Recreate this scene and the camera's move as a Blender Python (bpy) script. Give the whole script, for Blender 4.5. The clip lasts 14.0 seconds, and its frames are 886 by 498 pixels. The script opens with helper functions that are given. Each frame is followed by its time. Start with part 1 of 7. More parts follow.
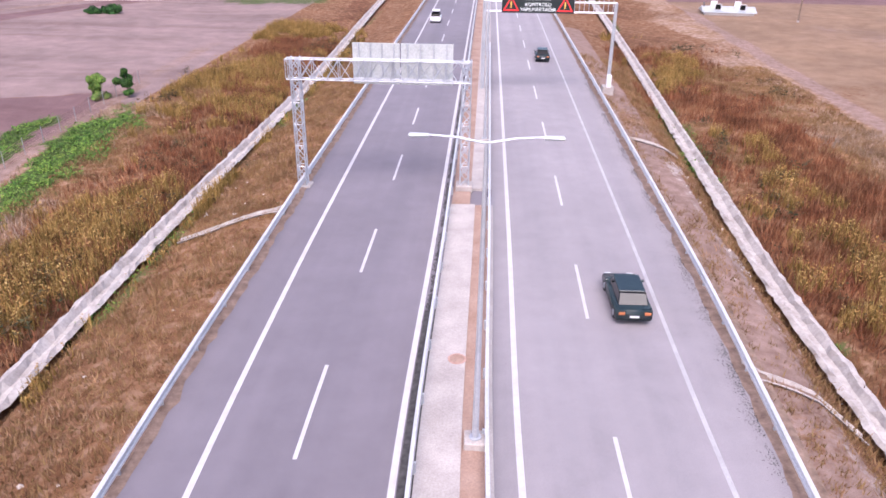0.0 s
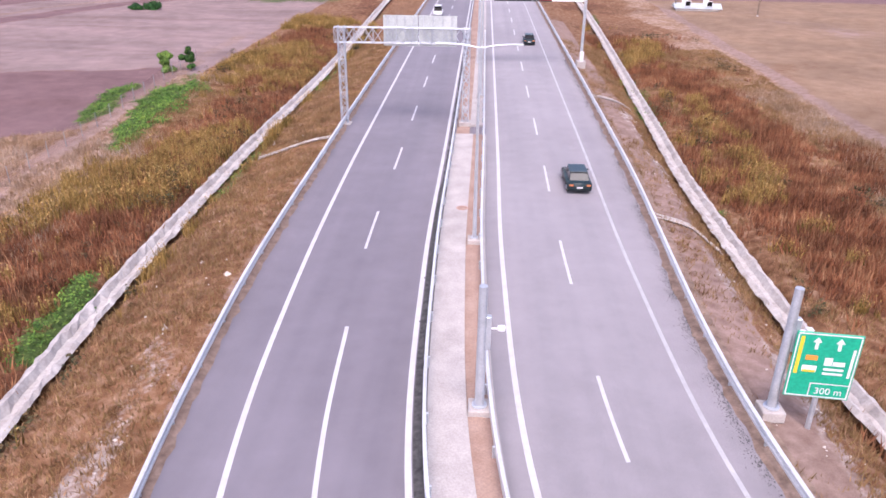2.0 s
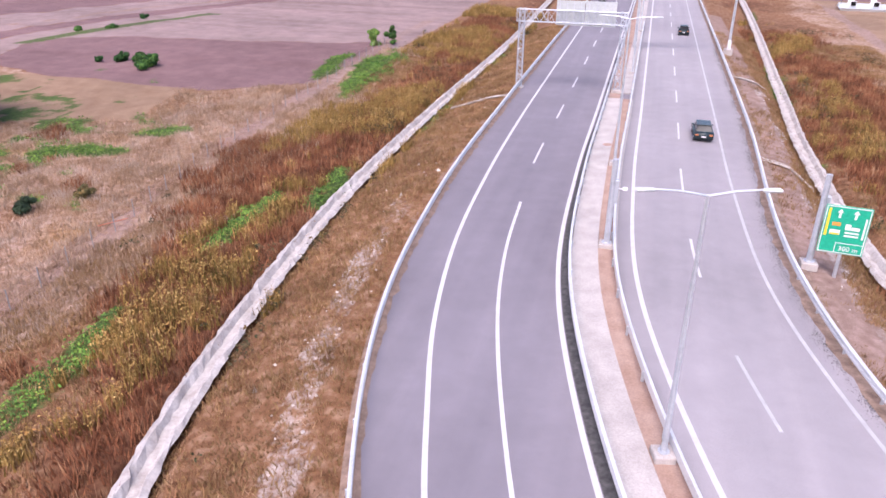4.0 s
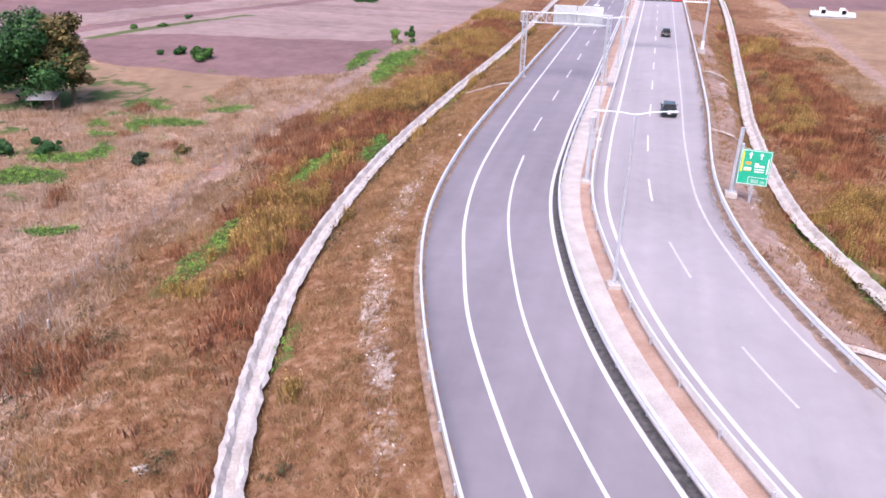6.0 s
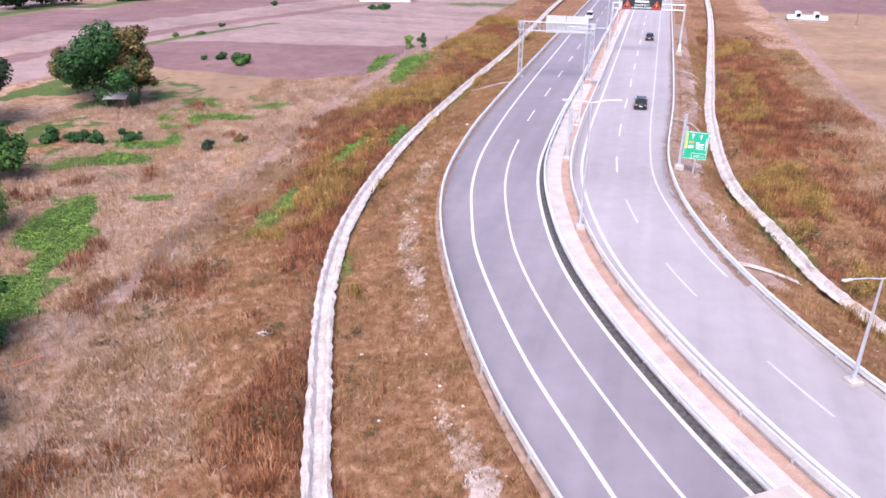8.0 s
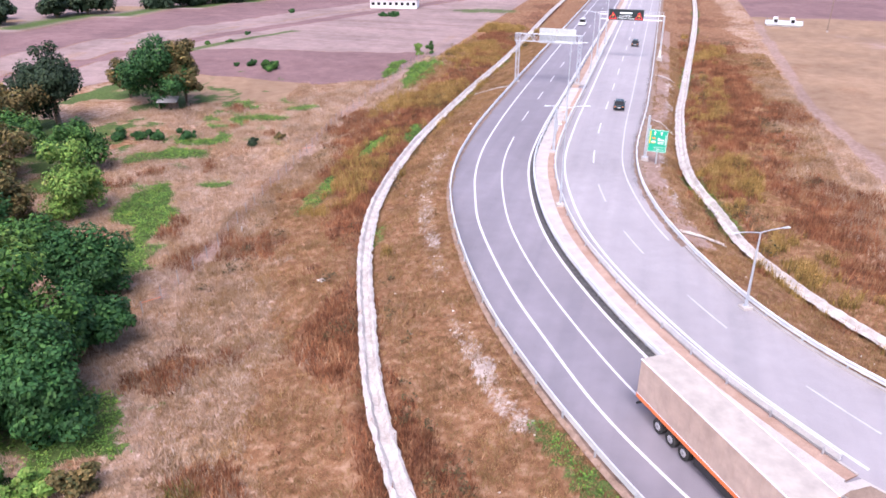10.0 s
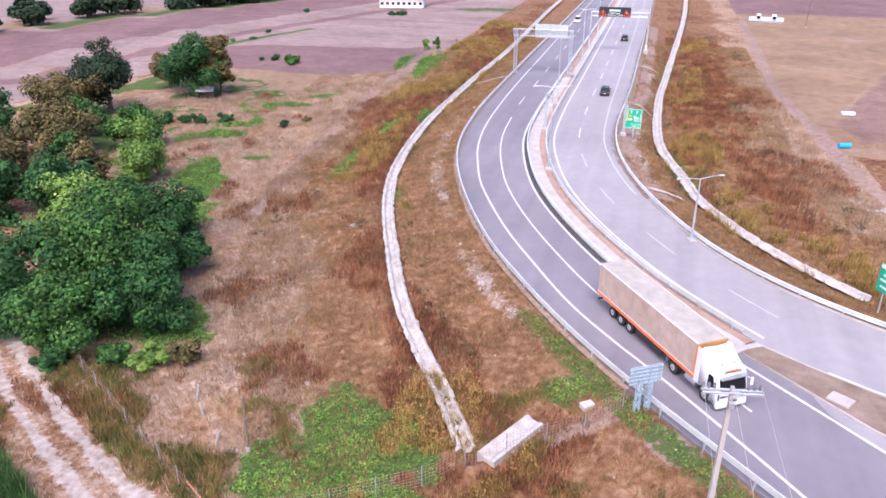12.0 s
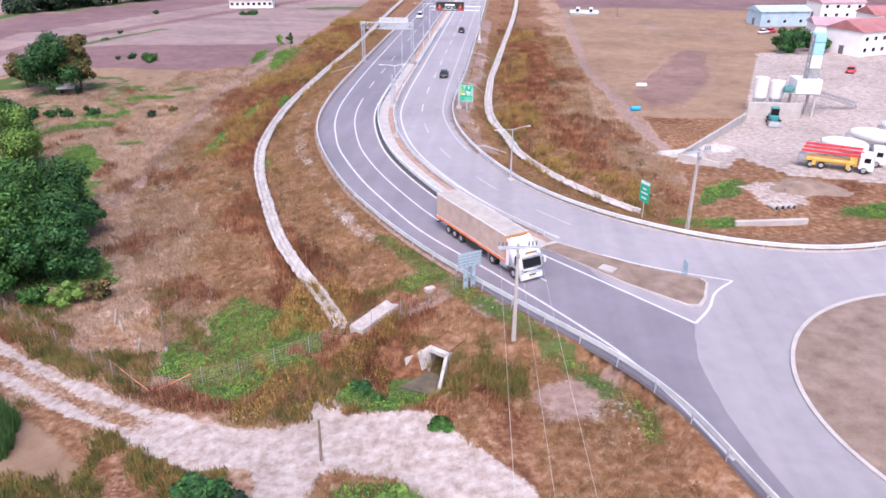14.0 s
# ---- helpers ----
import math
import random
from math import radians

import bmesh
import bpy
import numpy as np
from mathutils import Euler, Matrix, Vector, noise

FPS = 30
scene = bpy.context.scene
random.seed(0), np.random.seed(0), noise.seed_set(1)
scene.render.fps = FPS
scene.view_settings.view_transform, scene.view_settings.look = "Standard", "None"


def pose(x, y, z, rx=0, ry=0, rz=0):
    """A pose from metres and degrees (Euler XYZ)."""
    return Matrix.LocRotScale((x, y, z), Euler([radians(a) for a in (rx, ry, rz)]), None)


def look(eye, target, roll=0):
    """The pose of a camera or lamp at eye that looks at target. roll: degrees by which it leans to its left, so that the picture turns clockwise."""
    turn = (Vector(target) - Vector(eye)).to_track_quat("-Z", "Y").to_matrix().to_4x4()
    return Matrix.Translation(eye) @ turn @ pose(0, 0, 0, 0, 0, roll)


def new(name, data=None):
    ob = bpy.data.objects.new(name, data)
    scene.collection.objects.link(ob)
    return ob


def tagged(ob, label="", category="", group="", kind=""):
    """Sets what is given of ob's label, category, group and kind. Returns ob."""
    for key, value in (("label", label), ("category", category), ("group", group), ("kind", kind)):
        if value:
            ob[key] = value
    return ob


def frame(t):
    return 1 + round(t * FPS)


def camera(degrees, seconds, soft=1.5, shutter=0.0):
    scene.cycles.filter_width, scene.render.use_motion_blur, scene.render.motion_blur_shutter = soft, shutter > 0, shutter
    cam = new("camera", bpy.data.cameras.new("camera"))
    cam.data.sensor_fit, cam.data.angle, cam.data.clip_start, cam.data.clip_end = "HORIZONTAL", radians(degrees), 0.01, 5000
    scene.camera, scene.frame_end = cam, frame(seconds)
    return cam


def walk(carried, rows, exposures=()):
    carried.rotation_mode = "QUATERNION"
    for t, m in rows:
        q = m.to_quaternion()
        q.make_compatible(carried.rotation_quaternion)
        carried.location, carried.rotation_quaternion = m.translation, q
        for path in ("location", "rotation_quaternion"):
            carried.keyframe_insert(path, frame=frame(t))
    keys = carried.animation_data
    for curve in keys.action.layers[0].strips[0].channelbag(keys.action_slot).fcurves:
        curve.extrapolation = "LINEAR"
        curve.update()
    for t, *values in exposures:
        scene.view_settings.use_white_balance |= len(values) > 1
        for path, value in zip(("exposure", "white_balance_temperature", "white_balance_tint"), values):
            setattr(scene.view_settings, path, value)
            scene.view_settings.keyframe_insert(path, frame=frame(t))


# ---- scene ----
cam = camera(62.7, 14.0, soft=1.65)
PATH = [
    (0, (0.431, 1.727, 18.717), (0.334, 3.529, 17.855), 0.7),
    (0.5, (0.437, -3.279, 18.655), (0.344, -1.468, 17.811), 0.8),
    (1, (0.464, -8.212, 18.707), (0.374, -6.401, 17.864), 0.9),
    (1.5, (0.565, -13.02, 18.785), (0.475, -11.209, 17.941), 0.8),
    (2, (0.699, -17.851, 18.909), (0.608, -16.041, 18.064), 0.6),
    (2.5, (0.773, -22.715, 19.091), (0.547, -20.918, 18.242), 0.4),
    (3, (1.037, -27.512, 19.287), (0.589, -25.758, 18.436), 0.2),
    (3.2, (1.234, -29.408, 19.344), (0.763, -27.66, 18.493), 0.0),
    (5.3, (3.467, -48.865, 20.609), (3.003, -47.117, 19.756), 1.1),
    (5.5, (3.782, -50.695, 20.723), (3.317, -48.943, 19.88), 1.1),
    (6, (4.726, -55.133, 21.423), (4.254, -53.38, 20.585), 1.0),
    (6.5, (5.753, -59.484, 22.248), (5.274, -57.733, 21.409), 0.7),
    (7, (6.747, -63.826, 23.158), (6.264, -62.077, 22.317), 0.6),
    (7.5, (7.745, -68.182, 24.074), (7.26, -66.433, 23.234), 0.5),
    (8, (8.716, -72.46, 24.941), (8.229, -70.71, 24.105), 0.5),
    (10.5, (13.6, -93.46, 30.842), (13.104, -91.716, 29.997), 0.2),
    (11, (14.572, -97.59, 31.257), (14.074, -95.846, 30.414), 0.2),
    (11.5, (15.659, -101.785, 31.493), (15.159, -100.042, 30.649), 0.1),
    (12, (16.821, -106.066, 31.685), (16.316, -104.324, 30.841), -0.1),
    (12.5, (18.032, -110.425, 31.862), (17.615, -108.66, 31.019), 0.2),
    (13, (19.207, -114.824, 31.984), (18.895, -113.038, 31.14), -0.0),
    (13.5, (20.228, -119.178, 32.064), (20.015, -117.376, 31.223), 0.1),
    (14, (21.206, -123.565, 32.168), (21.055, -121.755, 31.33), 0.2),
]
walk(cam, [(t, look(eye, target, roll)) for t, eye, target, roll in PATH], exposures=[(0.0, 1.2, 6250, 26), (2.5, 1.2, 6250, 26), (6.0, 1.38, 6250, 25), (10.5, 1.5, 6120, 22), (12.5, 1.34, 6020, 21), (14.0, 1.28, 6020, 21)])

# ---- light: bright overcast day ----
world = bpy.data.worlds.new("world")
scene.world = world
world.use_nodes = True
wn = world.node_tree.nodes
sky = wn.new("ShaderNodeTexSky")
sky.sky_type = "NISHITA"
sky.sun_disc = False
sky.sun_elevation = radians(52)
sky.sun_rotation = radians(200)
sky.dust_density = 4.0
wn["Background"].inputs["Strength"].default_value = 0.13
world.node_tree.links.new(sky.outputs["Color"], wn["Background"].inputs["Color"])
sun = new("sun", bpy.data.lights.new("sun", "SUN"))
sun.data.energy = 1.3
sun.data.angle = radians(25)
sun.data.color = (1.0, 0.95, 0.88)
sun.matrix_world = look((0, 0, 100), (-14, 34, 40))

# ---- materials ----
def nodes_of(name):
    m = bpy.data.materials.new(name)
    m.use_nodes = True
    nt = m.node_tree
    return m, nt, nt.nodes["Principled BSDF"]


def add_node(nt, kind, **inputs):
    n = nt.nodes.new(kind)
    for k, v in inputs.items():
        n.inputs[k.replace("_", " ")].default_value = v
    return n


def link(nt, a, b):
    nt.links.new(a, b)


def noise_node(nt, scale, detail=4.0, coord="Object"):
    tc = nt.nodes.new("ShaderNodeTexCoord")
    n = add_node(nt, "ShaderNodeTexNoise", Scale=scale, Detail=detail, Roughness=0.6)
    link(nt, tc.outputs[coord], n.inputs["Vector"])
    return n


def ramp_node(nt, src, stops):
    r = nt.nodes.new("ShaderNodeValToRGB")
    el = r.color_ramp.elements
    while len(el) < len(stops):
        el.new(0.5)
    for e, (p, c) in zip(el, stops):
        e.position, e.color = p, (*c, 1)
    link(nt, src, r.inputs["Fac"])
    return r


def mix_node(nt, fac, a, b, blend="MIX"):
    m = nt.nodes.new("ShaderNodeMix")
    m.data_type, m.blend_type = "RGBA", blend
    for sock, v in ((m.inputs[0], fac), (m.inputs[6], a), (m.inputs[7], b)):
        if isinstance(v, bpy.types.NodeSocket):
            link(nt, v, sock)
        elif isinstance(v, tuple):
            sock.default_value = (*v, 1)
        else:
            sock.default_value = v
    return m.outputs[2]


def surface(name, dark, light, scale=2.0, fine=30.0, rough=0.8, metal=0.0, bump=0.2, island=0.0, objects=0.0, coord="Object"):
    """A material of two tones with variation at two scales and fine relief."""
    m, nt, b = nodes_of(name)
    n1, n2 = noise_node(nt, scale, 5.0, coord), noise_node(nt, fine, 3.0, coord)
    r = ramp_node(nt, n1.outputs["Fac"], [(0.3, dark), (0.7, light)])
    g = ramp_node(nt, n2.outputs["Fac"], [(0.25, (0.78, 0.78, 0.78)), (0.75, (1.12, 1.12, 1.12))])
    col = mix_node(nt, 1.0, r.outputs["Color"], g.outputs["Color"], "MULTIPLY")
    if island or objects:
        src = nt.nodes.new("ShaderNodeNewGeometry").outputs["Random Per Island"] if island else nt.nodes.new("ShaderNodeObjectInfo").outputs["Random"]
        k = max(island, objects)
        v = ramp_node(nt, src, [(0.0, (1 - k,) * 3), (1.0, (1 + k,) * 3)])
        col = mix_node(nt, 1.0, col, v.outputs["Color"], "MULTIPLY")
    link(nt, col, b.inputs["Base Color"])
    b.inputs["Roughness"].default_value, b.inputs["Metallic"].default_value = rough, metal
    if bump:
        bp = add_node(nt, "ShaderNodeBump", Strength=bump, Distance=0.02)
        link(nt, n2.outputs["Fac"], bp.inputs["Height"])
        link(nt, bp.outputs["Normal"], b.inputs["Normal"])
    return m


def leafy(name, tones, rough=0.7, clump=0.0, patch=0.35, low=0.36, high=1.0):
    """Foliage whose pieces differ in tone; clump is how far neighbours share a tone (tones run from dark to light then)."""
    m, nt, b = nodes_of(name)
    fac = nt.nodes.new("ShaderNodeNewGeometry").outputs["Random Per Island"]
    if clump:
        soft = ramp_node(nt, noise_node(nt, patch * 1.7, 4.0).outputs["Fac"], [(0.3, (0, 0, 0)), (0.7, (1, 1, 1))])
        fac = mix_node(nt, clump, fac, soft.outputs["Color"])
    r = ramp_node(nt, fac, [(i / (len(tones) - 1), c) for i, c in enumerate(tones)])
    n = noise_node(nt, patch, 4.0)
    # low darkens patches: uneven tone plus shade between plants, put into the colour
    v = ramp_node(nt, n.outputs["Fac"], [(0.32, (low, low * 1.02, low * 1.02)), (0.68, (high, high, high))])
    link(nt, mix_node(nt, 1.0, r.outputs["Color"], v.outputs["Color"], "MULTIPLY"), b.inputs["Base Color"])
    b.inputs["Roughness"].default_value = rough
    b.inputs["Specular IOR Level"].default_value = 0.2
    return m


def asphalt_material(name, low, high):
    m, nt, b = nodes_of(name)
    big, mid, fine = noise_node(nt, 0.05, 4), noise_node(nt, 0.6, 5), noise_node(nt, 45, 3)
    wide = noise_node(nt, 0.02, 3)
    tone = ramp_node(nt, wide.outputs["Fac"], [(0.3, low), (0.7, high)]).outputs["Color"]
    v1 = ramp_node(nt, big.outputs["Fac"], [(0.3, (0.86, 0.86, 0.86)), (0.7, (1.1, 1.1, 1.1))])
    v2 = ramp_node(nt, mid.outputs["Fac"], [(0.3, (0.93, 0.93, 0.93)), (0.7, (1.06, 1.06, 1.06))])
    v3 = ramp_node(nt, fine.outputs["Fac"], [(0.3, (0.85, 0.85, 0.85)), (0.7, (1.15, 1.15, 1.15))])
    c = mix_node(nt, 1.0, tone, v1.outputs["Color"], "MULTIPLY")
    c = mix_node(nt, 1.0, c, v2.outputs["Color"], "MULTIPLY")
    c = mix_node(nt, 1.0, c, v3.outputs["Color"], "MULTIPLY")
    tc = nt.nodes.new("ShaderNodeTexCoord")
    mp = nt.nodes.new("ShaderNodeMapping")
    mp.inputs["Scale"].default_value = (0.55, 0.012, 0.1)
    link(nt, tc.outputs["Object"], mp.inputs["Vector"])
    worn = add_node(nt, "ShaderNodeTexNoise", Scale=1.0, Detail=3.0, Roughness=0.5)
    link(nt, mp.outputs["Vector"], worn.inputs["Vector"])
    v4 = ramp_node(nt, worn.outputs["Fac"], [(0.35, (0.92, 0.92, 0.93)), (0.65, (1.06, 1.05, 1.05))])
    c = mix_node(nt, 1.0, c, v4.outputs["Color"], "MULTIPLY")
    link(nt, c, b.inputs["Base Color"])
    b.inputs["Roughness"].default_value = 0.85
    bp = add_node(nt, "ShaderNodeBump", Strength=0.3, Distance=0.01)
    link(nt, fine.outputs["Fac"], bp.inputs["Height"])
    link(nt, bp.outputs["Normal"], b.inputs["Normal"])
    return m


def ground_material():
    """Dry grass, weeds, soil, ploughed land and gravel, laid out by the ground's own zone values."""
    m, nt, b = nodes_of("ground")
    n0, n1, n2, n3 = noise_node(nt, 0.06, 5), noise_node(nt, 0.45, 6), noise_node(nt, 3.0, 5), noise_node(nt, 22.0, 4)

    def zone(name):
        a = nt.nodes.new("ShaderNodeAttribute")
        a.attribute_name = name
        s = nt.nodes.new("ShaderNodeMath")
        s.operation = "ADD"
        link(nt, a.outputs["Fac"], s.inputs[0])
        k = nt.nodes.new("ShaderNodeMath")
        k.operation = "MULTIPLY_ADD"
        link(nt, n2.outputs["Fac"], k.inputs[0])
        k.inputs[1].default_value, k.inputs[2].default_value = 0.9, -0.45
        link(nt, k.outputs[0], s.inputs[1])
        return ramp_node(nt, s.outputs[0], [(0.38, (0, 0, 0)), (0.62, (1, 1, 1))]).outputs["Color"]

    n4 = noise_node(nt, 1.3, 6)

    def tones(src, *stops):
        k = [0.28, 0.5, 0.72] if len(stops) == 3 else [0.3, 0.7]
        return ramp_node(nt, src.outputs["Fac"], list(zip(k, stops))).outputs["Color"]

    dry = tones(n4, (0.12, 0.055, 0.026), (0.235, 0.122, 0.066), (0.39, 0.25, 0.17))
    # darkest stop also puts the shaded gaps between the weeds into the colour
    rust = tones(n4, (0.06, 0.027, 0.017), (0.165, 0.073, 0.04), (0.29, 0.165, 0.095))
    green = tones(n2, (0.03, 0.06, 0.018), (0.12, 0.17, 0.05))
    plough = tones(n1, (0.255, 0.186, 0.18), (0.345, 0.257, 0.246))
    plough_dark = tones(n1, (0.185, 0.113, 0.117), (0.24, 0.153, 0.155))
    warm = tones(n4, (0.15, 0.078, 0.034), (0.29, 0.17, 0.086), (0.42, 0.28, 0.16))
    straw = tones(n4, (0.2, 0.115, 0.07), (0.36, 0.238, 0.17), (0.52, 0.4, 0.35))
    drift = ramp_node(nt, noise_node(nt, 0.16, 5).outputs["Fac"], [(0.5, (0, 0, 0)), (0.66, (1, 1, 1))]).outputs["Color"]
    straw = mix_node(nt, drift, straw, warm)
    gravel = tones(n4, (0.27, 0.205, 0.175), (0.42, 0.35, 0.32), (0.56, 0.5, 0.475))
    tan = tones(n1, (0.25, 0.16, 0.105), (0.335, 0.23, 0.16))
    path = tones(n4, (0.23, 0.148, 0.118), (0.39, 0.28, 0.245))
    tc = nt.nodes.new("ShaderNodeTexCoord")
    mp = nt.nodes.new("ShaderNodeMapping")
    mp.inputs["Rotation"].default_value = (0, 0, radians(-14))
    mp.inputs["Scale"].default_value = (0.012, 0.22, 0.1)
    link(nt, tc.outputs["Object"], mp.inputs["Vector"])
    fur = add_node(nt, "ShaderNodeTexNoise", Scale=1.0, Detail=6.0, Roughness=0.65)
    link(nt, mp.outputs["Vector"], fur.inputs["Vector"])
    stripes = ramp_node(nt, fur.outputs["Fac"], [(0.35, (0.84, 0.8, 0.79)), (0.5, (1.0, 1.0, 1.0)), (0.65, (1.08, 1.07, 1.06))]).outputs["Color"]
    plough = mix_node(nt, 1.0, plough, stripes, "MULTIPLY")
    plough_dark = mix_node(nt, 0.6, plough_dark, stripes, "MULTIPLY")
    c = dry
    for name, tone in (("straw", straw), ("plough", plough), ("tan", tan), ("plough_dark", plough_dark), ("rust", rust), ("path", path), ("green", green), ("gravel", gravel)):
        c = mix_node(nt, zone(name), c, tone)
    g = ramp_node(nt, n3.outputs["Fac"], [(0.25, (0.7, 0.7, 0.7)), (0.75, (1.25, 1.25, 1.25))]).outputs["Color"]
    c = mix_node(nt, 1.0, c, g, "MULTIPLY")
    g0 = ramp_node(nt, n0.outputs["Fac"], [(0.3, (0.64, 0.64, 0.64)), (0.7, (0.92, 0.92, 0.92))]).outputs["Color"]
    c = mix_node(nt, 1.0, c, g0, "MULTIPLY")
    link(nt, c, b.inputs["Base Color"])
    b.inputs["Roughness"].default_value = 0.95
    b.inputs["Specular IOR Level"].default_value = 0.1
    bp = add_node(nt, "ShaderNodeBump", Strength=0.6, Distance=0.12)
    link(nt, n2.outputs["Fac"], bp.inputs["Height"])
    link(nt, bp.outputs["Normal"], b.inputs["Normal"])
    return m


ASPHALT = asphalt_material("asphalt", (0.154, 0.14, 0.164), (0.188, 0.173, 0.198))
ASPHALT_PALE = asphalt_material("worn_pale_asphalt", (0.238, 0.22, 0.238), (0.28, 0.26, 0.278))
GROUND = ground_material()
PAINT = surface("road_paint", (0.45, 0.44, 0.455), (0.56, 0.55, 0.565), 1.2, 25, 0.65, bump=0.05)
PAINT_WORN = surface("worn_road_paint", (0.33, 0.32, 0.34), (0.45, 0.44, 0.46), 0.8, 18, 0.7, bump=0.05)
CONCRETE = surface("concrete", (0.335, 0.305, 0.292), (0.45, 0.415, 0.4), 0.7, 14, 0.85, bump=0.3)
CHANNEL = surface("channel_concrete", (0.32, 0.285, 0.268), (0.5, 0.47, 0.455), 0.9, 6, 0.9, bump=0.6)
SOIL = surface("red_soil", (0.26, 0.16, 0.12), (0.38, 0.27, 0.22), 0.5, 12, 0.95, bump=0.6)
GRIT = surface("dark_grit", (0.02, 0.02, 0.022), (0.09, 0.085, 0.085), 3, 25, 0.9, bump=0.6)
STEEL = surface("galvanised_steel", (0.44, 0.47, 0.52), (0.6, 0.63, 0.68), 1.5, 20, 0.45, 0.55, bump=0.03)
RAIL = surface("guardrail_zinc", (0.52, 0.535, 0.56), (0.7, 0.71, 0.73), 0.6, 15, 0.45, 0.25, bump=0.03)
VERGE_SOIL = surface("verge_soil", (0.13, 0.085, 0.062), (0.3, 0.21, 0.165), 1.6, 9, 0.95, bump=0.6)
WHITE = surface("white_paint", (0.62, 0.62, 0.645), (0.72, 0.72, 0.745), 1.5, 20, 0.35, bump=0.0)
SIGN_BACK = surface("sign_back", (0.44, 0.475, 0.485), (0.54, 0.57, 0.575), 1.0, 8, 0.5, 0.2, bump=0.02)
TARP = surface("beige_tarpaulin", (0.4, 0.3, 0.255), (0.455, 0.35, 0.3), 0.35, 1.2, 0.65, bump=0.08)
TARP_TOP = surface("pale_tarpaulin", (0.33, 0.295, 0.268), (0.38, 0.34, 0.31), 0.3, 1.0, 0.7, bump=0.08)
ORANGE = surface("orange_band", (0.62, 0.13, 0.04), (0.75, 0.2, 0.06), 1.0, 10, 0.5, bump=0.03)
YELLOW = surface("yellow_panel", (0.42, 0.21, 0.07), (0.52, 0.28, 0.1), 1.0, 10, 0.5, bump=0.03)
BLACK = surface("black_plastic", (0.012, 0.012, 0.014), (0.03, 0.03, 0.034), 3, 25, 0.5, bump=0.05)
RUBBER = surface("rubber", (0.012, 0.012, 0.012), (0.035, 0.034, 0.034), 4, 30, 0.85, bump=0.2)
GREY = surface("grey_trim", (0.2, 0.2, 0.21), (0.32, 0.32, 0.34), 2, 20, 0.5, bump=0.05)
CHROME = surface("wheel_rim", (0.5, 0.5, 0.52), (0.65, 0.65, 0.68), 3, 20, 0.35, 0.8, bump=0.0)
GREEN_SIGN = surface("green_sheet", (0.0, 0.33, 0.2), (0.0, 0.38, 0.235), 0.5, 8, 0.4, bump=0.0)
BARK = surface("bark", (0.09, 0.06, 0.045), (0.2, 0.15, 0.11), 3, 18, 0.9, bump=0.8)
GLASS = nodes_of("dark_glass")[0]
gb = GLASS.node_tree.nodes["Principled BSDF"]
gb.inputs["Base Color"].default_value = (0.01, 0.011, 0.013, 1)
gb.inputs["Roughness"].default_value = 0.08
gb.inputs["Specular IOR Level"].default_value = 0.22

# ---- plan lines ----
def spline(pts, step=1.0):
    """A smooth line through the given plan points, sampled about every step metres."""
    p = np.array(pts, float)
    p = np.vstack([2 * p[0] - p[1], p, 2 * p[-1] - p[-2]])
    out = []
    for a, b, c, d in zip(p[:-3], p[1:-2], p[2:-1], p[3:]):
        k = [0.0]
        for u, v in ((a, b), (b, c), (c, d)):
            k.append(k[-1] + max(np.linalg.norm(v - u), 1e-6) ** 0.5)
        n = max(int(np.linalg.norm(c - b) / step), 1)
        for t in k[1] + (k[2] - k[1]) * np.arange(n) / n:
            a1 = (k[1] - t) / (k[1] - k[0]) * a + (t - k[0]) / (k[1] - k[0]) * b
            a2 = (k[2] - t) / (k[2] - k[1]) * b + (t - k[1]) / (k[2] - k[1]) * c
            a3 = (k[3] - t) / (k[3] - k[2]) * c + (t - k[2]) / (k[3] - k[2]) * d
            b1 = (k[2] - t) / (k[2] - k[0]) * a1 + (t - k[0]) / (k[2] - k[0]) * a2
            b2 = (k[3] - t) / (k[3] - k[1]) * a2 + (t - k[1]) / (k[3] - k[1]) * a3
            out.append((k[2] - t) / (k[2] - k[1]) * b1 + (t - k[1]) / (k[2] - k[1]) * b2)
    out.append(p[-2])
    return np.array(out)


KNOWN = {}


class Line:
    """A plan line with length along it; left is to the left of its direction."""
    def __init__(self, pts, step=1.0, smooth=True):
        self.p = spline(pts, step) if smooth else np.array(pts, float)
        d = np.diff(self.p, axis=0)
        self.s = np.concatenate([[0], np.cumsum(np.hypot(d[:, 0], d[:, 1]))])
        t = np.gradient(self.p, axis=0)
        t /= np.linalg.norm(t, axis=1)[:, None]
        self.t = t
        self.n = np.stack([-t[:, 1], t[:, 0]], 1)
        self.length = self.s[-1]

    def at(self, s, off=0.0):
        q = np.array([np.interp(s, self.s, self.p[:, i]) + off * np.interp(s, self.s, self.n[:, i]) for i in (0, 1)])
        return q

    def heading(self, s):
        return math.atan2(np.interp(s, self.s, self.t[:, 1]), np.interp(s, self.s, self.t[:, 0]))

    def dense(self):
        return Line([self.at(s) for s in np.linspace(0, self.length, int(self.length) + 1)], smooth=False)

    def near(self, q):
        """The distance of points from the line, and the length along it."""
        q = np.asarray(q, float).reshape(-1, 2)
        key = (id(self), len(q), hash(q.tobytes()))
        if key in KNOWN:
            return KNOWN[key]
        best, arg = np.full(len(q), 1e9), np.zeros(len(q), int)
        for i in range(0, len(q), 20000):
            d = ((q[i:i + 20000, None, :] - self.p[None]) ** 2).sum(2)
            arg[i:i + 20000] = d.argmin(1)
            best[i:i + 20000] = np.sqrt(d.min(1))
        KNOWN[key] = (best, self.s[arg])
        return KNOWN[key]

    def where(self, y):
        """The length along the line at which it first passes below y."""
        return self.s[np.argmax(self.p[:, 1] < y)]


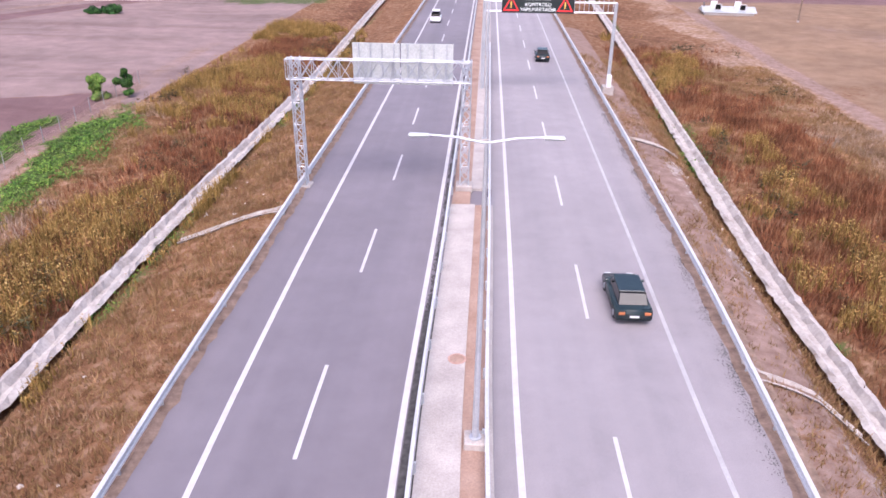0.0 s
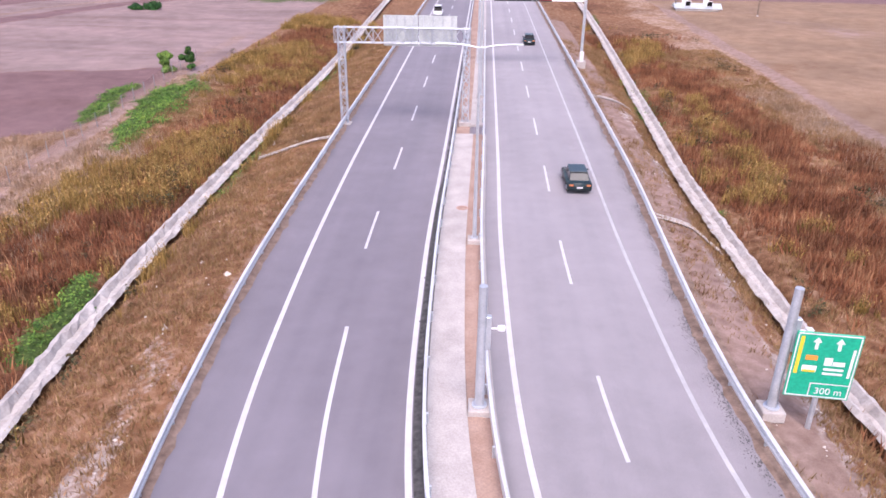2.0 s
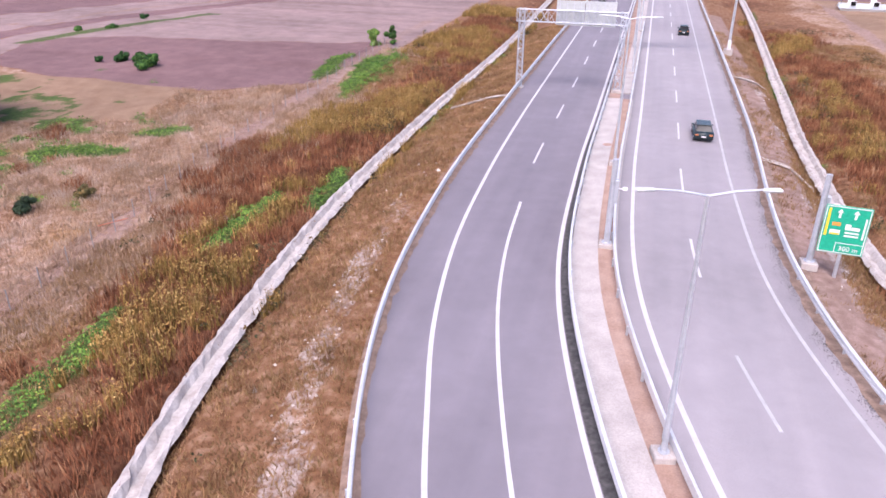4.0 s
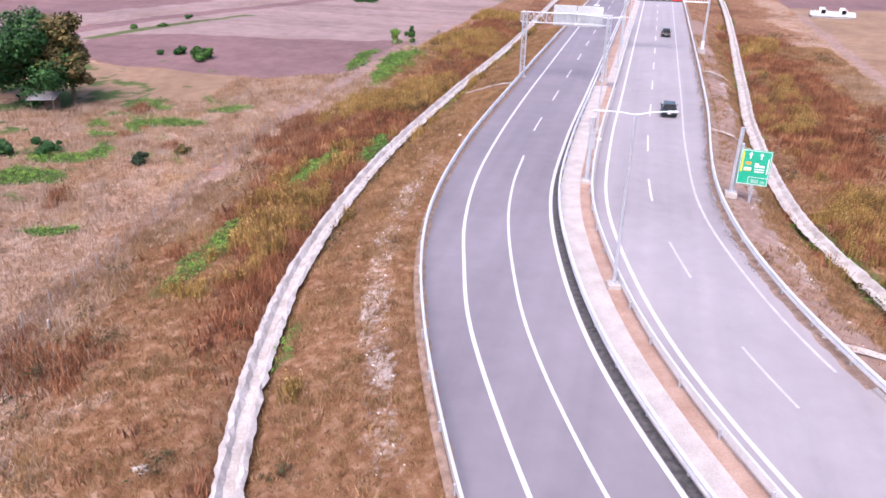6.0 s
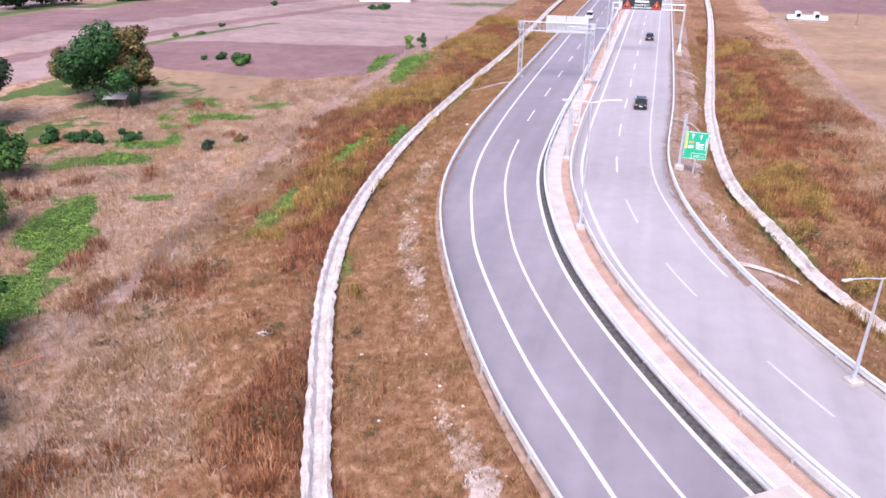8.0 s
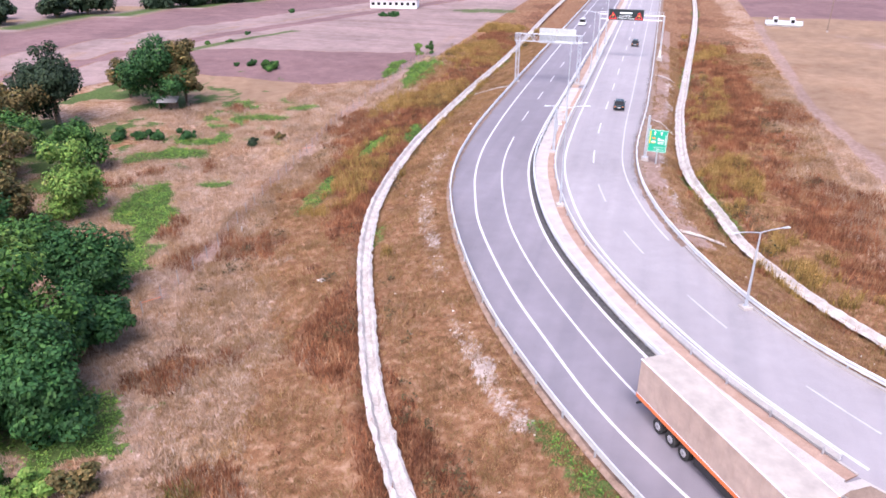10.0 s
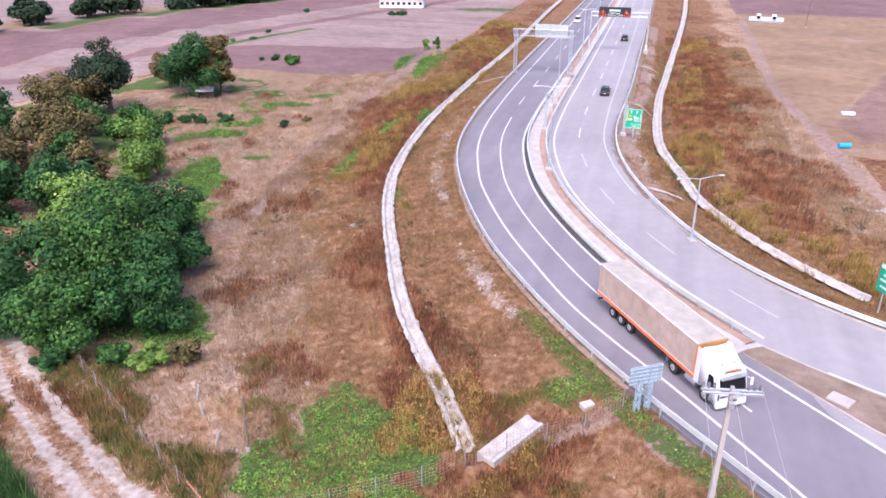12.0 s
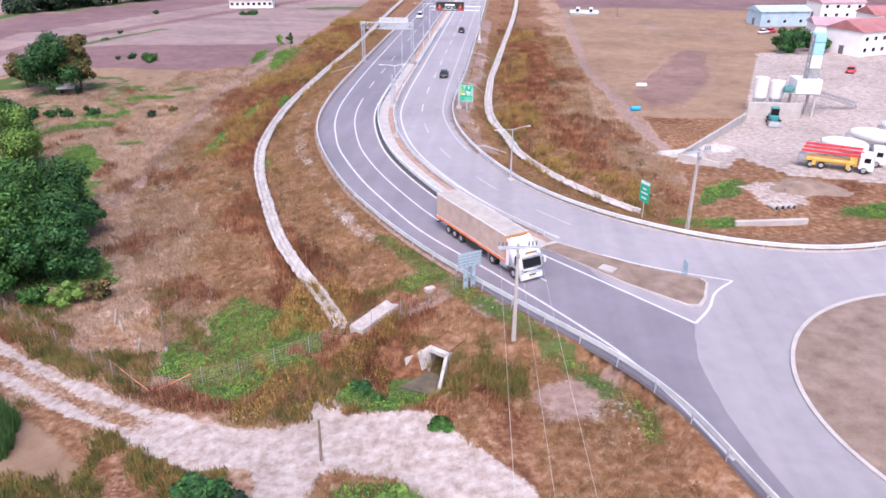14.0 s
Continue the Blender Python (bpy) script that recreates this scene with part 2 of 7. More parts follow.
CENTRE = Line([(0, 420), (0, 150), (0, 45), (0.0, 20), (0.75, 3), (2.7, -8), (6.2, -20), (11.3, -31), (18.0, -42), (23.9, -49.2), (30.2, -55.6), (38, -62)])
RAIL_W = Line([(-12.4, 420), (-12.4, 150), (-12.4, 42), (-11.8, 12), (-9.8, -6.5), (-5.8, -20.7), (1.3, -37), (6.9, -46.3), (13, -54.8), (19.2, -62), (25, -68), (31.2, -74.6), (34.8, -80.2), (38, -88.6), (42, -98), (50, -107)])
RAIL_E = Line([(12.9, 420), (12.9, 150), (12.8, 40), (12.3, 5), (15.0, -11), (20.4, -25.7), (26.1, -35.7), (33, -42.9), (41, -48), (48.5, -50.6), (55.4, -51.1), (63.1, -49.1), (76, -41), (92, -30)])
DITCH_W = Line([(-24, 420), (-23.5, 180), (-21, 90), (-21, 45), (-20.2, 12), (-18.3, -6), (-16.1, -17.6), (-12.7, -28.5), (-8.6, -38.5), (-3.8, -49.3), (0.3, -56.5), (4.2, -62.5), (7.6, -68.3)])
DITCH_E = Line([(26, 420), (24.6, 185), (19.2, 62), (18.1, 38), (18.9, 8), (22.1, -6), (24.1, -14.6), (30.0, -26.6), (36, -34.6), (38.6, -37.4)])
TRACK = Line([(-70, -44), (-40, -62), (-22, -73), (-7.8, -79.8), (2, -82.6), (9, -82.0), (15.5, -83.5), (21, -89), (25, -98), (28, -120)])
TRACK_B = Line([(9, -82), (6.8, -88), (7, -100), (6, -120)])
PLOT_FENCE = Line([(-60, -45.5), (-35.3, -60.1), (-7.0, -76.9), (5.4, -71.4), (14.5, -64.6), (18.4, -61.6)], smooth=False).dense()
ROW_FENCE = Line([(-28.6, -45), (-29.6, -31.5), (-33, -12), (-35.3, 5), (-38.6, 26), (-38.6, 60), (-40, 110)])
RING = (62.0, -78.0)
RING_IN, RING_OUT = 18.0, 28.0


def inside(poly, q):
    x, y = q[:, 0], q[:, 1]
    r = np.zeros(len(q), bool)
    for (x0, y0), (x1, y1) in zip(poly, np.roll(poly, -1, 0)):
        k = (y0 > y) != (y1 > y)
        r ^= k & (x < (x1 - x0) * (y - y0) / (y1 - y0 + 1e-12) + x0)
    return r


def smooth(a, b, v):
    k = np.clip((v - a) / (b - a), 0, 1)
    return k * k * (3 - 2 * k)


def fractal(x, y, seed=0):
    """Soft uneven values about 0, for plan positions in metres divided by a size."""
    r = np.zeros_like(x, dtype=float)
    g = np.random.RandomState(seed)
    for k in range(7):
        a = g.uniform(0, 2 * np.pi)
        f = 1.0 * 1.55 ** k
        r += np.sin((x * np.cos(a) + y * np.sin(a)) * f + g.uniform(0, 6.28) + 1.3 * np.sin((y * np.cos(a) - x * np.sin(a)) * f * 0.7 + g.uniform(0, 6.28))) / 1.35 ** k
    return r / 2.2


ROAD_POLY = np.vstack([RAIL_W.p[::2], RAIL_E.p[::-2]])


def road_gap(q):
    """The distance outside the paved surface (0 on it), and whether a place lies west of it."""
    q = np.asarray(q, float).reshape(-1, 2)
    key = ("road", len(q), hash(q.tobytes()))
    if key in KNOWN:
        return KNOWN[key]
    dw, sw = RAIL_W.near(q)
    de, se = RAIL_E.near(q)
    ring = np.hypot(q[:, 0] - RING[0], q[:, 1] - RING[1]) - RING_OUT
    on = inside(ROAD_POLY, q) | (ring < 0)
    d = np.minimum(np.minimum(dw, de), np.maximum(ring, 0))
    d[on] = 0
    west = dw < de
    KNOWN[key] = (d, west, dw, de)
    return KNOWN[key]


def ground_z(q):
    """The height of the natural ground at plan places."""
    q = np.asarray(q, float).reshape(-1, 2)
    x, y = q[:, 0], q[:, 1]
    d, west, dw, de = road_gap(q)
    fw = -3.0 + 2.5 * smooth(15, 85, y) - 0.6 * smooth(-40, -75, y)
    fe = np.full(len(q), -1.4) + 0.4 * smooth(0, -30, y)
    field = np.where(west, fw, fe)
    shoulder = np.where(west, -1.45, -1.4)
    z = -0.12 + (shoulder + 0.12) * smooth(0.8, 7.5, d) + (field - shoulder) * smooth(9, 26, d)
    z += np.where(d > 0.3, 0.10 * fractal(x / 3.0, y / 3.0, 3) * smooth(0.5, 6, d), 0)
    z += 0.25 * fractal(x / 25.0, y / 25.0, 5) * smooth(14, 40, d)
    for ditch in (DITCH_W, DITCH_E):
        dd, _ = ditch.near(q)
        z = np.where(dd < 3, z + (-1.5 - z) * smooth(3, 1.0, dd), z) - 0.7 * smooth(1.5, 0.5, dd)
    # hollow in front of the culvert
    h = np.hypot((x - 14.3) / 2.6, (y + 74.4) / 2.4)
    z -= 1.9 * smooth(1.25, 0.45, h)
    h = np.hypot((x - 13.9) / 3.6, (y + 74.2) / 3.6)
    z = np.where(y < -71.6, np.minimum(z, -3.9 + 2.2 * smooth(0.75, 1.35, h)), z)
    pit = inside(np.array([(11.6, -73.8), (12.2, -71.75), (15.5, -71.2), (16.9, -69.0), (18.3, -69.9), (17.1, -72.1), (16.6, -75.4), (14.5, -77.2)]), q)
    z = np.where(pit, np.minimum(z, -3.95), z)
    z[d <= 0] = -0.35
    return z


def ground_at(x, y):
    if -99 < x < 81 and -115 < y < 131:
        return float(FIELD.get("z", np.array([x]), np.array([y]))[0])
    return float(ground_z([(x, y)])[0])


# ---- building helpers ----
def mesh_object(name, verts, faces, material, parent=None, label=""):
    me = bpy.data.meshes.new(name)
    me.from_pydata([tuple(map(float, v)) for v in verts], [], [tuple(map(int, f)) for f in faces])
    me.materials.append(material)
    ob = new(name, me)
    if parent:
        ob.parent = parent
    if label:
        ob["label"] = label
    return ob


def part(name, bm, material, parent=None, label="", smooth_faces=False):
    me = bpy.data.meshes.new(name)
    bm.to_mesh(me)
    bm.free()
    me.materials.append(material)
    if smooth_faces:
        for p in me.polygons:
            p.use_smooth = True
    ob = new(name, me)
    if parent:
        ob.parent = parent
    if label:
        ob["label"] = label
    return ob


def box_bm(size, at=(0, 0, 0), bevel=0.02, bm=None, turn=0.0):
    """A box with bevelled edges, its base centred on at."""
    own = bmesh.new()
    bmesh.ops.create_cube(own, size=1)
    bmesh.ops.scale(own, vec=size, verts=own.verts)
    if bevel:
        bmesh.ops.bevel(own, geom=own.edges[:], offset=min(bevel, min(size) * 0.4), segments=1, affect="EDGES")
    if turn:
        bmesh.ops.rotate(own, verts=own.verts, matrix=Matrix.Rotation(turn, 3, "Z"))
    bmesh.ops.translate(own, vec=(at[0], at[1], at[2] + size[2] / 2), verts=own.verts)
    if bm is None:
        return own
    me = bpy.data.meshes.new("t")
    own.to_mesh(me)
    own.free()
    bm.from_mesh(me)
    bpy.data.meshes.remove(me)
    return bm


def rod_bm(a, b, r0, r1=None, sides=8, bm=None):
    """A tapered round bar from a to b."""
    bm = bm or bmesh.new()
    a, b = Vector(a), Vector(b)
    r1 = r0 if r1 is None else r1
    q = (b - a).to_track_quat("Z", "Y")
    rings = []
    for c, r in ((a, r0), (b, r1)):
        rings.append([bm.verts.new(c + q @ Vector((r * math.cos(2 * math.pi * i / sides), r * math.sin(2 * math.pi * i / sides), 0))) for i in range(sides)])
    for i in range(sides):
        bm.faces.new((rings[0][i], rings[0][(i + 1) % sides], rings[1][(i + 1) % sides], rings[1][i]))
    bm.faces.new(rings[0][::-1])
    bm.faces.new(rings[1])
    return bm


def extrude_bm(outline, depth, axis="y", bm=None):
    """A solid from a closed outline (pairs) pushed through depth along an axis, centred on it."""
    bm = bm or bmesh.new()

    def place(u, v, w):
        return {"y": (u, w, v), "x": (w, u, v), "z": (u, v, w)}[axis]
    a = [bm.verts.new(place(u, v, -depth / 2)) for u, v in outline]
    b = [bm.verts.new(place(u, v, depth / 2)) for u, v in outline]
    n = len(outline)
    for i in range(n):
        bm.faces.new((a[i], a[(i + 1) % n], b[(i + 1) % n], b[i]))
    bm.faces.new(a[::-1])
    bm.faces.new(b)
    bmesh.ops.recalc_face_normals(bm, faces=bm.faces[:])
    return bm


def plate(name, pts, z, material, parent=None, label="", skirt=0.0):
    """A flat sheet with the given outline, and an edge that goes down by skirt."""
    from mathutils.geometry import delaunay_2d_cdt
    n = len(pts)
    vs, es, fs, *_ = delaunay_2d_cdt([Vector((float(x), float(y))) for x, y in pts], [], [list(range(n))], 1, 1e-4)
    verts = [(v.x, v.y, z) for v in vs]
    faces = []
    for f in fs:
        a, b, c = (vs[i] for i in f[:3])
        up = (b.x - a.x) * (c.y - a.y) - (b.y - a.y) * (c.x - a.x) > 0
        faces.append(list(f) if up else list(f)[::-1])
    if skirt:
        k = len(verts)
        for x, y in pts:
            verts += [(x, y, z), (x, y, z - skirt)]
        for i in range(n):
            j = (i + 1) % n
            faces.append([k + 2 * i, k + 2 * j, k + 2 * j + 1, k + 2 * i + 1])
    return mesh_object(name, verts, faces, material, parent, label)


def strip(name, line, profile, material, s0=None, s1=None, step=1.0, parent=None, closed=False, label="", zfun=None):
    """A section of (offset, height) pairs carried along a plan line."""
    s0, s1 = 0 if s0 is None else s0, line.length if s1 is None else s1
    ss = np.linspace(s0, s1, max(int((s1 - s0) / step), 1) + 1)
    verts, faces, k = [], [], len(profile)
    for s in ss:
        z0 = zfun(s) if zfun else 0
        for o, z in profile:
            x, y = line.at(s, o)
            verts.append((x, y, z + z0))
    m = k if closed else k - 1
    for i in range(len(ss) - 1):
        for j in range(m):
            faces.append((i * k + j, i * k + (j + 1) % k, (i + 1) * k + (j + 1) % k, (i + 1) * k + j))
    if closed:
        faces += [tuple(range(k))[::-1], tuple(range((len(ss) - 1) * k, len(ss) * k))]
    return mesh_object(name, verts, faces, material, parent, label)


def empty(name, at=(0, 0, 0), turn=0.0, label="", category="", group="", kind=""):
    ob = new(name)
    ob.matrix_world = pose(*at, 0, 0, turn)
    return tagged(ob, label, category, group, kind)


# ---- ground ----
def axis_values(lo, hi, step, reach):
    a = list(np.arange(lo, hi + step / 2, step))
    k, w = step, a[-1]
    while w < reach:
        k *= 1.22
        w += k
        a.append(w)
    k, w = step, a[0]
    while w > -reach:
        k *= 1.22
        w -= k
        a.insert(0, w)
    return np.array(a)


def build_ground():
    xs, ys = axis_values(-100, 84, 0.9, 3500), axis_values(-112, 150, 0.9, 3500)
    # closer spacing round the dirt track and the culvert
    xs = np.unique(np.round(np.concatenate([xs, np.arange(-34, 26, 0.45)]), 2))
    ys = np.unique(np.round(np.concatenate([ys, np.arange(-92, -58, 0.45)]), 2))
    X, Y = np.meshgrid(xs, ys)
    q = np.stack([X.ravel(), Y.ravel()], 1)
    z = ground_z(q)
    nx, ny = len(xs), len(ys)
    i = np.arange((ny - 1) * (nx - 1))
    r, c = i // (nx - 1), i % (nx - 1)
    a = r * nx + c
    faces = np.stack([a, a + 1, a + nx + 1, a + nx], 1)
    me = bpy.data.meshes.new("ground")
    me.vertices.add(len(q))
    me.vertices.foreach_set("co", np.column_stack([q, z]).ravel())
    me.loops.add(faces.size)
    me.polygons.add(len(faces))
    me.loops.foreach_set("vertex_index", faces.ravel())
    me.polygons.foreach_set("loop_start", np.arange(len(faces)) * 4)
    me.polygons.foreach_set("use_smooth", np.ones(len(faces), bool))
    me.update(calc_edges=True)
    for name, w in zones(q).items():
        at = me.attributes.new(name, "FLOAT", "POINT")
        at.data.foreach_set("value", w.astype(np.float32))
    me.materials.append(GROUND)
    return tagged(new("ground", me), "dry grass, weeds, ploughed fields and dirt beside the motorway", "ground", kind="structure")


def blob(q, x, y, rx, ry, turn=0.0):
    c, s = math.cos(radians(turn)), math.sin(radians(turn))
    u, v = q[:, 0] - x, q[:, 1] - y
    w = 0.32 * min(rx, ry)
    u, v = u + w * fractal(q[:, 0] / 2.3, q[:, 1] / 2.3, 71) + w * fractal(q[:, 0] / 0.9, q[:, 1] / 0.9, 73), v + w * fractal(q[:, 0] / 2.3, q[:, 1] / 2.3, 72)
    return smooth(1.25, 0.7, np.hypot((u * c + v * s) / rx, (v * c - u * s) / ry))


def patch_of(q, pts, soft=1.5, seed=81):
    """1 inside an outline, with a soft uneven edge."""
    f = fractal(q[:, 0] / 4, q[:, 1] / 4, seed)
    p = np.array(pts, float)
    d = np.full(len(q), 1e9)
    for a, b in zip(p, np.roll(p, -1, 0)):
        ab = b - a
        k = np.clip(((q - a) @ ab) / (ab @ ab), 0, 1)
        d = np.minimum(d, np.linalg.norm(q - a - k[:, None] * ab, axis=1))
    return smooth(-soft, soft, np.where(inside(p, q), d, -d) + 0.5 * soft * f)


EAST_PATH = Line([(42, 160), (41.5, 108), (40.7, 50), (43.6, 20.7), (44.0, 10.5), (47.1, -14.2)])
EAST_LOOP = Line([(47, 29.6), (57, 56), (67, 81), (71, 87), (76, 82), (70, 55), (65.9, 39), (57, 20), (50, 13)])


def zones(q):
    """How much of each kind of cover grows at plan places, 0 to 1."""
    x, y = q[:, 0], q[:, 1]
    d, west, dw, de = road_gap(q)
    ditw, sw = DITCH_W.near(q)
    dite, se = DITCH_E.near(q)
    outw = west & (dw > 8.6)
    oute = ~west & (de > 5.6) & (y > -36)
    f1, f2, f3 = fractal(x / 9, y / 9, 11), fractal(x / 5, y / 5, 12), fractal(x / 3.2, y / 3.2, 13)
    f4 = fractal(x / 1.5, y / 1.5, 14)
    west_far = np.where(west, np.clip(dw - 8.5, 0, 200), 0)
    east_far = np.where(~west, np.clip(de - 6, 0, 300), 0)
    pathd, _ = ROW_FENCE.near(q)
    # russet weeds in a band beyond the channels
    reach = 13 - 4 * smooth(5, -15, y)
    rust = np.where(outw & (y < 190), smooth(reach, reach - 7, west_far + 3 * f1) * (0.52 + 0.42 * f2 + 0.25 * f4) + 0.06, 0)
    rust += np.where(outw & (west_far > 9) & (y < 30), 0.62 * smooth(0.6, 1.1, 0.7 * f1 + f3), 0)
    for b in ((-3, -86.5, 8, 2.6), (6.5, -73.5, 6, 4.5), (12, -79.5, 5, 1.6), (-24, 40, 3, 30, 0), (-27, 10, 4, 22, 10), (-34, 22, 4, 9, 10), (27, 50, 4, 34, -4), (-1, -77, 9, 1.6), (-26, -69, 8, 1.4), (2.5, -60, 3.5, 9, 25), (13, -66, 3, 3), (15.5, -79, 3, 2)):
        rust = np.maximum(rust, 0.72 * blob(q, *b) + 0.2 * f3)
    rust += np.where(oute & (east_far < 34), smooth(19, 6, east_far + 4 * f1) * (0.4 + 0.4 * f2 + 0.25 * f4), 0)
    for b in ((35.5, 44, 4, 9), (36, 2, 6, 8, 20), (40, -4, 5, 5), (51, 8, 5, 2.6), (33, -8, 6, 5)):
        rust = np.maximum(rust, 0.62 * blob(q, *b) + 0.2 * f4)
    # pale dry meadow
    straw = np.where(outw & (y < 75), smooth(6, 13, west_far + 4 * f2) * (0.72 + 0.3 * f1 + 0.2 * f4 - 0.1 * smooth(-40, -62, y)), 0)
    straw = np.maximum(straw, 0.95 * patch_of(q, [(-63, 12), (-55, 33), (-43, 47), (-36.5, 52), (-38, 26), (-48, 7)], 2.5))
    straw += np.where(oute & (x < 47), smooth(9, 20, east_far + 4 * f2) * (0.72 + 0.25 * f1 + 0.2 * f4), 0)
    straw = np.where(outw & (d < 9), 0, straw)
    # fields: u runs across the far strips
    u = -0.939 * x + 0.344 * y
    far_west = west & (x < -35.5)
    plough = np.where(far_west, smooth(-1.5, 1.5, y - 74 - 0.1 * (x + 40) + f2), 0)
    plough = np.maximum(plough, np.where(west, smooth(100, 106, u), 0))
    plough_dark = patch_of(q, [(-97, 66), (-86, 71), (-60, 72.5), (-40, 79), (-37.5, 72), (-40.5, 52), (-52, 45.5), (-82, 47.5), (-93, 52)], 0.9)
    plough_dark = np.maximum(plough_dark, np.where(west, smooth(142, 144, u) * smooth(178, 176, u), 0))
    plough_dark = np.maximum(plough_dark, np.where(west, 0.75 * smooth(119, 120.5, u) * smooth(127, 125.5, u) * (y > 20), 0))
    plough = np.where(plough_dark > 0.6, 0, plough)
    tan = patch_of(q, [(-90, 47.5), (-56, 46.3), (-53, 32.3), (-67, 28.5), (-90, 24)], 1.0)
    tan = np.maximum(tan, 0.9 * patch_of(q, [(-60, -112), (-30, -84), (-24, -79.5), (-14, -80.5), (-5, -87), (-4, -120)], 1.2))
    tan = np.maximum(tan, np.where(west, smooth(190, 192, u) * smooth(199, 197, u), 0))
    pe, _ = EAST_PATH.near(q)
    past = ~west & (x > np.interp(y, EAST_PATH.p[::-1, 1], EAST_PATH.p[::-1, 0])) & (y > 10)
    tan = np.maximum(tan, np.where(past, 0.75 + 0.2 * f1, 0))
    plough = np.maximum(plough, np.where(past, smooth(112, 124, y + 0.25 * (x - 60) + 5 * f1), 0))
    plough = np.maximum(plough, np.where(past, 0.7 * smooth(12, 40, x - 72 + 4 * f1) * smooth(40, 60, y), 0))
    plough_dark = np.maximum(plough_dark, 0.53 * patch_of(q, [(47, 29.6), (67, 81), (71, 87), (76, 82), (66, 39), (57, 20), (48, 15)], 1.5))
    plough_dark = np.maximum(plough_dark, np.where(past, 0.8 * smooth(175, 180, y), 0))
    # worn earth paths
    el, _ = EAST_LOOP.near(q)
    path = np.where((y < 120) & (y > -40), (0.53 + 0.25 * f2) * smooth(1.8, 0.6, np.abs(pathd - 0.4) + 0.4 * f4), 0)
    path = np.maximum(path, 0.75 * smooth(2.0, 0.9, pe + 0.4 * f2))
    path = np.maximum(path, 0.62 * smooth(1.0, 0.3, el + 0.2 * f4))
    path = np.maximum(path, np.where(west & (y > 0), 0.7 * smooth(0.5, 0.2, np.abs(u - 131 - 1.5 * f1) / 3), 0))
    path = np.maximum(path, np.where(~west & (d > 0.5) & (d < 3.4) & (y > -20) & (y < 130), 0.68 + 0.25 * f2, 0))
    path = np.maximum(path, np.where(west & (d > 0.4) & (d < 1.0) & (y > 5), 0.42 + 0.3 * f4, 0))
    path = np.maximum(path, 0.8 * blob(q, 20.5, -65.5, 2.2, 1.5, -40) + 0.75 * blob(q, 28, -76.5, 4.5, 2.4, 40) * (0.7 + f2))
    green = np.zeros(len(q))
    for b in ((-34.8, 60, 3.2, 15, 3), (-41.5, 62, 1.6, 9, 5), (-47, 30, 4, 2.0, 20), (-52, 21.6, 5, 2.0, 20), (-55, -1.5, 7, 3.0, 30), (-54, 6, 4, 2, 20), (-25.3, -12, 1.5, 8, 4), (-25.7, 8, 1.3, 7, 2), (-22, 16, 1.4, 6, 8), (-46, -19, 3.5, 7, 15), (-40.7, -24, 2, 5, 10), (-41, -10.4, 2.5, 1.2, 30), (-27, -57, 8, 6, 0), (-38, -33, 3.5, 6, 20), (-0.8, -69.6, 7.0, 7.2, 20), (12.5, -77, 4.2, 1.8, 0), (14.0, -74.6, 2.4, 2.2, 0), (13.4, -88.5, 4.5, 2.6, 0), (20, -58.8, 3, 1.4, -45), (13, -61, 2.2, 1.6, 0), (-27, -81, 6, 5, 0), (50.5, -30, 2, 7, -40), (46, -41, 5, 1.8, 5), (75, -33, 14, 3, 20)):
        green = np.maximum(green, 0.85 * blob(q, *b) + 0.25 * f2 * blob(q, *b))
    green = np.maximum(green, 0.58 * smooth(3.5, 1.2, ditw) * (f1 > 0.2) * (d < 9) * (d > 3) * west)
    green = np.maximum(green, 0.58 * smooth(2.6, 1.0, dite) * (f1 > 0.3) * ~west)
    green = np.maximum(green, 0.7 * blob(q, -95, 10, 45, 40) * (f2 > 0.0) * (u < 100))
    green = np.maximum(green, np.where(west & (d > 0.4) & (d < 2.6) & (y < -50) & (y > -82), 0.6, 0))
    green = np.maximum(green, np.where(west & (y > 62) & (y < 100), 0.62 * smooth(2.4, 1.2, np.abs(u - 112.5)), 0))
    green = np.maximum(green, np.where(west, 0.75 * smooth(177, 179, u) * smooth(191, 189, u), 0))
    green = np.maximum(green, 0.6 * blob(q, -44, 160, 12, 6, 10))
    gravel = np.zeros(len(q))
    td, ts = TRACK.near(q)
    rut = smooth(0.85, 0.2, np.abs(td - 1.2) + 0.2 * f4 + 0.2 * f2) * (1 - smooth(70, 80, ts))
    gravel = np.maximum(rut, smooth(2.6, 1.4, td + 0.6 * f2 + 0.4 * f4) * smooth(68, 80, ts))
    gravel = np.maximum(gravel, 0.34 * smooth(3.0, 1.8, td + 0.9 * f3))
    td, ts = TRACK_B.near(q)
    gravel = np.maximum(gravel, smooth(2.4, 1.0, td + 0.5 * f2 + 0.4 * f4))
    gravel = np.maximum(gravel, patch_of(q, [(2.5, -81.5), (6.9, -79), (7.1, -76.8), (9.2, -77), (10, -79), (16.5, -79.4), (18.6, -81.5), (24, -86.5), (26, -92), (20, -91), (15, -85.4), (9.5, -84.6), (8.5, -87.5), (8.2, -95), (4.5, -95), (5, -86.5)], 0.8))
    gravel = np.maximum(gravel, np.where(west & (d > 1.6) & (d < 3.6) & (y < 14) & (y > -52), 0.44 + 0.2 * f2 + 0.15 * f4, 0))
    gravel = np.maximum(gravel, np.where(~west & (d > 2.6) & (d < 4.2) & (y > -16) & (y < 60), 0.4 + 0.3 * f4, 0))
    yard = inside(np.array([(47, -17), (65, 11), (88, 80), (160, 120), (190, 30), (120, -30), (76, -25), (62, -22), (57, -14), (54, -20)]), q)
    gravel = np.maximum(gravel, np.where(yard, 1.35, 0))
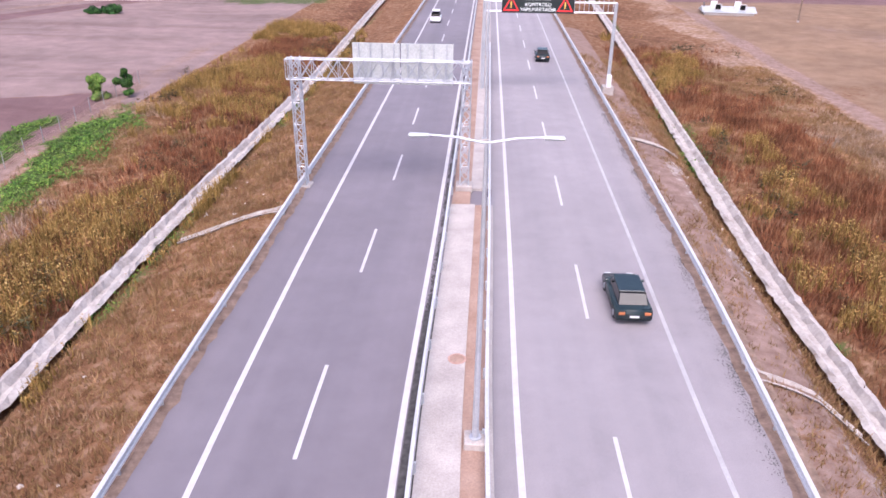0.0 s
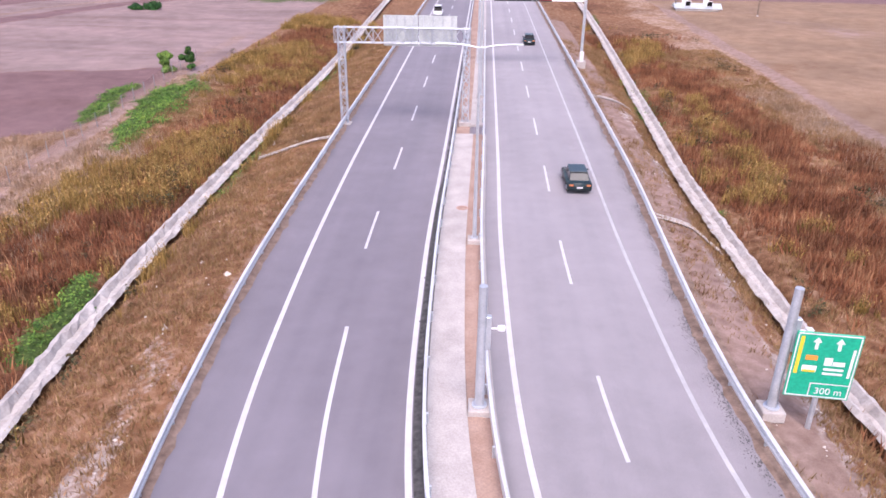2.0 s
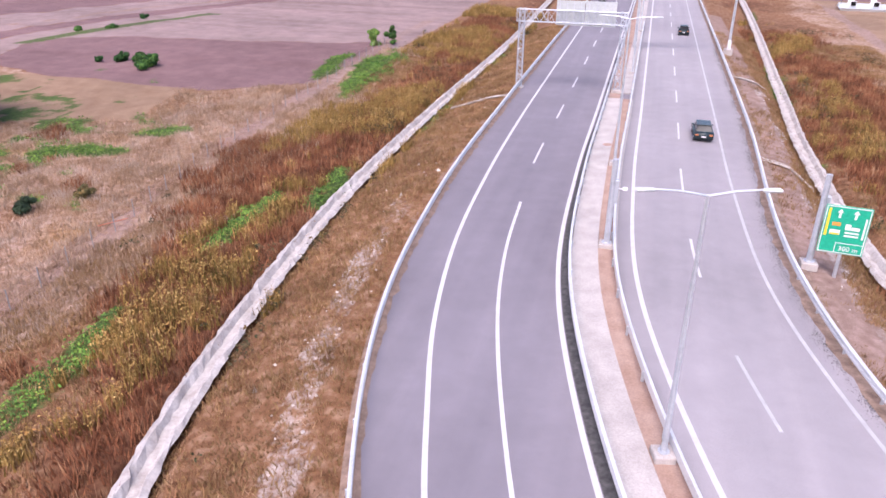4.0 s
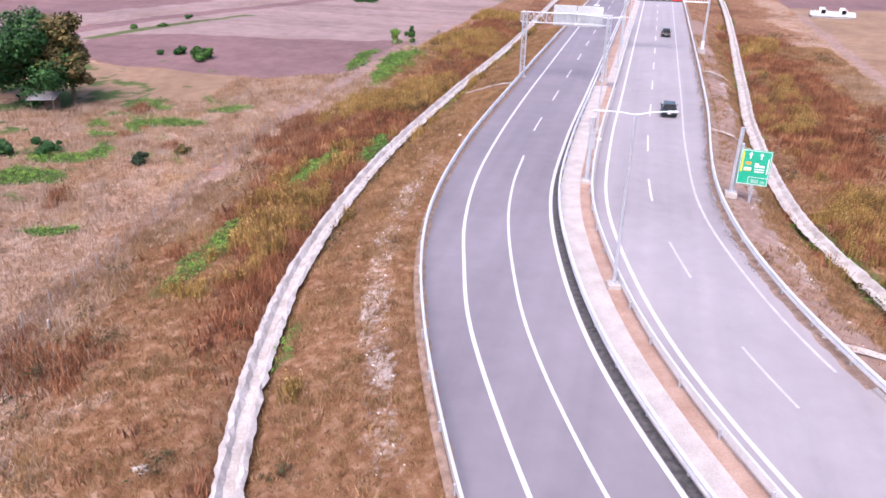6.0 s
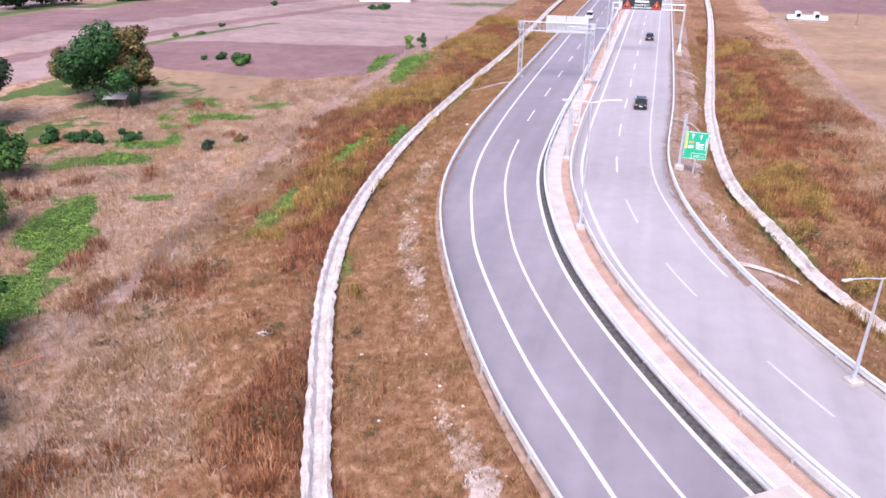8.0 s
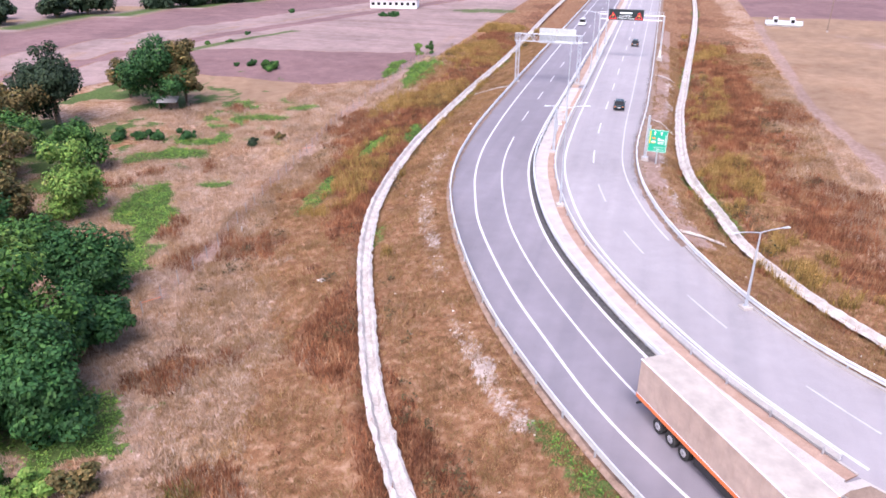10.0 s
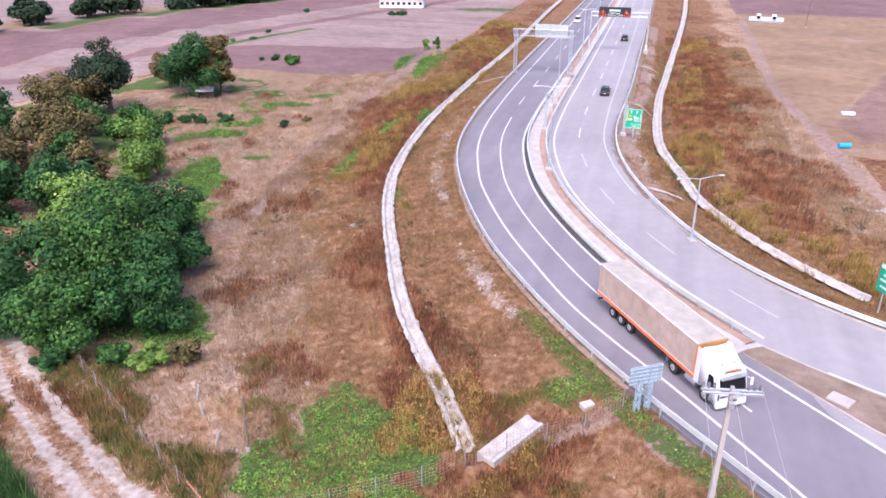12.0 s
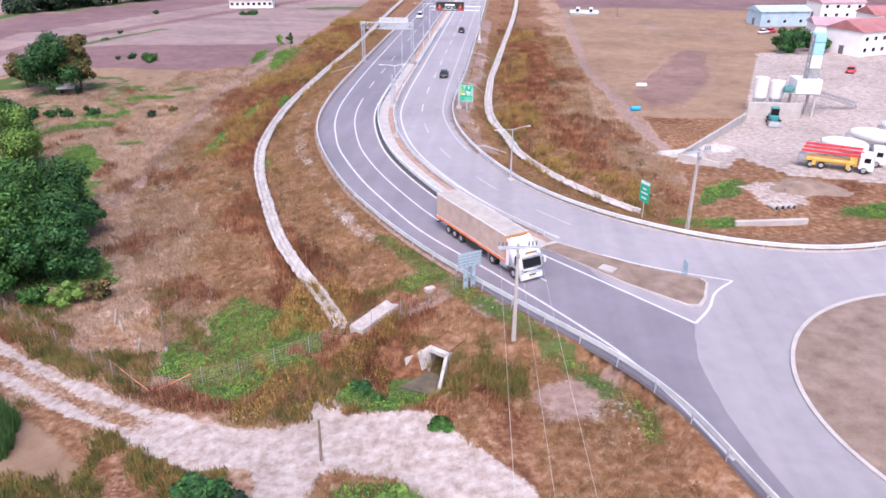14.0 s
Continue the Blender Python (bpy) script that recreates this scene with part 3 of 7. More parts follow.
    gravel = np.maximum(gravel, 0.6 * blob(q, 57, -30, 5, 5) + 0.5 * blob(q, 30, -80, 4, 2.2, 60) * (0.6 + f2))
    pd, ps = PLOT_FENCE.near(q)
    path = np.maximum(path, np.where(ps > 80, 0.6 * smooth(1.5, 0.5, pd + 0.4 * f2), 0))
    straw = np.where((tan > 0.4) | (plough > 0.4) | (plough_dark > 0.4), 0, straw)
    rust = np.where((plough_dark > 0.5) | (plough > 0.5) | (tan > 0.5), 0, rust)
    return dict(rust=rust, straw=straw, plough=plough, plough_dark=plough_dark, tan=tan, path=path, green=green, gravel=gravel)


build_ground()

# ---- values of the ground for sowing plants ----
class Field:
    """Ground height and cover on a regular plan grid, for quick look-up."""
    def __init__(self, x0, x1, y0, y1, step):
        self.x0, self.y0, self.step = x0, y0, step
        xs, ys = np.arange(x0, x1 + step, step), np.arange(y0, y1 + step, step)
        X, Y = np.meshgrid(xs, ys)
        q = np.stack([X.ravel(), Y.ravel()], 1)
        self.shape = X.shape
        d, west, dw, de = road_gap(q)
        self.v = dict(zones(q), z=ground_z(q), d=d, west=west.astype(float), ditw=DITCH_W.near(q)[0], dite=DITCH_E.near(q)[0])

    def get(self, name, x, y):
        u = np.clip((x - self.x0) / self.step, 0, self.shape[1] - 1.001)
        w = np.clip((y - self.y0) / self.step, 0, self.shape[0] - 1.001)
        i, j = w.astype(int), u.astype(int)
        fu, fw = u - j, w - i
        g = self.v[name].reshape(self.shape)
        return g[i, j] * (1 - fu) * (1 - fw) + g[i, j + 1] * fu * (1 - fw) + g[i + 1, j] * (1 - fu) * fw + g[i + 1, j + 1] * fu * fw


FIELD = Field(-100, 82, -116, 132, 1.0)



# ---- carriageways ----
def build_road():
    poly = [tuple(v) for v in RAIL_W.p[:-8]]
    a0 = math.atan2(poly[-1][1] - RING[1], poly[-1][0] - RING[0])
    arc = []
    end = RAIL_E.p[:-14]
    a1 = math.atan2(end[-1][1] - RING[1], end[-1][0] - RING[0])
    n = 60
    if a1 < a0:
        a1 += 2 * math.pi
    for i in range(1, n):
        a = a0 + (a1 - a0) * i / n
        arc.append((RING[0] + RING_OUT * math.cos(a), RING[1] + RING_OUT * math.sin(a)))
    pts = poly + arc + [tuple(v) for v in end[::-1]]
    ob = plate("road", pts, 0.0, ASPHALT, skirt=0.4)
    tagged(ob, "worn grey asphalt carriageways meeting a roundabout", "road", kind="structure")
    return ob


ROAD = build_road()


def paint_line(line, off, width, s0, s1, z=0.012, worn=False, name="edge_line", step=1.0):
    return strip(name, line, [(off - width / 2, z), (off + width / 2, z)], PAINT_WORN if worn else PAINT, s0, s1, step, ROAD)


S_END = CENTRE.where(-50)
EDGE_W = Line([(-9.8, 420), (-9.8, 60), (-9.7, 35), (-9.3, 18), (-8.5, 4.8), (-7.0, -5.4), (-5.4, -12), (-3.4, -19), (-0.3, -26.6), (3.7, -34.9), (6.8, -40.3), (11.9, -48.6), (16.2, -54), (20.2, -58.5), (28.4, -68.6), (31.7, -73.2), (34.4, -78.5), (37, -85)])
paint_line(EDGE_W, 0, 0.24, 0, EDGE_W.length)
paint_line(CENTRE, -2.3, 0.26, 0, CENTRE.where(-54))
paint_line(CENTRE, 2.3, 0.26, 0, CENTRE.where(-51.5))
paint_line(CENTRE, 9.8, 0.2, 0, CENTRE.where(-22), worn=True)

# the paler, older surface of the eastern carriageway and of the roundabout
def build_pale():
    n = len(RAIL_E.p) - 14
    east = [tuple(RAIL_E.p[i]) for i in range(n)]
    west = [tuple(CENTRE.at(s, 1.2)) for s in np.arange(0, CENTRE.where(-52.5), 1.0)]
    ring = [(RING[0] + (RING_OUT - 0.3) * math.cos(a), RING[1] + (RING_OUT - 0.3) * math.sin(a)) for a in np.linspace(3.6, 7.36, 60)]
    mouth = Line([(38.4, -67.6), (37.5, -73), (37.8, -79), (38.6, -84), (40.3, -90)]).p
    g = np.random.RandomState(8)
    mouth = [tuple(p + g.normal(0, 0.03, 2)) for p in mouth]
    pts = west + [(31.2, -59.6)] + mouth + ring[3:] + east[::-1]
    return plate("road_surface", pts, 0.005, ASPHALT_PALE, ROAD, "pale worn asphalt")


build_pale()


def dashes(off, start, count, first=6.0, period=15.0, worn_from=-40):
    for k in range(count):
        y = start - k * period
        s0 = CENTRE.where(24.5) + (24.5 - y)
        if s0 < 0 or s0 + first > CENTRE.length - 6:
            continue
        paint_line(CENTRE, off, 0.17, s0, s0 + first, name="lane_dash", worn=CENTRE.at(s0)[1] < worn_from)


dashes(6.05, 24.5 + 15 * 12, 18, worn_from=-5)
dashes(-6.05, 28.5 + 15 * 12, 13, worn_from=-60)
LANE_W = Line([(CENTRE.at(CENTRE.where(v), -2.3) + EDGE_W.p[np.argmin(((EDGE_W.p - CENTRE.at(CENTRE.where(v), -2.3)) ** 2).sum(1))]) / 2 for v in (14, 6, -2, -10, -18, -26, -34, -42, -48)] + [(26.0, -60.6)])
paint_line(LANE_W, 0, 0.2, LANE_W.where(13.8), LANE_W.length, name="lane_line")

# ---- median ----
S_GANTRY = CENTRE.where(48)
S_NOSE = CENTRE.where(-51.5)
MEDIAN = empty("median", label="concrete slab and bare red soil strip between the carriageways", category="median", kind="structure")
strip("slab", CENTRE, [(-1.55, 0.0), (-1.55, 0.16), (0.1, 0.18), (0.1, 0.0)], CONCRETE, S_GANTRY, S_NOSE, 1.0, MEDIAN, True)
strip("soil_strip", CENTRE, [(0.1, 0.0), (0.1, 0.12), (0.5, 0.14), (1.12, 0.1), (1.12, 0.0)], SOIL, S_GANTRY, S_NOSE, 1.0, MEDIAN, True)
strip("slab", CENTRE, [(-0.25, 0.0), (-0.25, 0.17), (1.2, 0.17), (1.2, 0.0)], CONCRETE, 0, S_GANTRY - 3, 2.0, MEDIAN, True)
strip("soil_strip", CENTRE, [(-1.5, 0.0), (-1.5, 0.1), (-0.9, 0.13), (-0.25, 0.12), (-0.25, 0.0)], SOIL, 0, S_GANTRY, 2.0, MEDIAN, True)
strip("grit_strip", CENTRE, [(-2.12, 0.008), (-1.92, 0.05), (-1.56, 0.09), (-1.56, 0.0)], GRIT, CENTRE.where(34), CENTRE.where(-44), 0.6, MEDIAN)
strip("kerb", CENTRE, [(1.12, 0), (1.12, 0.16), (1.3, 0.15), (1.32, 0)], CONCRETE, S_GANTRY, S_NOSE, 1.0, MEDIAN, True)


def guardrail(line, off, s0, s1, label, face=1, group="guardrails", posts=4.0, post_from=None, post_to=None):
    """A steel W-beam on posts."""
    base = tagged(new("guardrail"), label, "guardrail", group)
    w = [(0.0, 0.4), (0.08, 0.44), (0.08, 0.54), (0.0, 0.58), (0.0, 0.66), (0.08, 0.7), (0.08, 0.8), (0.0, 0.84), (-0.07, 0.84), (-0.07, 0.4)]
    strip("rail", line, [(off + face * u, z) for u, z in w], RAIL, s0, s1, 1.5, base, True)
    bm = box_bm((0.1, 0.13, 1.0), (0, 0, -0.35), 0.012)
    first = part("post", bm, STEEL, base)
    mats = []
    for s in np.arange(s0 if post_from is None else post_from, s1 if post_to is None else post_to, posts):
        x, y = line.at(s, off - face * 0.1)
        mats.append(pose(x, y, 0, 0, 0, math.degrees(line.heading(s))))
    first.matrix_basis = mats[0]
    for m in mats[1:]:
        o = first.copy()
        scene.collection.objects.link(o)
        o.matrix_basis = m
    return base


guardrail(RAIL_W, 0.15, 200, RAIL_W.where(-100), "long galvanised steel guardrail along the western verge", 1, posts=4, post_from=RAIL_W.where(110))
guardrail(RAIL_E, -0.15, 200, RAIL_E.length - 16, "long galvanised steel guardrail along the eastern verge", -1, posts=4, post_from=RAIL_E.where(110))
guardrail(CENTRE, -1.66, 250, CENTRE.where(-44), "galvanised guardrail on the western side of the median", -1, posts=4, post_from=CENTRE.where(110))
guardrail(CENTRE, 1.05, S_GANTRY - 60, CENTRE.where(-50.5), "galvanised guardrail on the eastern side of the median", 1, posts=4, post_from=CENTRE.where(60))
# low kerb below the eastern guardrail through the bend
strip("kerb", RAIL_E, [(-0.25, 0.0), (-0.25, 0.16), (0.0, 0.17), (0.02, -0.2)], CONCRETE, RAIL_E.where(-20), RAIL_E.length - 16, 1.0, ROAD, True)

def ragged_strip(name, line, inner, outer, s0, s1, parent, material, seed, z=0.022):
    """A soil strip with an uneven inner edge, draped over the edge of the paving."""
    g = np.random.RandomState(seed)
    verts, faces = [], []
    ss = np.arange(s0, s1, 0.7)
    for s in ss:
        a, b = line.at(s, inner + g.normal(0, 0.07)), line.at(s, outer)
        m = (a + b) / 2
        verts += [(*a, z - 0.016), (*m, z + 0.05 + g.uniform(0, 0.03)), (*b, -0.03)]
    for i in range(len(ss) - 1):
        for j in range(2):
            faces.append((3 * i + j, 3 * i + j + 1, 3 * i + j + 4, 3 * i + j + 3))
    return mesh_object(name, verts, faces, material, parent, "bare soil along the paving's edge")


ragged_strip("verge_soil", RAIL_W, 0.45, -0.3, 200, RAIL_W.where(-60), ROAD, VERGE_SOIL, 51)
ragged_strip("verge_soil", RAIL_E, -0.5, 0.8, 200, RAIL_E.where(-20), ROAD, VERGE_SOIL, 52)


def flecks(name, line, mean, spread, s0, s1, n, size, seed, label, side=0):
    """Ragged dark grit lying on the asphalt along an edge."""
    g = np.random.RandomState(seed)
    verts, faces = [], []
    for s in g.uniform(s0, s1, n):
        if math.sin(s * 0.9 + 2 * math.sin(s * 0.31)) + 0.6 * math.sin(s * 2.3) < g.uniform(-1.6, 0.8):
            continue
        o = mean + side * abs(g.normal(0, spread)) if side else mean + g.normal(0, spread)
        x, y = line.at(s, o)
        r = size * g.uniform(0.5, 1.5)
        a = g.uniform(0, 6.28)
        i = len(verts)
        for k in range(5):
            w = r * g.uniform(0.6, 1.2)
            verts.append((x + w * math.cos(a + 1.257 * k), y + 1.6 * w * math.sin(a + 1.257 * k), 0.013))
        verts.append((x, y, 0.013 + 0.6 * r))
        faces += [(i + k, i + (k + 1) % 5, i + 5) for k in range(5)]
    return tagged(mesh_object(name, verts, faces, GRIT), label, "grit", kind="stuff")


flecks("edge_grit", RAIL_E, -0.5, 0.24, RAIL_E.where(90), RAIL_E.where(-8), 9000, 0.02, 53, "dark loose grit along the eastern edge of the asphalt", -1)
flecks("median_grit", CENTRE, -1.9, 0.08, CENTRE.where(90), CENTRE.where(-44), 9000, 0.05, 54, "black dirt and dead weeds along the foot of the median", 0)

# ---- concrete drainage channels ----
def channel(line, name, label, s0, s1, seed):
    g = np.random.RandomState(seed)
    ss = np.arange(s0, s1, 0.5)
    prof = [(-1.15, -0.06), (-0.82, 0.1), (-0.62, 0.08), (-0.3, -0.3), (0.3, -0.3), (0.62, 0.08), (0.82, 0.1), (1.15, -0.06)]
    verts, faces, k = [], [], len(prof)
    for s in ss:
        for o, z in prof:
            x, y = line.at(s, o * 0.66 + g.normal(0, 0.05))
            verts.append((x, y, -1.46 + z + g.normal(0, 0.025)))
    ob = new(name)
    n = 16
    for a in range(0, len(ss) - 1, n):
        b = min(a + n, len(ss) - 1)
        faces = [(i * k + j, i * k + j + 1, (i + 1) * k + j + 1, (i + 1) * k + j) for i in range(b - a) for j in range(k - 1)]
        mesh_object("channel_section", verts[a * k:(b + 1) * k], faces, CHANNEL, ob)
    return tagged(ob, label, "drainage channel", "drainage channels")


channel(DITCH_W, "drainage_channel", "rough whitish concrete drainage channel below the western embankment", 150, DITCH_W.length, 1)
channel(DITCH_E, "drainage_channel", "rough whitish concrete drainage channel below the eastern embankment", 150, DITCH_E.length, 2)

# ---- islands ----
def build_ring_island():
    ob = empty("roundabout_island", label="kerbed round island covered with dry soil and sparse grass", category="traffic island", kind="structure")
    circ = Line([(RING[0] + RING_IN * math.cos(a), RING[1] + RING_IN * math.sin(a)) for a in np.linspace(0, 2 * np.pi, 97)], smooth=False)
    strip("kerb", circ, [(-0.15, 0.0), (-0.15, 0.17), (0.18, 0.17), (0.2, 0.0)], CONCRETE, None, None, 1.0, ob, True)
    verts, faces, R, N = [(RING[0], RING[1], 0.9)], [], 9, 64
    for r in range(1, R + 1):
        for i in range(N):
            a = 2 * math.pi * i / N
            k = r / R
            verts.append((RING[0] + (RING_IN - 0.15) * k * math.cos(a), RING[1] + (RING_IN - 0.15) * k * math.sin(a), 0.12 + 0.78 * (1 - k * k) + 0.05 * math.sin(7 * a + r)))
    for i in range(N):
        faces.append((0, 1 + i, 1 + (i + 1) % N))
        for r in range(R - 1):
            p = 1 + r * N
            faces.append((p + i, p + N + i, p + N + (i + 1) % N, p + (i + 1) % N))
    mesh_object("island_soil", verts, faces, ISLAND_SOIL, ob)
    strip("edge_line", circ, [(0.75, 0.012), (0.95, 0.012)], PAINT, None, None, 1.0, ob)


ISLAND_SOIL = surface("sparse_island_soil", (0.14, 0.095, 0.068), (0.26, 0.19, 0.155), 0.5, 9, 0.95, bump=0.7)
build_ring_island()


def build_splitter():
    ob = empty("splitter_island", label="kerbed tapering island of bare reddish soil where the carriageways part", category="traffic island", kind="structure")
    out = [(25.4, -52.4), (27.2, -51.2), (30.4, -53.4), (35, -56.2), (38.6, -57.9), (41.0, -58.9), (41.4, -59.8), (40.4, -63.2), (39.6, -64.6), (38.6, -64.6), (33.5, -60.6)]
    bm = bmesh.new()
    a = [bm.verts.new((x, y, 0.0)) for x, y in out]
    b = [bm.verts.new((x, y, 0.16)) for x, y in out]
    for i in range(len(out)):
        j = (i + 1) % len(out)
        bm.faces.new((a[i], a[j], b[j], b[i]))
    f = bm.faces.new(b)
    r = bmesh.ops.inset_region(bm, faces=[f], thickness=0.22)
    bmesh.ops.recalc_face_normals(bm, faces=bm.faces[:])
    part("kerb", bm, CONCRETE, ob)
    cx, cy = sum(p[0] for p in out) / len(out), sum(p[1] for p in out) / len(out)
    bm = bmesh.new()
    f = bm.faces.new([bm.verts.new((cx + (x - cx) * 0.96, cy + (y - cy) * 0.93, 0.172)) for x, y in out])
    bmesh.ops.triangulate(bm, faces=[f])
    bmesh.ops.recalc_face_normals(bm, faces=bm.faces[:])
    part("island_soil", bm, ISLAND_SOIL, ob)
    tip = Line([tuple(CENTRE.at(CENTRE.where(-54), -2.3)), (38.5, -67.4)], smooth=False)
    strip("edge_line", tip, [(-0.13, 0.016), (0.13, 0.016)], PAINT, None, None, 2, ob)
    tip = Line([(38.5, -67.4), (40.4, -64.5), (41.6, -61.5), (43.9, -58.9)])
    strip("edge_line", tip, [(-0.12, 0.018), (0.12, 0.018)], PAINT, None, None, 1, ob)
    tip = Line([(32.0, -54.0), (36, -56.2), (43.9, -58.9)])
    strip("edge_line", tip, [(-0.1, 0.02), (0.1, 0.02)], PAINT, None, None, 1, ob)
    slab = box_bm((1.6, 1.2, 0.2), (32.1, -57.8, 0.16), 0.03, turn=-0.6)
    part("slab", slab, CONCRETE, ob, "pale concrete inspection cover")
    bm = box_bm((2.6, 1.9, 0.22), (25.0, -52.0, 0.0), 0.03, turn=-0.75)
    for k in range(3):
        box_bm((0.12, 1.4, 0.03), (24.6 + 0.4 * k, -52.1 - 0.35 * k, 0.21), 0.0, bm, -0.75)
    part("median_end", bm, CONCRETE, ob, "pale concrete end block of the median")


build_splitter()

# ---- street furniture ----
def median_lamp(x, y, turn, height, reach, label, base_z=0.12):
    """A tapered column with two arms and two lantern heads; turn is the direction of the arms."""
    ob = empty("street_lamp", (x, y, base_z), turn, label, "street lamp", "street lamps")
    part("plinth", box_bm((0.85, 0.85, 0.42), (0, 0, -0.1), 0.04), CONCRETE, ob, "pale concrete plinth")
    bm = rod_bm((0, 0, 0.3), (0, 0, height), 0.13, 0.06, 10)
    rod_bm((0, 0, 0.3), (0, 0, 0.36), 0.24, 0.24, 10, bm)
    part("column", bm, STEEL, ob, smooth_faces=False)
    for sgn in (-1, 1):
        bm = rod_bm((0, 0, height - 0.05), (sgn * reach * 0.5, 0, height + 0.12), 0.045, 0.04, 6)
        rod_bm((sgn * reach * 0.5, 0, height + 0.12), (sgn * reach, 0, height + 0.18), 0.04, 0.035, 6, bm)
        part("arm", bm, STEEL, ob)
        bm = box_bm((0.66, 0.26, 0.12), (sgn * (reach + 0.25), 0, height + 0.1), 0.06)
        for v in bm.verts:
            if (v.co.x - sgn * (reach + 0.25)) * sgn < 0:
                v.co.y *= 0.55
        part("lantern", bm, SIGN_BACK, ob, "pale grey lantern head")
    return ob


def camera_post(x, y, label):
    ob = empty("equipment_post", (x, y, 0.05), 0, label, "steel post", "equipment posts")
    part("plinth", box_bm((0.95, 0.95, 0.5), (0, 0, -0.15), 0.04), CONCRETE, ob, "pale concrete plinth")
    part("post", rod_bm((0, 0, 0.3), (0, 0, 5.9), 0.2, 0.17, 14), STEEL, ob)
    part("flange", rod_bm((0, 0, 0.35), (0, 0, 0.4), 0.32, 0.32, 14), STEEL, ob)
    part("cabinet", box_bm((0.22, 0.28, 1.5), (0.25, 0, 3.1), 0.03), STEEL, ob)
    bm = box_bm((0.5, 0.08, 0.06), (0.5, 0, 4.0), 0.01)
    box_bm((0.3, 0.22, 0.2), (0.75, 0, 3.95), 0.03, bm)
    part("bracket", bm, WHITE, ob, "white sensor bracket")
    return ob


for yy, off, high in ((101.0, 0.62, 11.9), (62.5, 0.62, 11.9), (23.6, 0.62, 11.9), (-12.8, 0.6, 11.1)):
    s = CENTRE.where(yy)
    x, y = CENTRE.at(s, off)
    median_lamp(x, y, math.degrees(CENTRE.heading(s)) + 90, high, 1.85, "tall galvanised double-arm street lamp on a concrete plinth in the median")
median_lamp(22.5, -31.4, math.degrees(CENTRE.heading(CENTRE.where(-34))) + 90, 7.0, 2.1, "slender pale double-arm lamp behind the eastern guardrail", -0.1)
x, y = CENTRE.at(CENTRE.where(7.6), 0.6)
camera_post(x, y, "stout steel post with a cabinet standing in the median")
camera_post(13.1, 7.4, "stout bare steel post with a cabinet beside the green sign")


def truss(bm, a, b, size, bays, r=0.035):
    """A square lattice of bars between a and b (upright or level)."""
    a, b = Vector(a), Vector(b)
    along = (b - a).normalized()
    u = Vector((1, 0, 0)) if abs(along.z) > 0.5 else Vector((0, 0, 1))
    v = along.cross(u).normalized()
    if isinstance(size, tuple):
        su, sv = size
    else:
        su = sv = size
    corners = [u * su / 2 * i + v * sv / 2 * j for i, j in ((-1, -1), (1, -1), (1, 1), (-1, 1))]
    for c in corners:
        rod_bm(a + c, b + c, r * 1.5, r * 1.5, 4, bm)
    for k in range(bays):
        p, q = a.lerp(b, k / bays), a.lerp(b, (k + 1) / bays)
        for i in range(4):
            c, d = corners[i], corners[(i + 1) % 4]
            rod_bm(p + c, q + d if k % 2 else p + d, r, r, 4, bm)
            rod_bm(p + (d if k % 2 else c), q + (c if k % 2 else d), r, r, 4, bm)
    return bm


def sign_gantry():
    y0 = 50.8
    ob = empty("sign_gantry", (0, y0, 0), 0, "galvanised lattice gantry carrying two panels seen from behind", "sign gantry")
    for x, z0 in ((-12.4, -0.3), (-0.75, 0.1)):
        part("lattice_post", truss(bmesh.new(), (x, 0, z0 + 0.3), (x, 0, 9.2), (0.6, 0.6), 12, 0.03), STEEL, ob)
        part("plinth", box_bm((1.2, 1.2, 0.6), (x, 0, z0 - 0.2), 0.05), CONCRETE, ob, "pale concrete plinth")
    part("lattice_beam", truss(bmesh.new(), (-13.0, 0, 8.4), (-0.4, 0, 8.4), (1.35, 0.6), 14, 0.028), STEEL, ob)
    for x0, x1 in ((-8.5, -5.3), (-5.22, -1.7)):
        p = part("panel", box_bm((x1 - x0, 0.04, 2.75), ((x0 + x1) / 2, 0.42, 7.4), 0.006), SIGN_BACK, ob, "pale metal back of a road sign panel")
        n = 4
        for k in range(n):
            xx = x0 + (x1 - x0) * (k + 0.5) / n
            part("stiffener", box_bm((0.07, 0.09, 2.7), (xx, 0.355, 7.42), 0.008), STEEL, p)
        for zz in (7.75, 9.05):
            part("stiffener", box_bm((x1 - x0, 0.06, 0.08), ((x0 + x1) / 2, 0.335, zz), 0.008), STEEL, p)


sign_gantry()


def letters(name, body, size, at, turn, material, parent, label=""):
    c = bpy.data.curves.new(name, "FONT")
    c.body, c.size, c.align_x, c.extrude = body, size, "CENTER", 0.006
    c.materials.append(material)
    t = new(name, c)
    dg = bpy.context.evaluated_depsgraph_get()
    me = bpy.data.meshes.new_from_object(t.evaluated_get(dg))
    bpy.data.objects.remove(t)
    ob = new(name, me)
    ob.parent = parent
    ob.matrix_basis = pose(*at, 90, 0, turn)
    if label:
        ob["label"] = label
    return ob


def glow(name, colour, strength):
    m, nt, b = nodes_of(name)
    b.inputs["Base Color"].default_value = (*colour, 1)
    b.inputs["Emission Color"].default_value = (*colour, 1)
    b.inputs["Emission Strength"].default_value = strength
    return m


LED_WHITE, LED_RED, LED_AMBER = glow("led_white", (0.6, 0.65, 0.65), 0.35), glow("led_red", (0.6, 0.03, 0.03), 0.25), glow("led_amber", (0.8, 0.45, 0.08), 0.3)
PANEL_BLACK = surface("display_black", (0.006, 0.014, 0.016), (0.014, 0.026, 0.028), 2, 30, 0.5, bump=0.02)


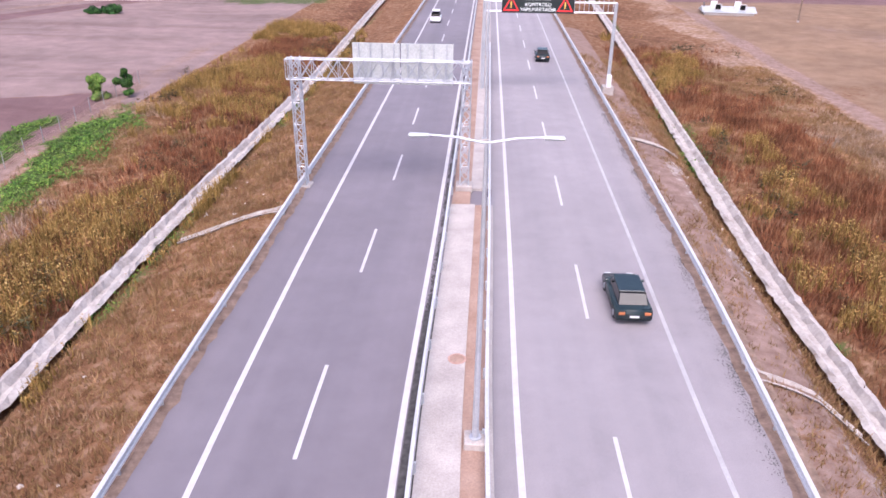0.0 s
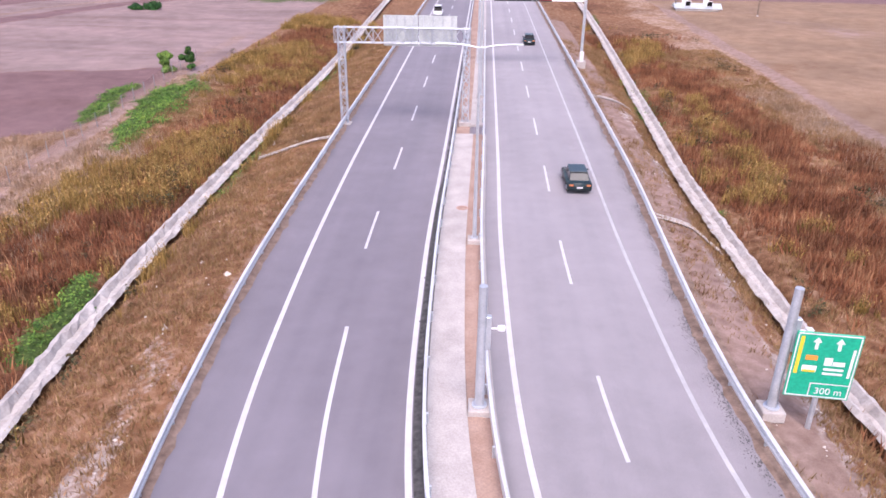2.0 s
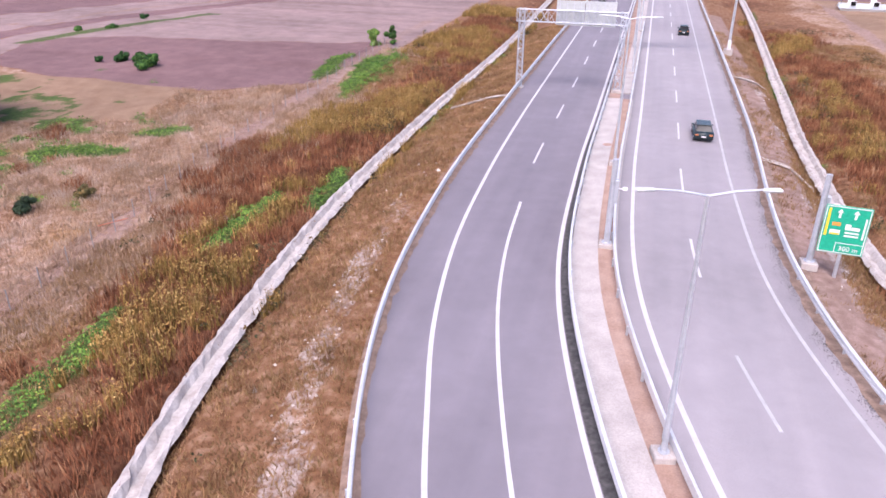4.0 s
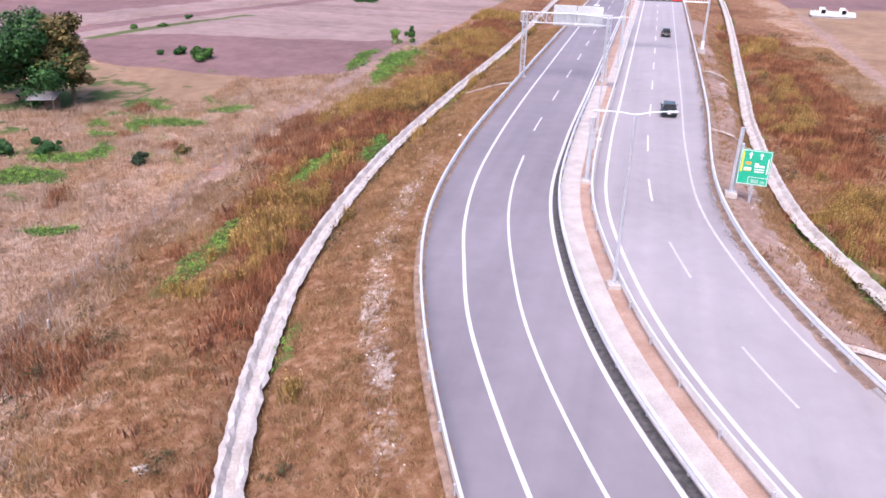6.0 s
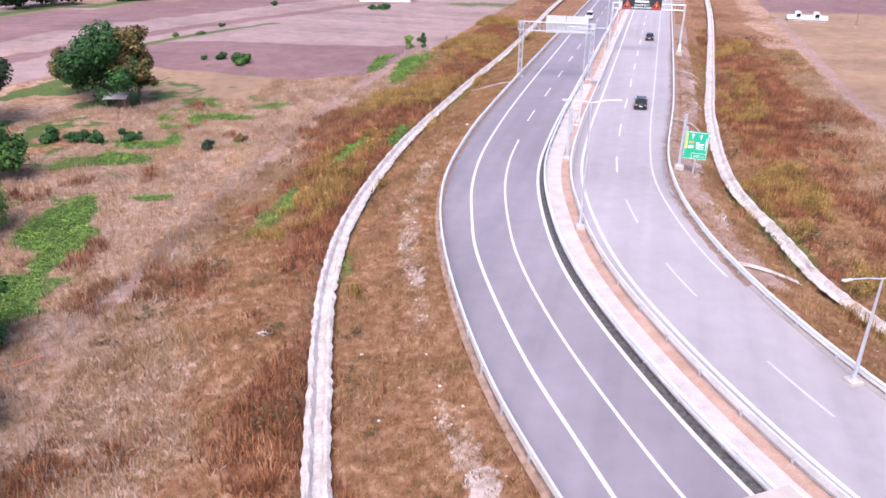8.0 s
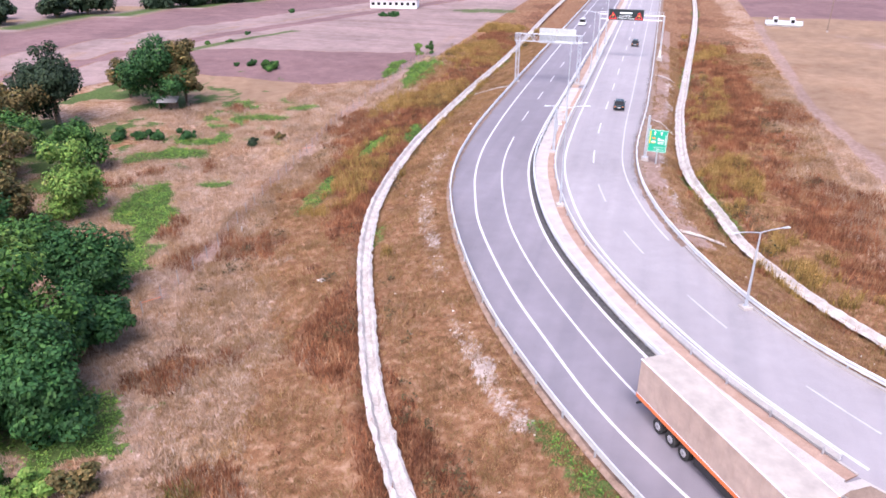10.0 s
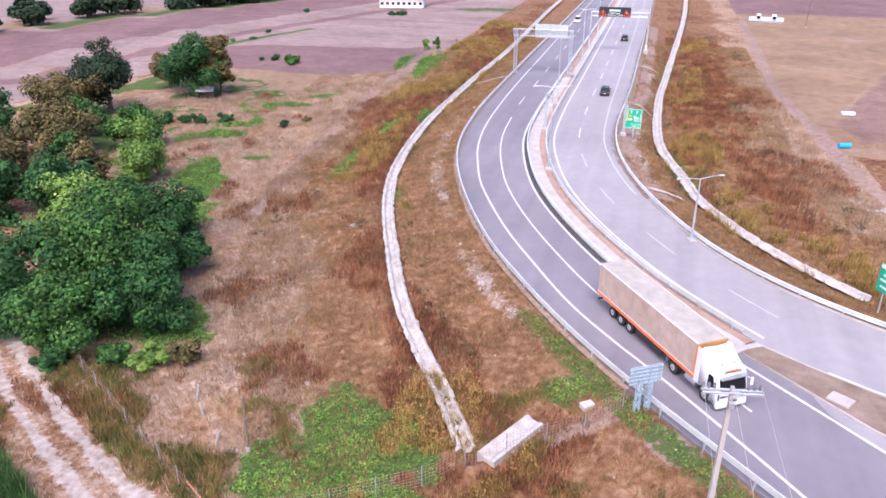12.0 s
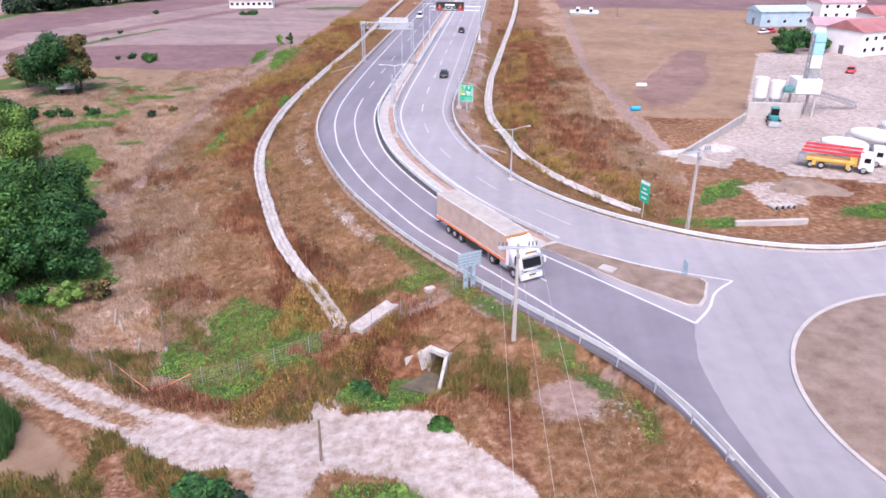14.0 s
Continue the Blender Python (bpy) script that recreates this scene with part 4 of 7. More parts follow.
def triangle_frame(parent, x, z, w, y):
    bm = bmesh.new()
    h = w * 0.88
    outer = [(x - w / 2, z), (x + w / 2, z), (x, z + h)]
    k = 0.74
    cz = z + h / 3
    inner = [(x + (u - x) * k, cz + (v - cz) * k) for u, v in outer]
    a = [bm.verts.new((u, y, v)) for u, v in outer]
    b = [bm.verts.new((u, y, v)) for u, v in inner]
    for i in range(3):
        bm.faces.new((a[i], a[(i + 1) % 3], b[(i + 1) % 3], b[i]))
    r = bmesh.ops.extrude_face_region(bm, geom=bm.faces[:])
    bmesh.ops.translate(bm, vec=(0, -0.02, 0), verts=[v for v in r["geom"] if isinstance(v, bmesh.types.BMVert)])
    bmesh.ops.recalc_face_normals(bm, faces=bm.faces[:])
    part("warning_triangle", bm, LED_RED, parent, "red lit warning triangle")
    part("warning_mark", box_bm((0.12, 0.02, 0.42), (x, y - 0.012, z + 0.5), 0.0), LED_AMBER, parent, "amber lit mark")
    part("warning_mark", box_bm((0.12, 0.02, 0.1), (x, y - 0.012, z + 0.32), 0.0), LED_AMBER, parent, "amber lit mark")


def message_gantry():
    ob = empty("message_gantry", (0, 82.0, 0), 0, "steel gantry with a black lit message panel over the carriageway", "sign gantry")
    part("post", rod_bm((13.9, 0, 0.6), (13.9, 0, 9.4), 0.2, 0.18, 12), STEEL, ob)
    part("plinth", box_bm((1.2, 1.2, 1.2), (13.9, 0, -0.4), 0.05), CONCRETE, ob, "pale concrete plinth")
    part("cabinet", box_bm((0.5, 0.5, 1.3), (13.9, -0.4, 0.7), 0.03), WHITE, ob)
    part("post", rod_bm((0.2, 0, 0.1), (0.2, 0, 9.4), 0.2, 0.18, 12), STEEL, ob)
    bm = bmesh.new()
    for z in (8.35, 9.35):
        for yy in (0, 0.5):
            rod_bm((0.1, yy, z), (14.0, yy, z), 0.07, 0.07, 6, bm)
    for k in range(9):
        rod_bm((9.6 + k * 0.5, 0, 8.35), (9.6 + k * 0.5, 0, 10.2), 0.03, 0.03, 5, bm)
    rod_bm((9.6, 0, 10.2), (13.8, 0, 10.2), 0.035, 0.035, 5, bm)
    rod_bm((9.6, 0, 9.8), (13.8, 0, 9.8), 0.03, 0.03, 5, bm)
    part("walkway", bm, STEEL, ob)
    p = part("panel", box_bm((7.5, 0.5, 2.25), (5.75, -0.35, 8.3), 0.03), PANEL_BLACK, ob, "black lit message panel")
    letters("message", "KONTROLU", 0.5, (5.75, -0.62, 9.0), 0, LED_WHITE, p, "white lit words")
    letters("message", "YAPILMAKTADIR", 0.5, (5.75, -0.62, 8.5), 0, LED_WHITE, p, "white lit words")
    part("message", box_bm((2.6, 0.015, 0.3), (5.75, -0.615, 9.65), 0.0), LED_WHITE, p, "white lit line of words")
    for x in (2.95, 8.55):
        triangle_frame(p, x, 8.5, 1.7, -0.61)


message_gantry()


def exit_sign():
    """Large green direction board with arrows, a yellow band and a distance box."""
    ob = empty("direction_sign", (14.45, 6.9, -0.35), -6, "large green motorway direction sign with white arrows beside the guardrail", "road sign", "road signs")
    part("post", rod_bm((0.1, 0.12, -0.2), (0.1, 0.12, 4.3), 0.11, 0.11, 10), STEEL, ob)
    b = part("board", box_bm((2.45, 0.06, 3.0), (0, 0, 1.65), 0.02), GREEN_SIGN, ob, "green reflective board")
    y = -0.036
    for sz, at in (((2.33, 0.008, 0.05), (0, y, 1.7)), ((2.33, 0.008, 0.05), (0, y, 4.55)), ((0.05, 0.008, 2.8), (-1.15, y, 1.72)), ((0.05, 0.008, 2.8), (1.15, y, 1.72)), ((1.45, 0.008, 0.04), (0.4, y, 2.32)), ((0.04, 0.008, 0.6), (-0.3, y, 1.74))):
        part("border", box_bm(sz, at, 0.0), WHITE, b, "white border line")
    part("band", box_bm((0.14, 0.008, 1.7), (-0.98, y, 2.75), 0.0), SIGN_YELLOW, b, "yellow band")
    part("band", box_bm((0.1, 0.008, 1.3), (1.0, y, 2.7), 0.0), WHITE, b, "white band")
    for x in (-0.42, 0.42):
        bm = extrude_bm([(x - 0.06, 3.9), (x + 0.06, 3.9), (x + 0.06, 4.22), (x + 0.17, 4.22), (x, 4.45), (x - 0.17, 4.22), (x - 0.06, 4.22)], 0.01)
        bmesh.ops.translate(bm, vec=(0, y, 0), verts=bm.verts)
        part("arrow", bm, WHITE, b, "white arrow")
    part("symbol", box_bm((0.45, 0.008, 0.22), (-0.5, y, 3.4), 0.03), SIGN_ORANGE, b, "orange toll symbol")
    part("symbol", box_bm((0.55, 0.008, 0.3), (-0.5, y, 2.85), 0.03), WHITE, b, "white toll symbol")
    part("symbol", box_bm((0.5, 0.014, 0.1), (-0.5, y, 2.85), 0.03), SIGN_YELLOW, b, "yellow toll symbol")
    bm = box_bm((0.3, 0.008, 0.36), (0.15, y, 3.2), 0.02)
    box_bm((0.45, 0.008, 0.2), (0.55, y, 3.2), 0.02, bm)
    part("symbol", bm, WHITE, b, "white booth symbol")
    for z in (2.98, 2.78):
        part("writing", box_bm((0.75, 0.008, 0.1), (0.4, y, z), 0.0), WHITE, b, "white line of small writing")
    letters("writing", "300 m", 0.42, (0.42, y - 0.004, 1.86), 0, WHITE, b, "white distance")


SIGN_YELLOW = surface("yellow_sheet", (0.75, 0.5, 0.03), (0.82, 0.58, 0.05), 1, 10, 0.4, bump=0)
SIGN_ORANGE = surface("orange_sheet", (0.75, 0.25, 0.04), (0.82, 0.3, 0.06), 1, 10, 0.4, bump=0)
exit_sign()


def side_sign():
    ob = empty("direction_sign", (38.0, -42.0, -0.3), -62, "tall narrow green direction sign on one post by the eastern bend", "road sign", "road signs")
    part("post", rod_bm((0, 0.08, -0.2), (0, 0.08, 4.2), 0.07, 0.07, 8), STEEL, ob)
    b = part("board", box_bm((1.7, 0.05, 2.6), (0, 0, 1.8), 0.02), GREEN_SIGN, ob)
    for z, w in ((2.2, 0.9), (2.8, 1.2), (3.3, 0.7)):
        part("writing", box_bm((w, 0.01, 0.2), (0, -0.03, z), 0.0), WHITE, b, "white line of writing")
    part("border", box_bm((1.6, 0.01, 0.35), (0, -0.03, 3.95), 0.0), WHITE, b, "white top field")


side_sign()


def back_sign(x, y, turn, w, h, z, posts, label, lattice):
    ob = empty("road_sign", (x, y, ground_at(x, y)), turn, label, "road sign", "road signs")
    p = part("panel", box_bm((w, 0.04, h), (0, 0, z), 0.01), SIGN_GREY, ob, "bluish grey back of the sign")
    for k in range(5):
        part("rail", box_bm((w, 0.06, 0.05), (0, -0.05, z + h * (k + 0.5) / 5 - 0.02), 0.005), STEEL, p)
    for k in range(4):
        part("stiffener", box_bm((0.05, 0.05, h), (-w / 2 + w * (k + 0.5) / 4, -0.08, z), 0.005), STEEL, p)
    for px in posts:
        if lattice:
            part("post", truss(bmesh.new(), (px, 0.0, -0.3), (px, 0.0, z + 0.5), (0.35, 0.2), 7, 0.025), SIGN_GREY, ob)
        else:
            part("post", rod_bm((px, 0.05, -0.3), (px, 0.05, z + h * 0.9), 0.05, 0.05, 8), SIGN_GREY, ob)


SIGN_GREY = surface("sign_back_blue_grey", (0.3, 0.42, 0.5), (0.42, 0.54, 0.62), 1.0, 8, 0.5, 0.3, bump=0.02)
back_sign(18.6, -62.3, 32, 2.5, 1.5, 2.2, (-0.4, 0.4), "bluish grey road sign on lattice posts seen from behind", True)
back_sign(39.4, -58.4, 100, 1.1, 1.2, 0.9, (-0.3, 0.3), "small grey road sign on the splitter island seen from behind", False)


# ---- concrete chutes from the road edge to the channels ----
def chute(line, y, side, reach, label):
    s = line.where(y)
    ob = tagged(new("drain_chute"), label, "drain chute", "drain chutes")
    x, yy = line.at(s, 0)
    n = np.array([np.interp(s, line.s, line.n[:, i]) for i in (0, 1)]) * side
    t = np.array([np.interp(s, line.s, line.t[:, i]) for i in (0, 1)])
    verts, faces = [], []
    prof = [(-0.55, 0.12), (-0.42, 0.14), (-0.3, -0.04), (0.3, -0.04), (0.42, 0.14), (0.55, 0.12)]
    m = 8
    ks = np.linspace(-0.1, reach, m)
    for k in ks:
        p = np.array((x, yy)) + n * k + t * k * 0.45
        z = ground_at(*p) if k > 0.3 else 0.0
        wide = 1.7 if k < 0.4 else 0.75
        for o, dz in prof:
            verts.append((p[0] + t[0] * o * wide, p[1] + t[1] * o * wide, z + dz + 0.05))
    c = len(prof)
    for i in range(m - 1):
        for j in range(c - 1):
            faces.append((i * c + j, i * c + j + 1, (i + 1) * c + j + 1, (i + 1) * c + j))
    mesh_object("gutter", verts, faces, CHANNEL, ob)


chute(RAIL_E, 29.9, 1, 4.6, "pale concrete drain chute down the eastern bank")
chute(RAIL_E, -15.5, 1, 5.0, "pale concrete drain chute below the guardrail bend")
chute(RAIL_E, 66, 1, 4.5, "pale concrete drain chute far along the eastern bank")
chute(RAIL_W, 46.5, -1, 6.5, "pale concrete drain chute down the western bank")


# ---- vehicles ----
def wheel(parent, x, y, r, w, name="wheel"):
    bm = rod_bm((0, -w / 2, 0), (0, w / 2, 0), r, r, 20)
    bmesh.ops.bevel(bm, geom=[e for e in bm.edges if e.is_boundary is False and abs(e.verts[0].co.y - e.verts[1].co.y) < 1e-4], offset=0.05 * r, segments=1, affect="EDGES")
    t = part(name, bm, RUBBER, parent)
    t.matrix_basis = pose(x, y, r)
    for sgn in (-1, 1):
        bm = rod_bm((0, sgn * w * 0.44, 0), (0, sgn * (w * 0.5 + 0.012), 0), r * 0.6, r * 0.5, 14)
        part("rim", bm, CHROME, t)
        bm = rod_bm((0, sgn * w * 0.45, 0), (0, sgn * (w * 0.5 + 0.05), 0), r * 0.2, r * 0.16, 10)
        part("hub", bm, GREY, t)
    return t


def articulated_lorry():
    """Local x is forward, its front at 0; y to its left."""
    ob = empty("articulated_lorry", (24.55, -60.75, 0.012), -55.2, "white tractor unit with a beige tarpaulin trailer banded orange", "lorry")
    # tractor body
    side = [(0.0, 0.42), (0.0, 1.15), (-0.07, 1.55), (-0.36, 2.62), (-0.5, 2.84), (-2.25, 2.9), (-2.25, 0.95), (-2.0, 0.95), (-1.85, 1.12), (-1.05, 1.12), (-0.9, 0.95), (-0.85, 0.42)]
    bm = extrude_bm(side, 2.46)
    bmesh.ops.bevel(bm, geom=bm.edges[:], offset=0.05, segments=2, affect="EDGES")
    cab = part("cab", bm, WHITE, ob, "white painted cab", True)
    bm = bmesh.new()
    rows = [(-0.48, 2.84, 1.16, 1.16), (-1.0, 3.2, 1.14, 1.1), (-1.6, 3.62, 1.14, 1.08), (-2.05, 3.92, 1.18, 1.14), (-2.3, 3.95, 1.24, 1.2)]
    rings = []
    for x, z, w0, w1 in rows:
        rings.append([bm.verts.new((x, -w0, 2.84)), bm.verts.new((x, -w1, z - 0.06)), bm.verts.new((x, -w1 + 0.12, z)), bm.verts.new((x, 0, z - (0.1 if x < -2 else 0.0))), bm.verts.new((x, w1 - 0.12, z)), bm.verts.new((x, w1, z - 0.06)), bm.verts.new((x, w0, 2.84))])
    for p, q in zip(rings[:-1], rings[1:]):
        for i in range(6):
            bm.faces.new((p[i], p[i + 1], q[i + 1], q[i]))
    bm.faces.new(rings[-1])
    bmesh.ops.recalc_face_normals(bm, faces=bm.faces[:])
    part("roof_fairing", bm, WHITE, ob, "white roof air deflector")
    for sgn in (-1, 1):
        bm = extrude_bm([(-2.2, 1.0), (-2.75, 1.0), (-2.75, 3.75), (-2.2, 3.85)], 0.05)
        bmesh.ops.translate(bm, vec=(0, sgn * 1.2, 0), verts=bm.verts)
        part("side_fairing", bm, WHITE, ob)
        bm = extrude_bm([(-0.5, 1.55), (-1.25, 1.5), (-1.25, 2.5), (-0.72, 2.5)], 0.03)
        bmesh.ops.translate(bm, vec=(0, sgn * 1.235, 0), verts=bm.verts)
        part("side_window", bm, GLASS, cab, "dark side window")
        bm = box_bm((0.16, 0.2, 0.62), (-0.02, sgn * 1.46, 1.75), 0.04)
        rod_bm((-0.2, sgn * 1.2, 2.35), (-0.02, sgn * 1.46, 2.3), 0.025, 0.025, 6, bm)
        part("mirror", bm, WHITE, cab, "white door mirror")
        part("headlamp", box_bm((0.06, 0.42, 0.18), (0.02, sgn * 0.92, 0.72), 0.02), LAMP, cab, "clear headlamp")
        part("corner_vent", box_bm((0.08, 0.1, 0.5), (-0.02, sgn * 1.17, 1.0), 0.02), BLACK, cab)
        part("blue_lamp", rod_bm((-0.36, sgn * 0.62, 2.86), (-0.36, sgn * 0.62, 3.0), 0.07, 0.06, 8), BLUE, ob, "blue roof lamp")
        part("horn", box_bm((0.3, 0.12, 0.08), (-0.95, sgn * 0.5, 3.2), 0.02), CHROME, ob)
        part("step", box_bm((0.6, 0.06, 0.35), (-1.15 + 0.5, sgn * 1.2, 0.45), 0.02), GREY, cab)
    bm = extrude_bm([(-0.045, 1.62), (-0.33, 2.48), (-0.31, 2.5), (-0.02, 1.63)], 2.1)
    part("windscreen", bm, GLASS, cab, "dark windscreen")
    part("sun_visor", box_bm((0.3, 2.15, 0.16), (-0.2, 0, 2.5), 0.04), GREY, cab, "grey tinted sun visor")
    part("nameboard", box_bm((0.06, 1.2, 0.2), (-0.4, 0, 2.85), 0.01), BRICK_RED, ob, "orange-brown roof nameboard")
    part("grille", box_bm((0.05, 1.0, 0.17), (0.0, 0, 1.12), 0.02), GREY, cab, "grey grille band")
    for sgn in (-1, 1):
        part("grille", box_bm((0.05, 0.5, 0.2), (0.0, sgn * 0.8, 1.12), 0.02), DARK_GREY, cab, "dark grille panel")
    part("wiper_band", box_bm((0.05, 2.1, 0.07), (-0.02, 0, 1.54), 0.01), BLACK, cab)
    bm = box_bm((0.3, 2.5, 0.5), (-0.08, 0, 0.3), 0.06)
    part("bumper", bm, WHITE, cab, "white front bumper")
    part("lower_grille", box_bm((0.05, 0.8, 0.12), (0.06, 0, 0.72), 0.01), BLACK, cab)
    part("number_plate", box_bm((0.03, 0.5, 0.1), (0.075, 0, 0.52), 0.005), SIGN_YELLOW, cab, "small yellow and orange plate")
    part("badge", rod_bm((0.02, 0, 1.22), (0.05, 0, 1.22), 0.09, 0.08, 6), CHROME, cab)
    for p in range(2):
        part("chassis_rail", box_bm((5.6, 0.1, 0.28), (-3.3, -0.42 + 0.84 * p, 0.75), 0.01), BLACK, ob)
    for sgn in (-1, 1):
        wheel(ob, -1.45, sgn * 1.02, 0.51, 0.34)
        wheel(ob, -5.1, sgn * 0.95, 0.51, 0.56)
        bm = rod_bm((-2.5, sgn * 0.95, 0.72), (-3.7, sgn * 0.95, 0.72), 0.3, 0.3, 12)
        part("fuel_tank", bm, CHROME, ob, "bright metal fuel tank")
        part("mudguard", box_bm((1.2, 0.55, 0.06), (-5.1, sgn * 0.95, 1.1), 0.02), BLACK, ob)
    # trailer
    tr = part("trailer", box_bm((13.6, 2.5, 2.62), (-9.55, 0, 1.35), 0.03), TARP, ob, "beige tarpaulin trailer body")
    bm = box_bm((13.6, 2.5, 0.05), (-9.55, 0, 3.965), 0.01)
    part("roof_sheet", bm, TARP_TOP, tr, "pale dusty roof tarpaulin")
    for sgn in (-1, 1):
        part("roof_rail", box_bm((13.62, 0.07, 0.1), (-9.55, sgn * 1.25, 3.92), 0.015), WHITE, tr)
        part("side_board", box_bm((13.6, 0.05, 0.3), (-9.55, sgn * 1.26, 1.12), 0.01), ORANGE, tr, "orange lower side board")
        part("stripe", box_bm((13.6, 0.02, 0.06), (-9.55, sgn * 1.28, 1.42), 0.0), WHITE, tr, "white stripe")
        for k in range(14):
            part("strap", box_bm((0.06, 0.02, 2.4), (-3.2 - k * 0.98, sgn * 1.256, 1.5), 0.0), TARP, tr)
        for k in range(3):
            wheel(ob, -11.2 - 1.32 * k, sgn * 1.0, 0.5, 0.42)
        part("side_guard", box_bm((3.6, 0.05, 0.5), (-8.4, sgn * 1.2, 0.5), 0.01), BLACK, ob)
        part("tool_box", box_bm((0.9, 0.3, 0.45), (-7.6, sgn * 1.05, 0.45), 0.03), CHROME, ob)
        part("landing_leg", box_bm((0.14, 0.14, 0.9), (-6.4, sgn * 0.8, 0.2), 0.01), GREY, ob)
        part("tail_lamp", box_bm((0.06, 0.4, 0.12), (-16.36, sgn * 0.9, 0.85), 0.01), BRICK_RED, ob)
        part("corner_post", box_bm((0.12, 0.08, 2.9), (-2.79, sgn * 1.24, 1.1), 0.01), ORANGE, tr, "orange front corner post")
    part("front_wall", box_bm((0.05, 2.4, 2.6), (-2.73, 0, 1.35), 0.01), YELLOW, tr, "ochre front wall")
    part("trailer_frame", box_bm((13.3, 1.0, 0.3), (-9.5, 0, 0.85), 0.02), BLACK, ob)
    part("rear_bumper", box_bm((0.12, 2.4, 0.16), (-16.3, 0, 0.5), 0.02), BLACK, ob)


LAMP = surface("headlamp_clear", (0.5, 0.52, 0.55), (0.7, 0.72, 0.75), 6, 40, 0.1, bump=0)
BLUE = surface("blue_lens", (0.02, 0.35, 0.6), (0.05, 0.45, 0.7), 6, 40, 0.15, bump=0)
BRICK_RED = surface("orange_brown", (0.42, 0.12, 0.04), (0.55, 0.2, 0.08), 6, 40, 0.5, bump=0)
DARK_GREY = surface("dark_grey_plastic", (0.09, 0.09, 0.1), (0.15, 0.15, 0.16), 6, 40, 0.4, bump=0)
articulated_lorry()


def car(name, x, y, turn, paint, label, size=(4.3, 1.75, 1.45), van=False, z=0.02):
    """Local x is forward."""
    L, W, Hh = size
    ob = empty(name, (x, y, z), turn, label, "car", "passing cars")
    low = [(-L / 2, 0.35), (-L / 2 + 0.02, 0.8), (-L / 2 + 0.15, 0.92), (L / 2 - 1.2, 0.9), (L / 2 - 0.15, 0.72), (L / 2, 0.5), (L / 2, 0.28), (L / 2 - 0.4, 0.2), (-L / 2 + 0.3, 0.2)]
    bm = extrude_bm(low, W)
    bmesh.ops.bevel(bm, geom=bm.edges[:], offset=0.06, segments=2, affect="EDGES")
    part("body", bm, paint, ob, smooth_faces=True)
    top = [(-L / 2 + (0.08 if van else 0.5), 0.9), (-L / 2 + (0.15 if van else 0.95), Hh - 0.04), (-L / 2 + (0.4 if van else 1.3), Hh), (0.35, Hh), (L / 2 - 1.25, 0.9)]
    bm = extrude_bm(top, W * 0.86)
    for v in bm.verts:
        if v.co.z > 1.2:
            v.co.y *= 0.88
    bmesh.ops.bevel(bm, geom=bm.edges[:], offset=0.04, segments=1, affect="EDGES")
    part("cabin", bm, GLASS, ob, "dark window glass")
    part("roof", box_bm((L * (0.62 if van else 0.4), W * 0.74, 0.05), (-0.35, 0, Hh - 0.02), 0.02), paint, ob)
    for sx in (-1, 1):
        for sy in (-1, 1):
            wheel(ob, sx * L * 0.31, sy * (W / 2 - 0.1), 0.31, 0.2)
        part("tail_lamp", box_bm((0.05, 0.3, 0.14), (-L / 2 + 0.0, sx * W * 0.36, 0.66), 0.01), BRICK_RED, ob)
        part("headlamp", box_bm((0.1, 0.35, 0.12), (L / 2 - 0.08, sx * W * 0.34, 0.58), 0.02), LAMP, ob)
        part("door_mirror", box_bm((0.12, 0.16, 0.12), (0.75, sx * W * 0.53, 0.92), 0.02), paint, ob)
    part("plate", box_bm((0.02, 0.45, 0.11), (-L / 2 - 0.01, 0, 0.5), 0.0), WHITE, ob, "white plate")
    return ob


DARK_PAINT = surface("dark_teal_paint", (0.012, 0.025, 0.028), (0.02, 0.035, 0.04), 2, 20, 0.25, bump=0)
car("car", 7.9, 100.0, 90, DARK_PAINT, "dark teal hatchback driving away on the eastern carriageway")
car("car", 8.1, 35.0, 91, DARK_PAINT, "dark blue-green saloon driving away on the eastern carriageway", (4.5, 1.75, 1.42))
car("van", -8.3, 132.0, -90, WHITE, "small white van coming along the western carriageway", (4.4, 1.8, 1.8), True)

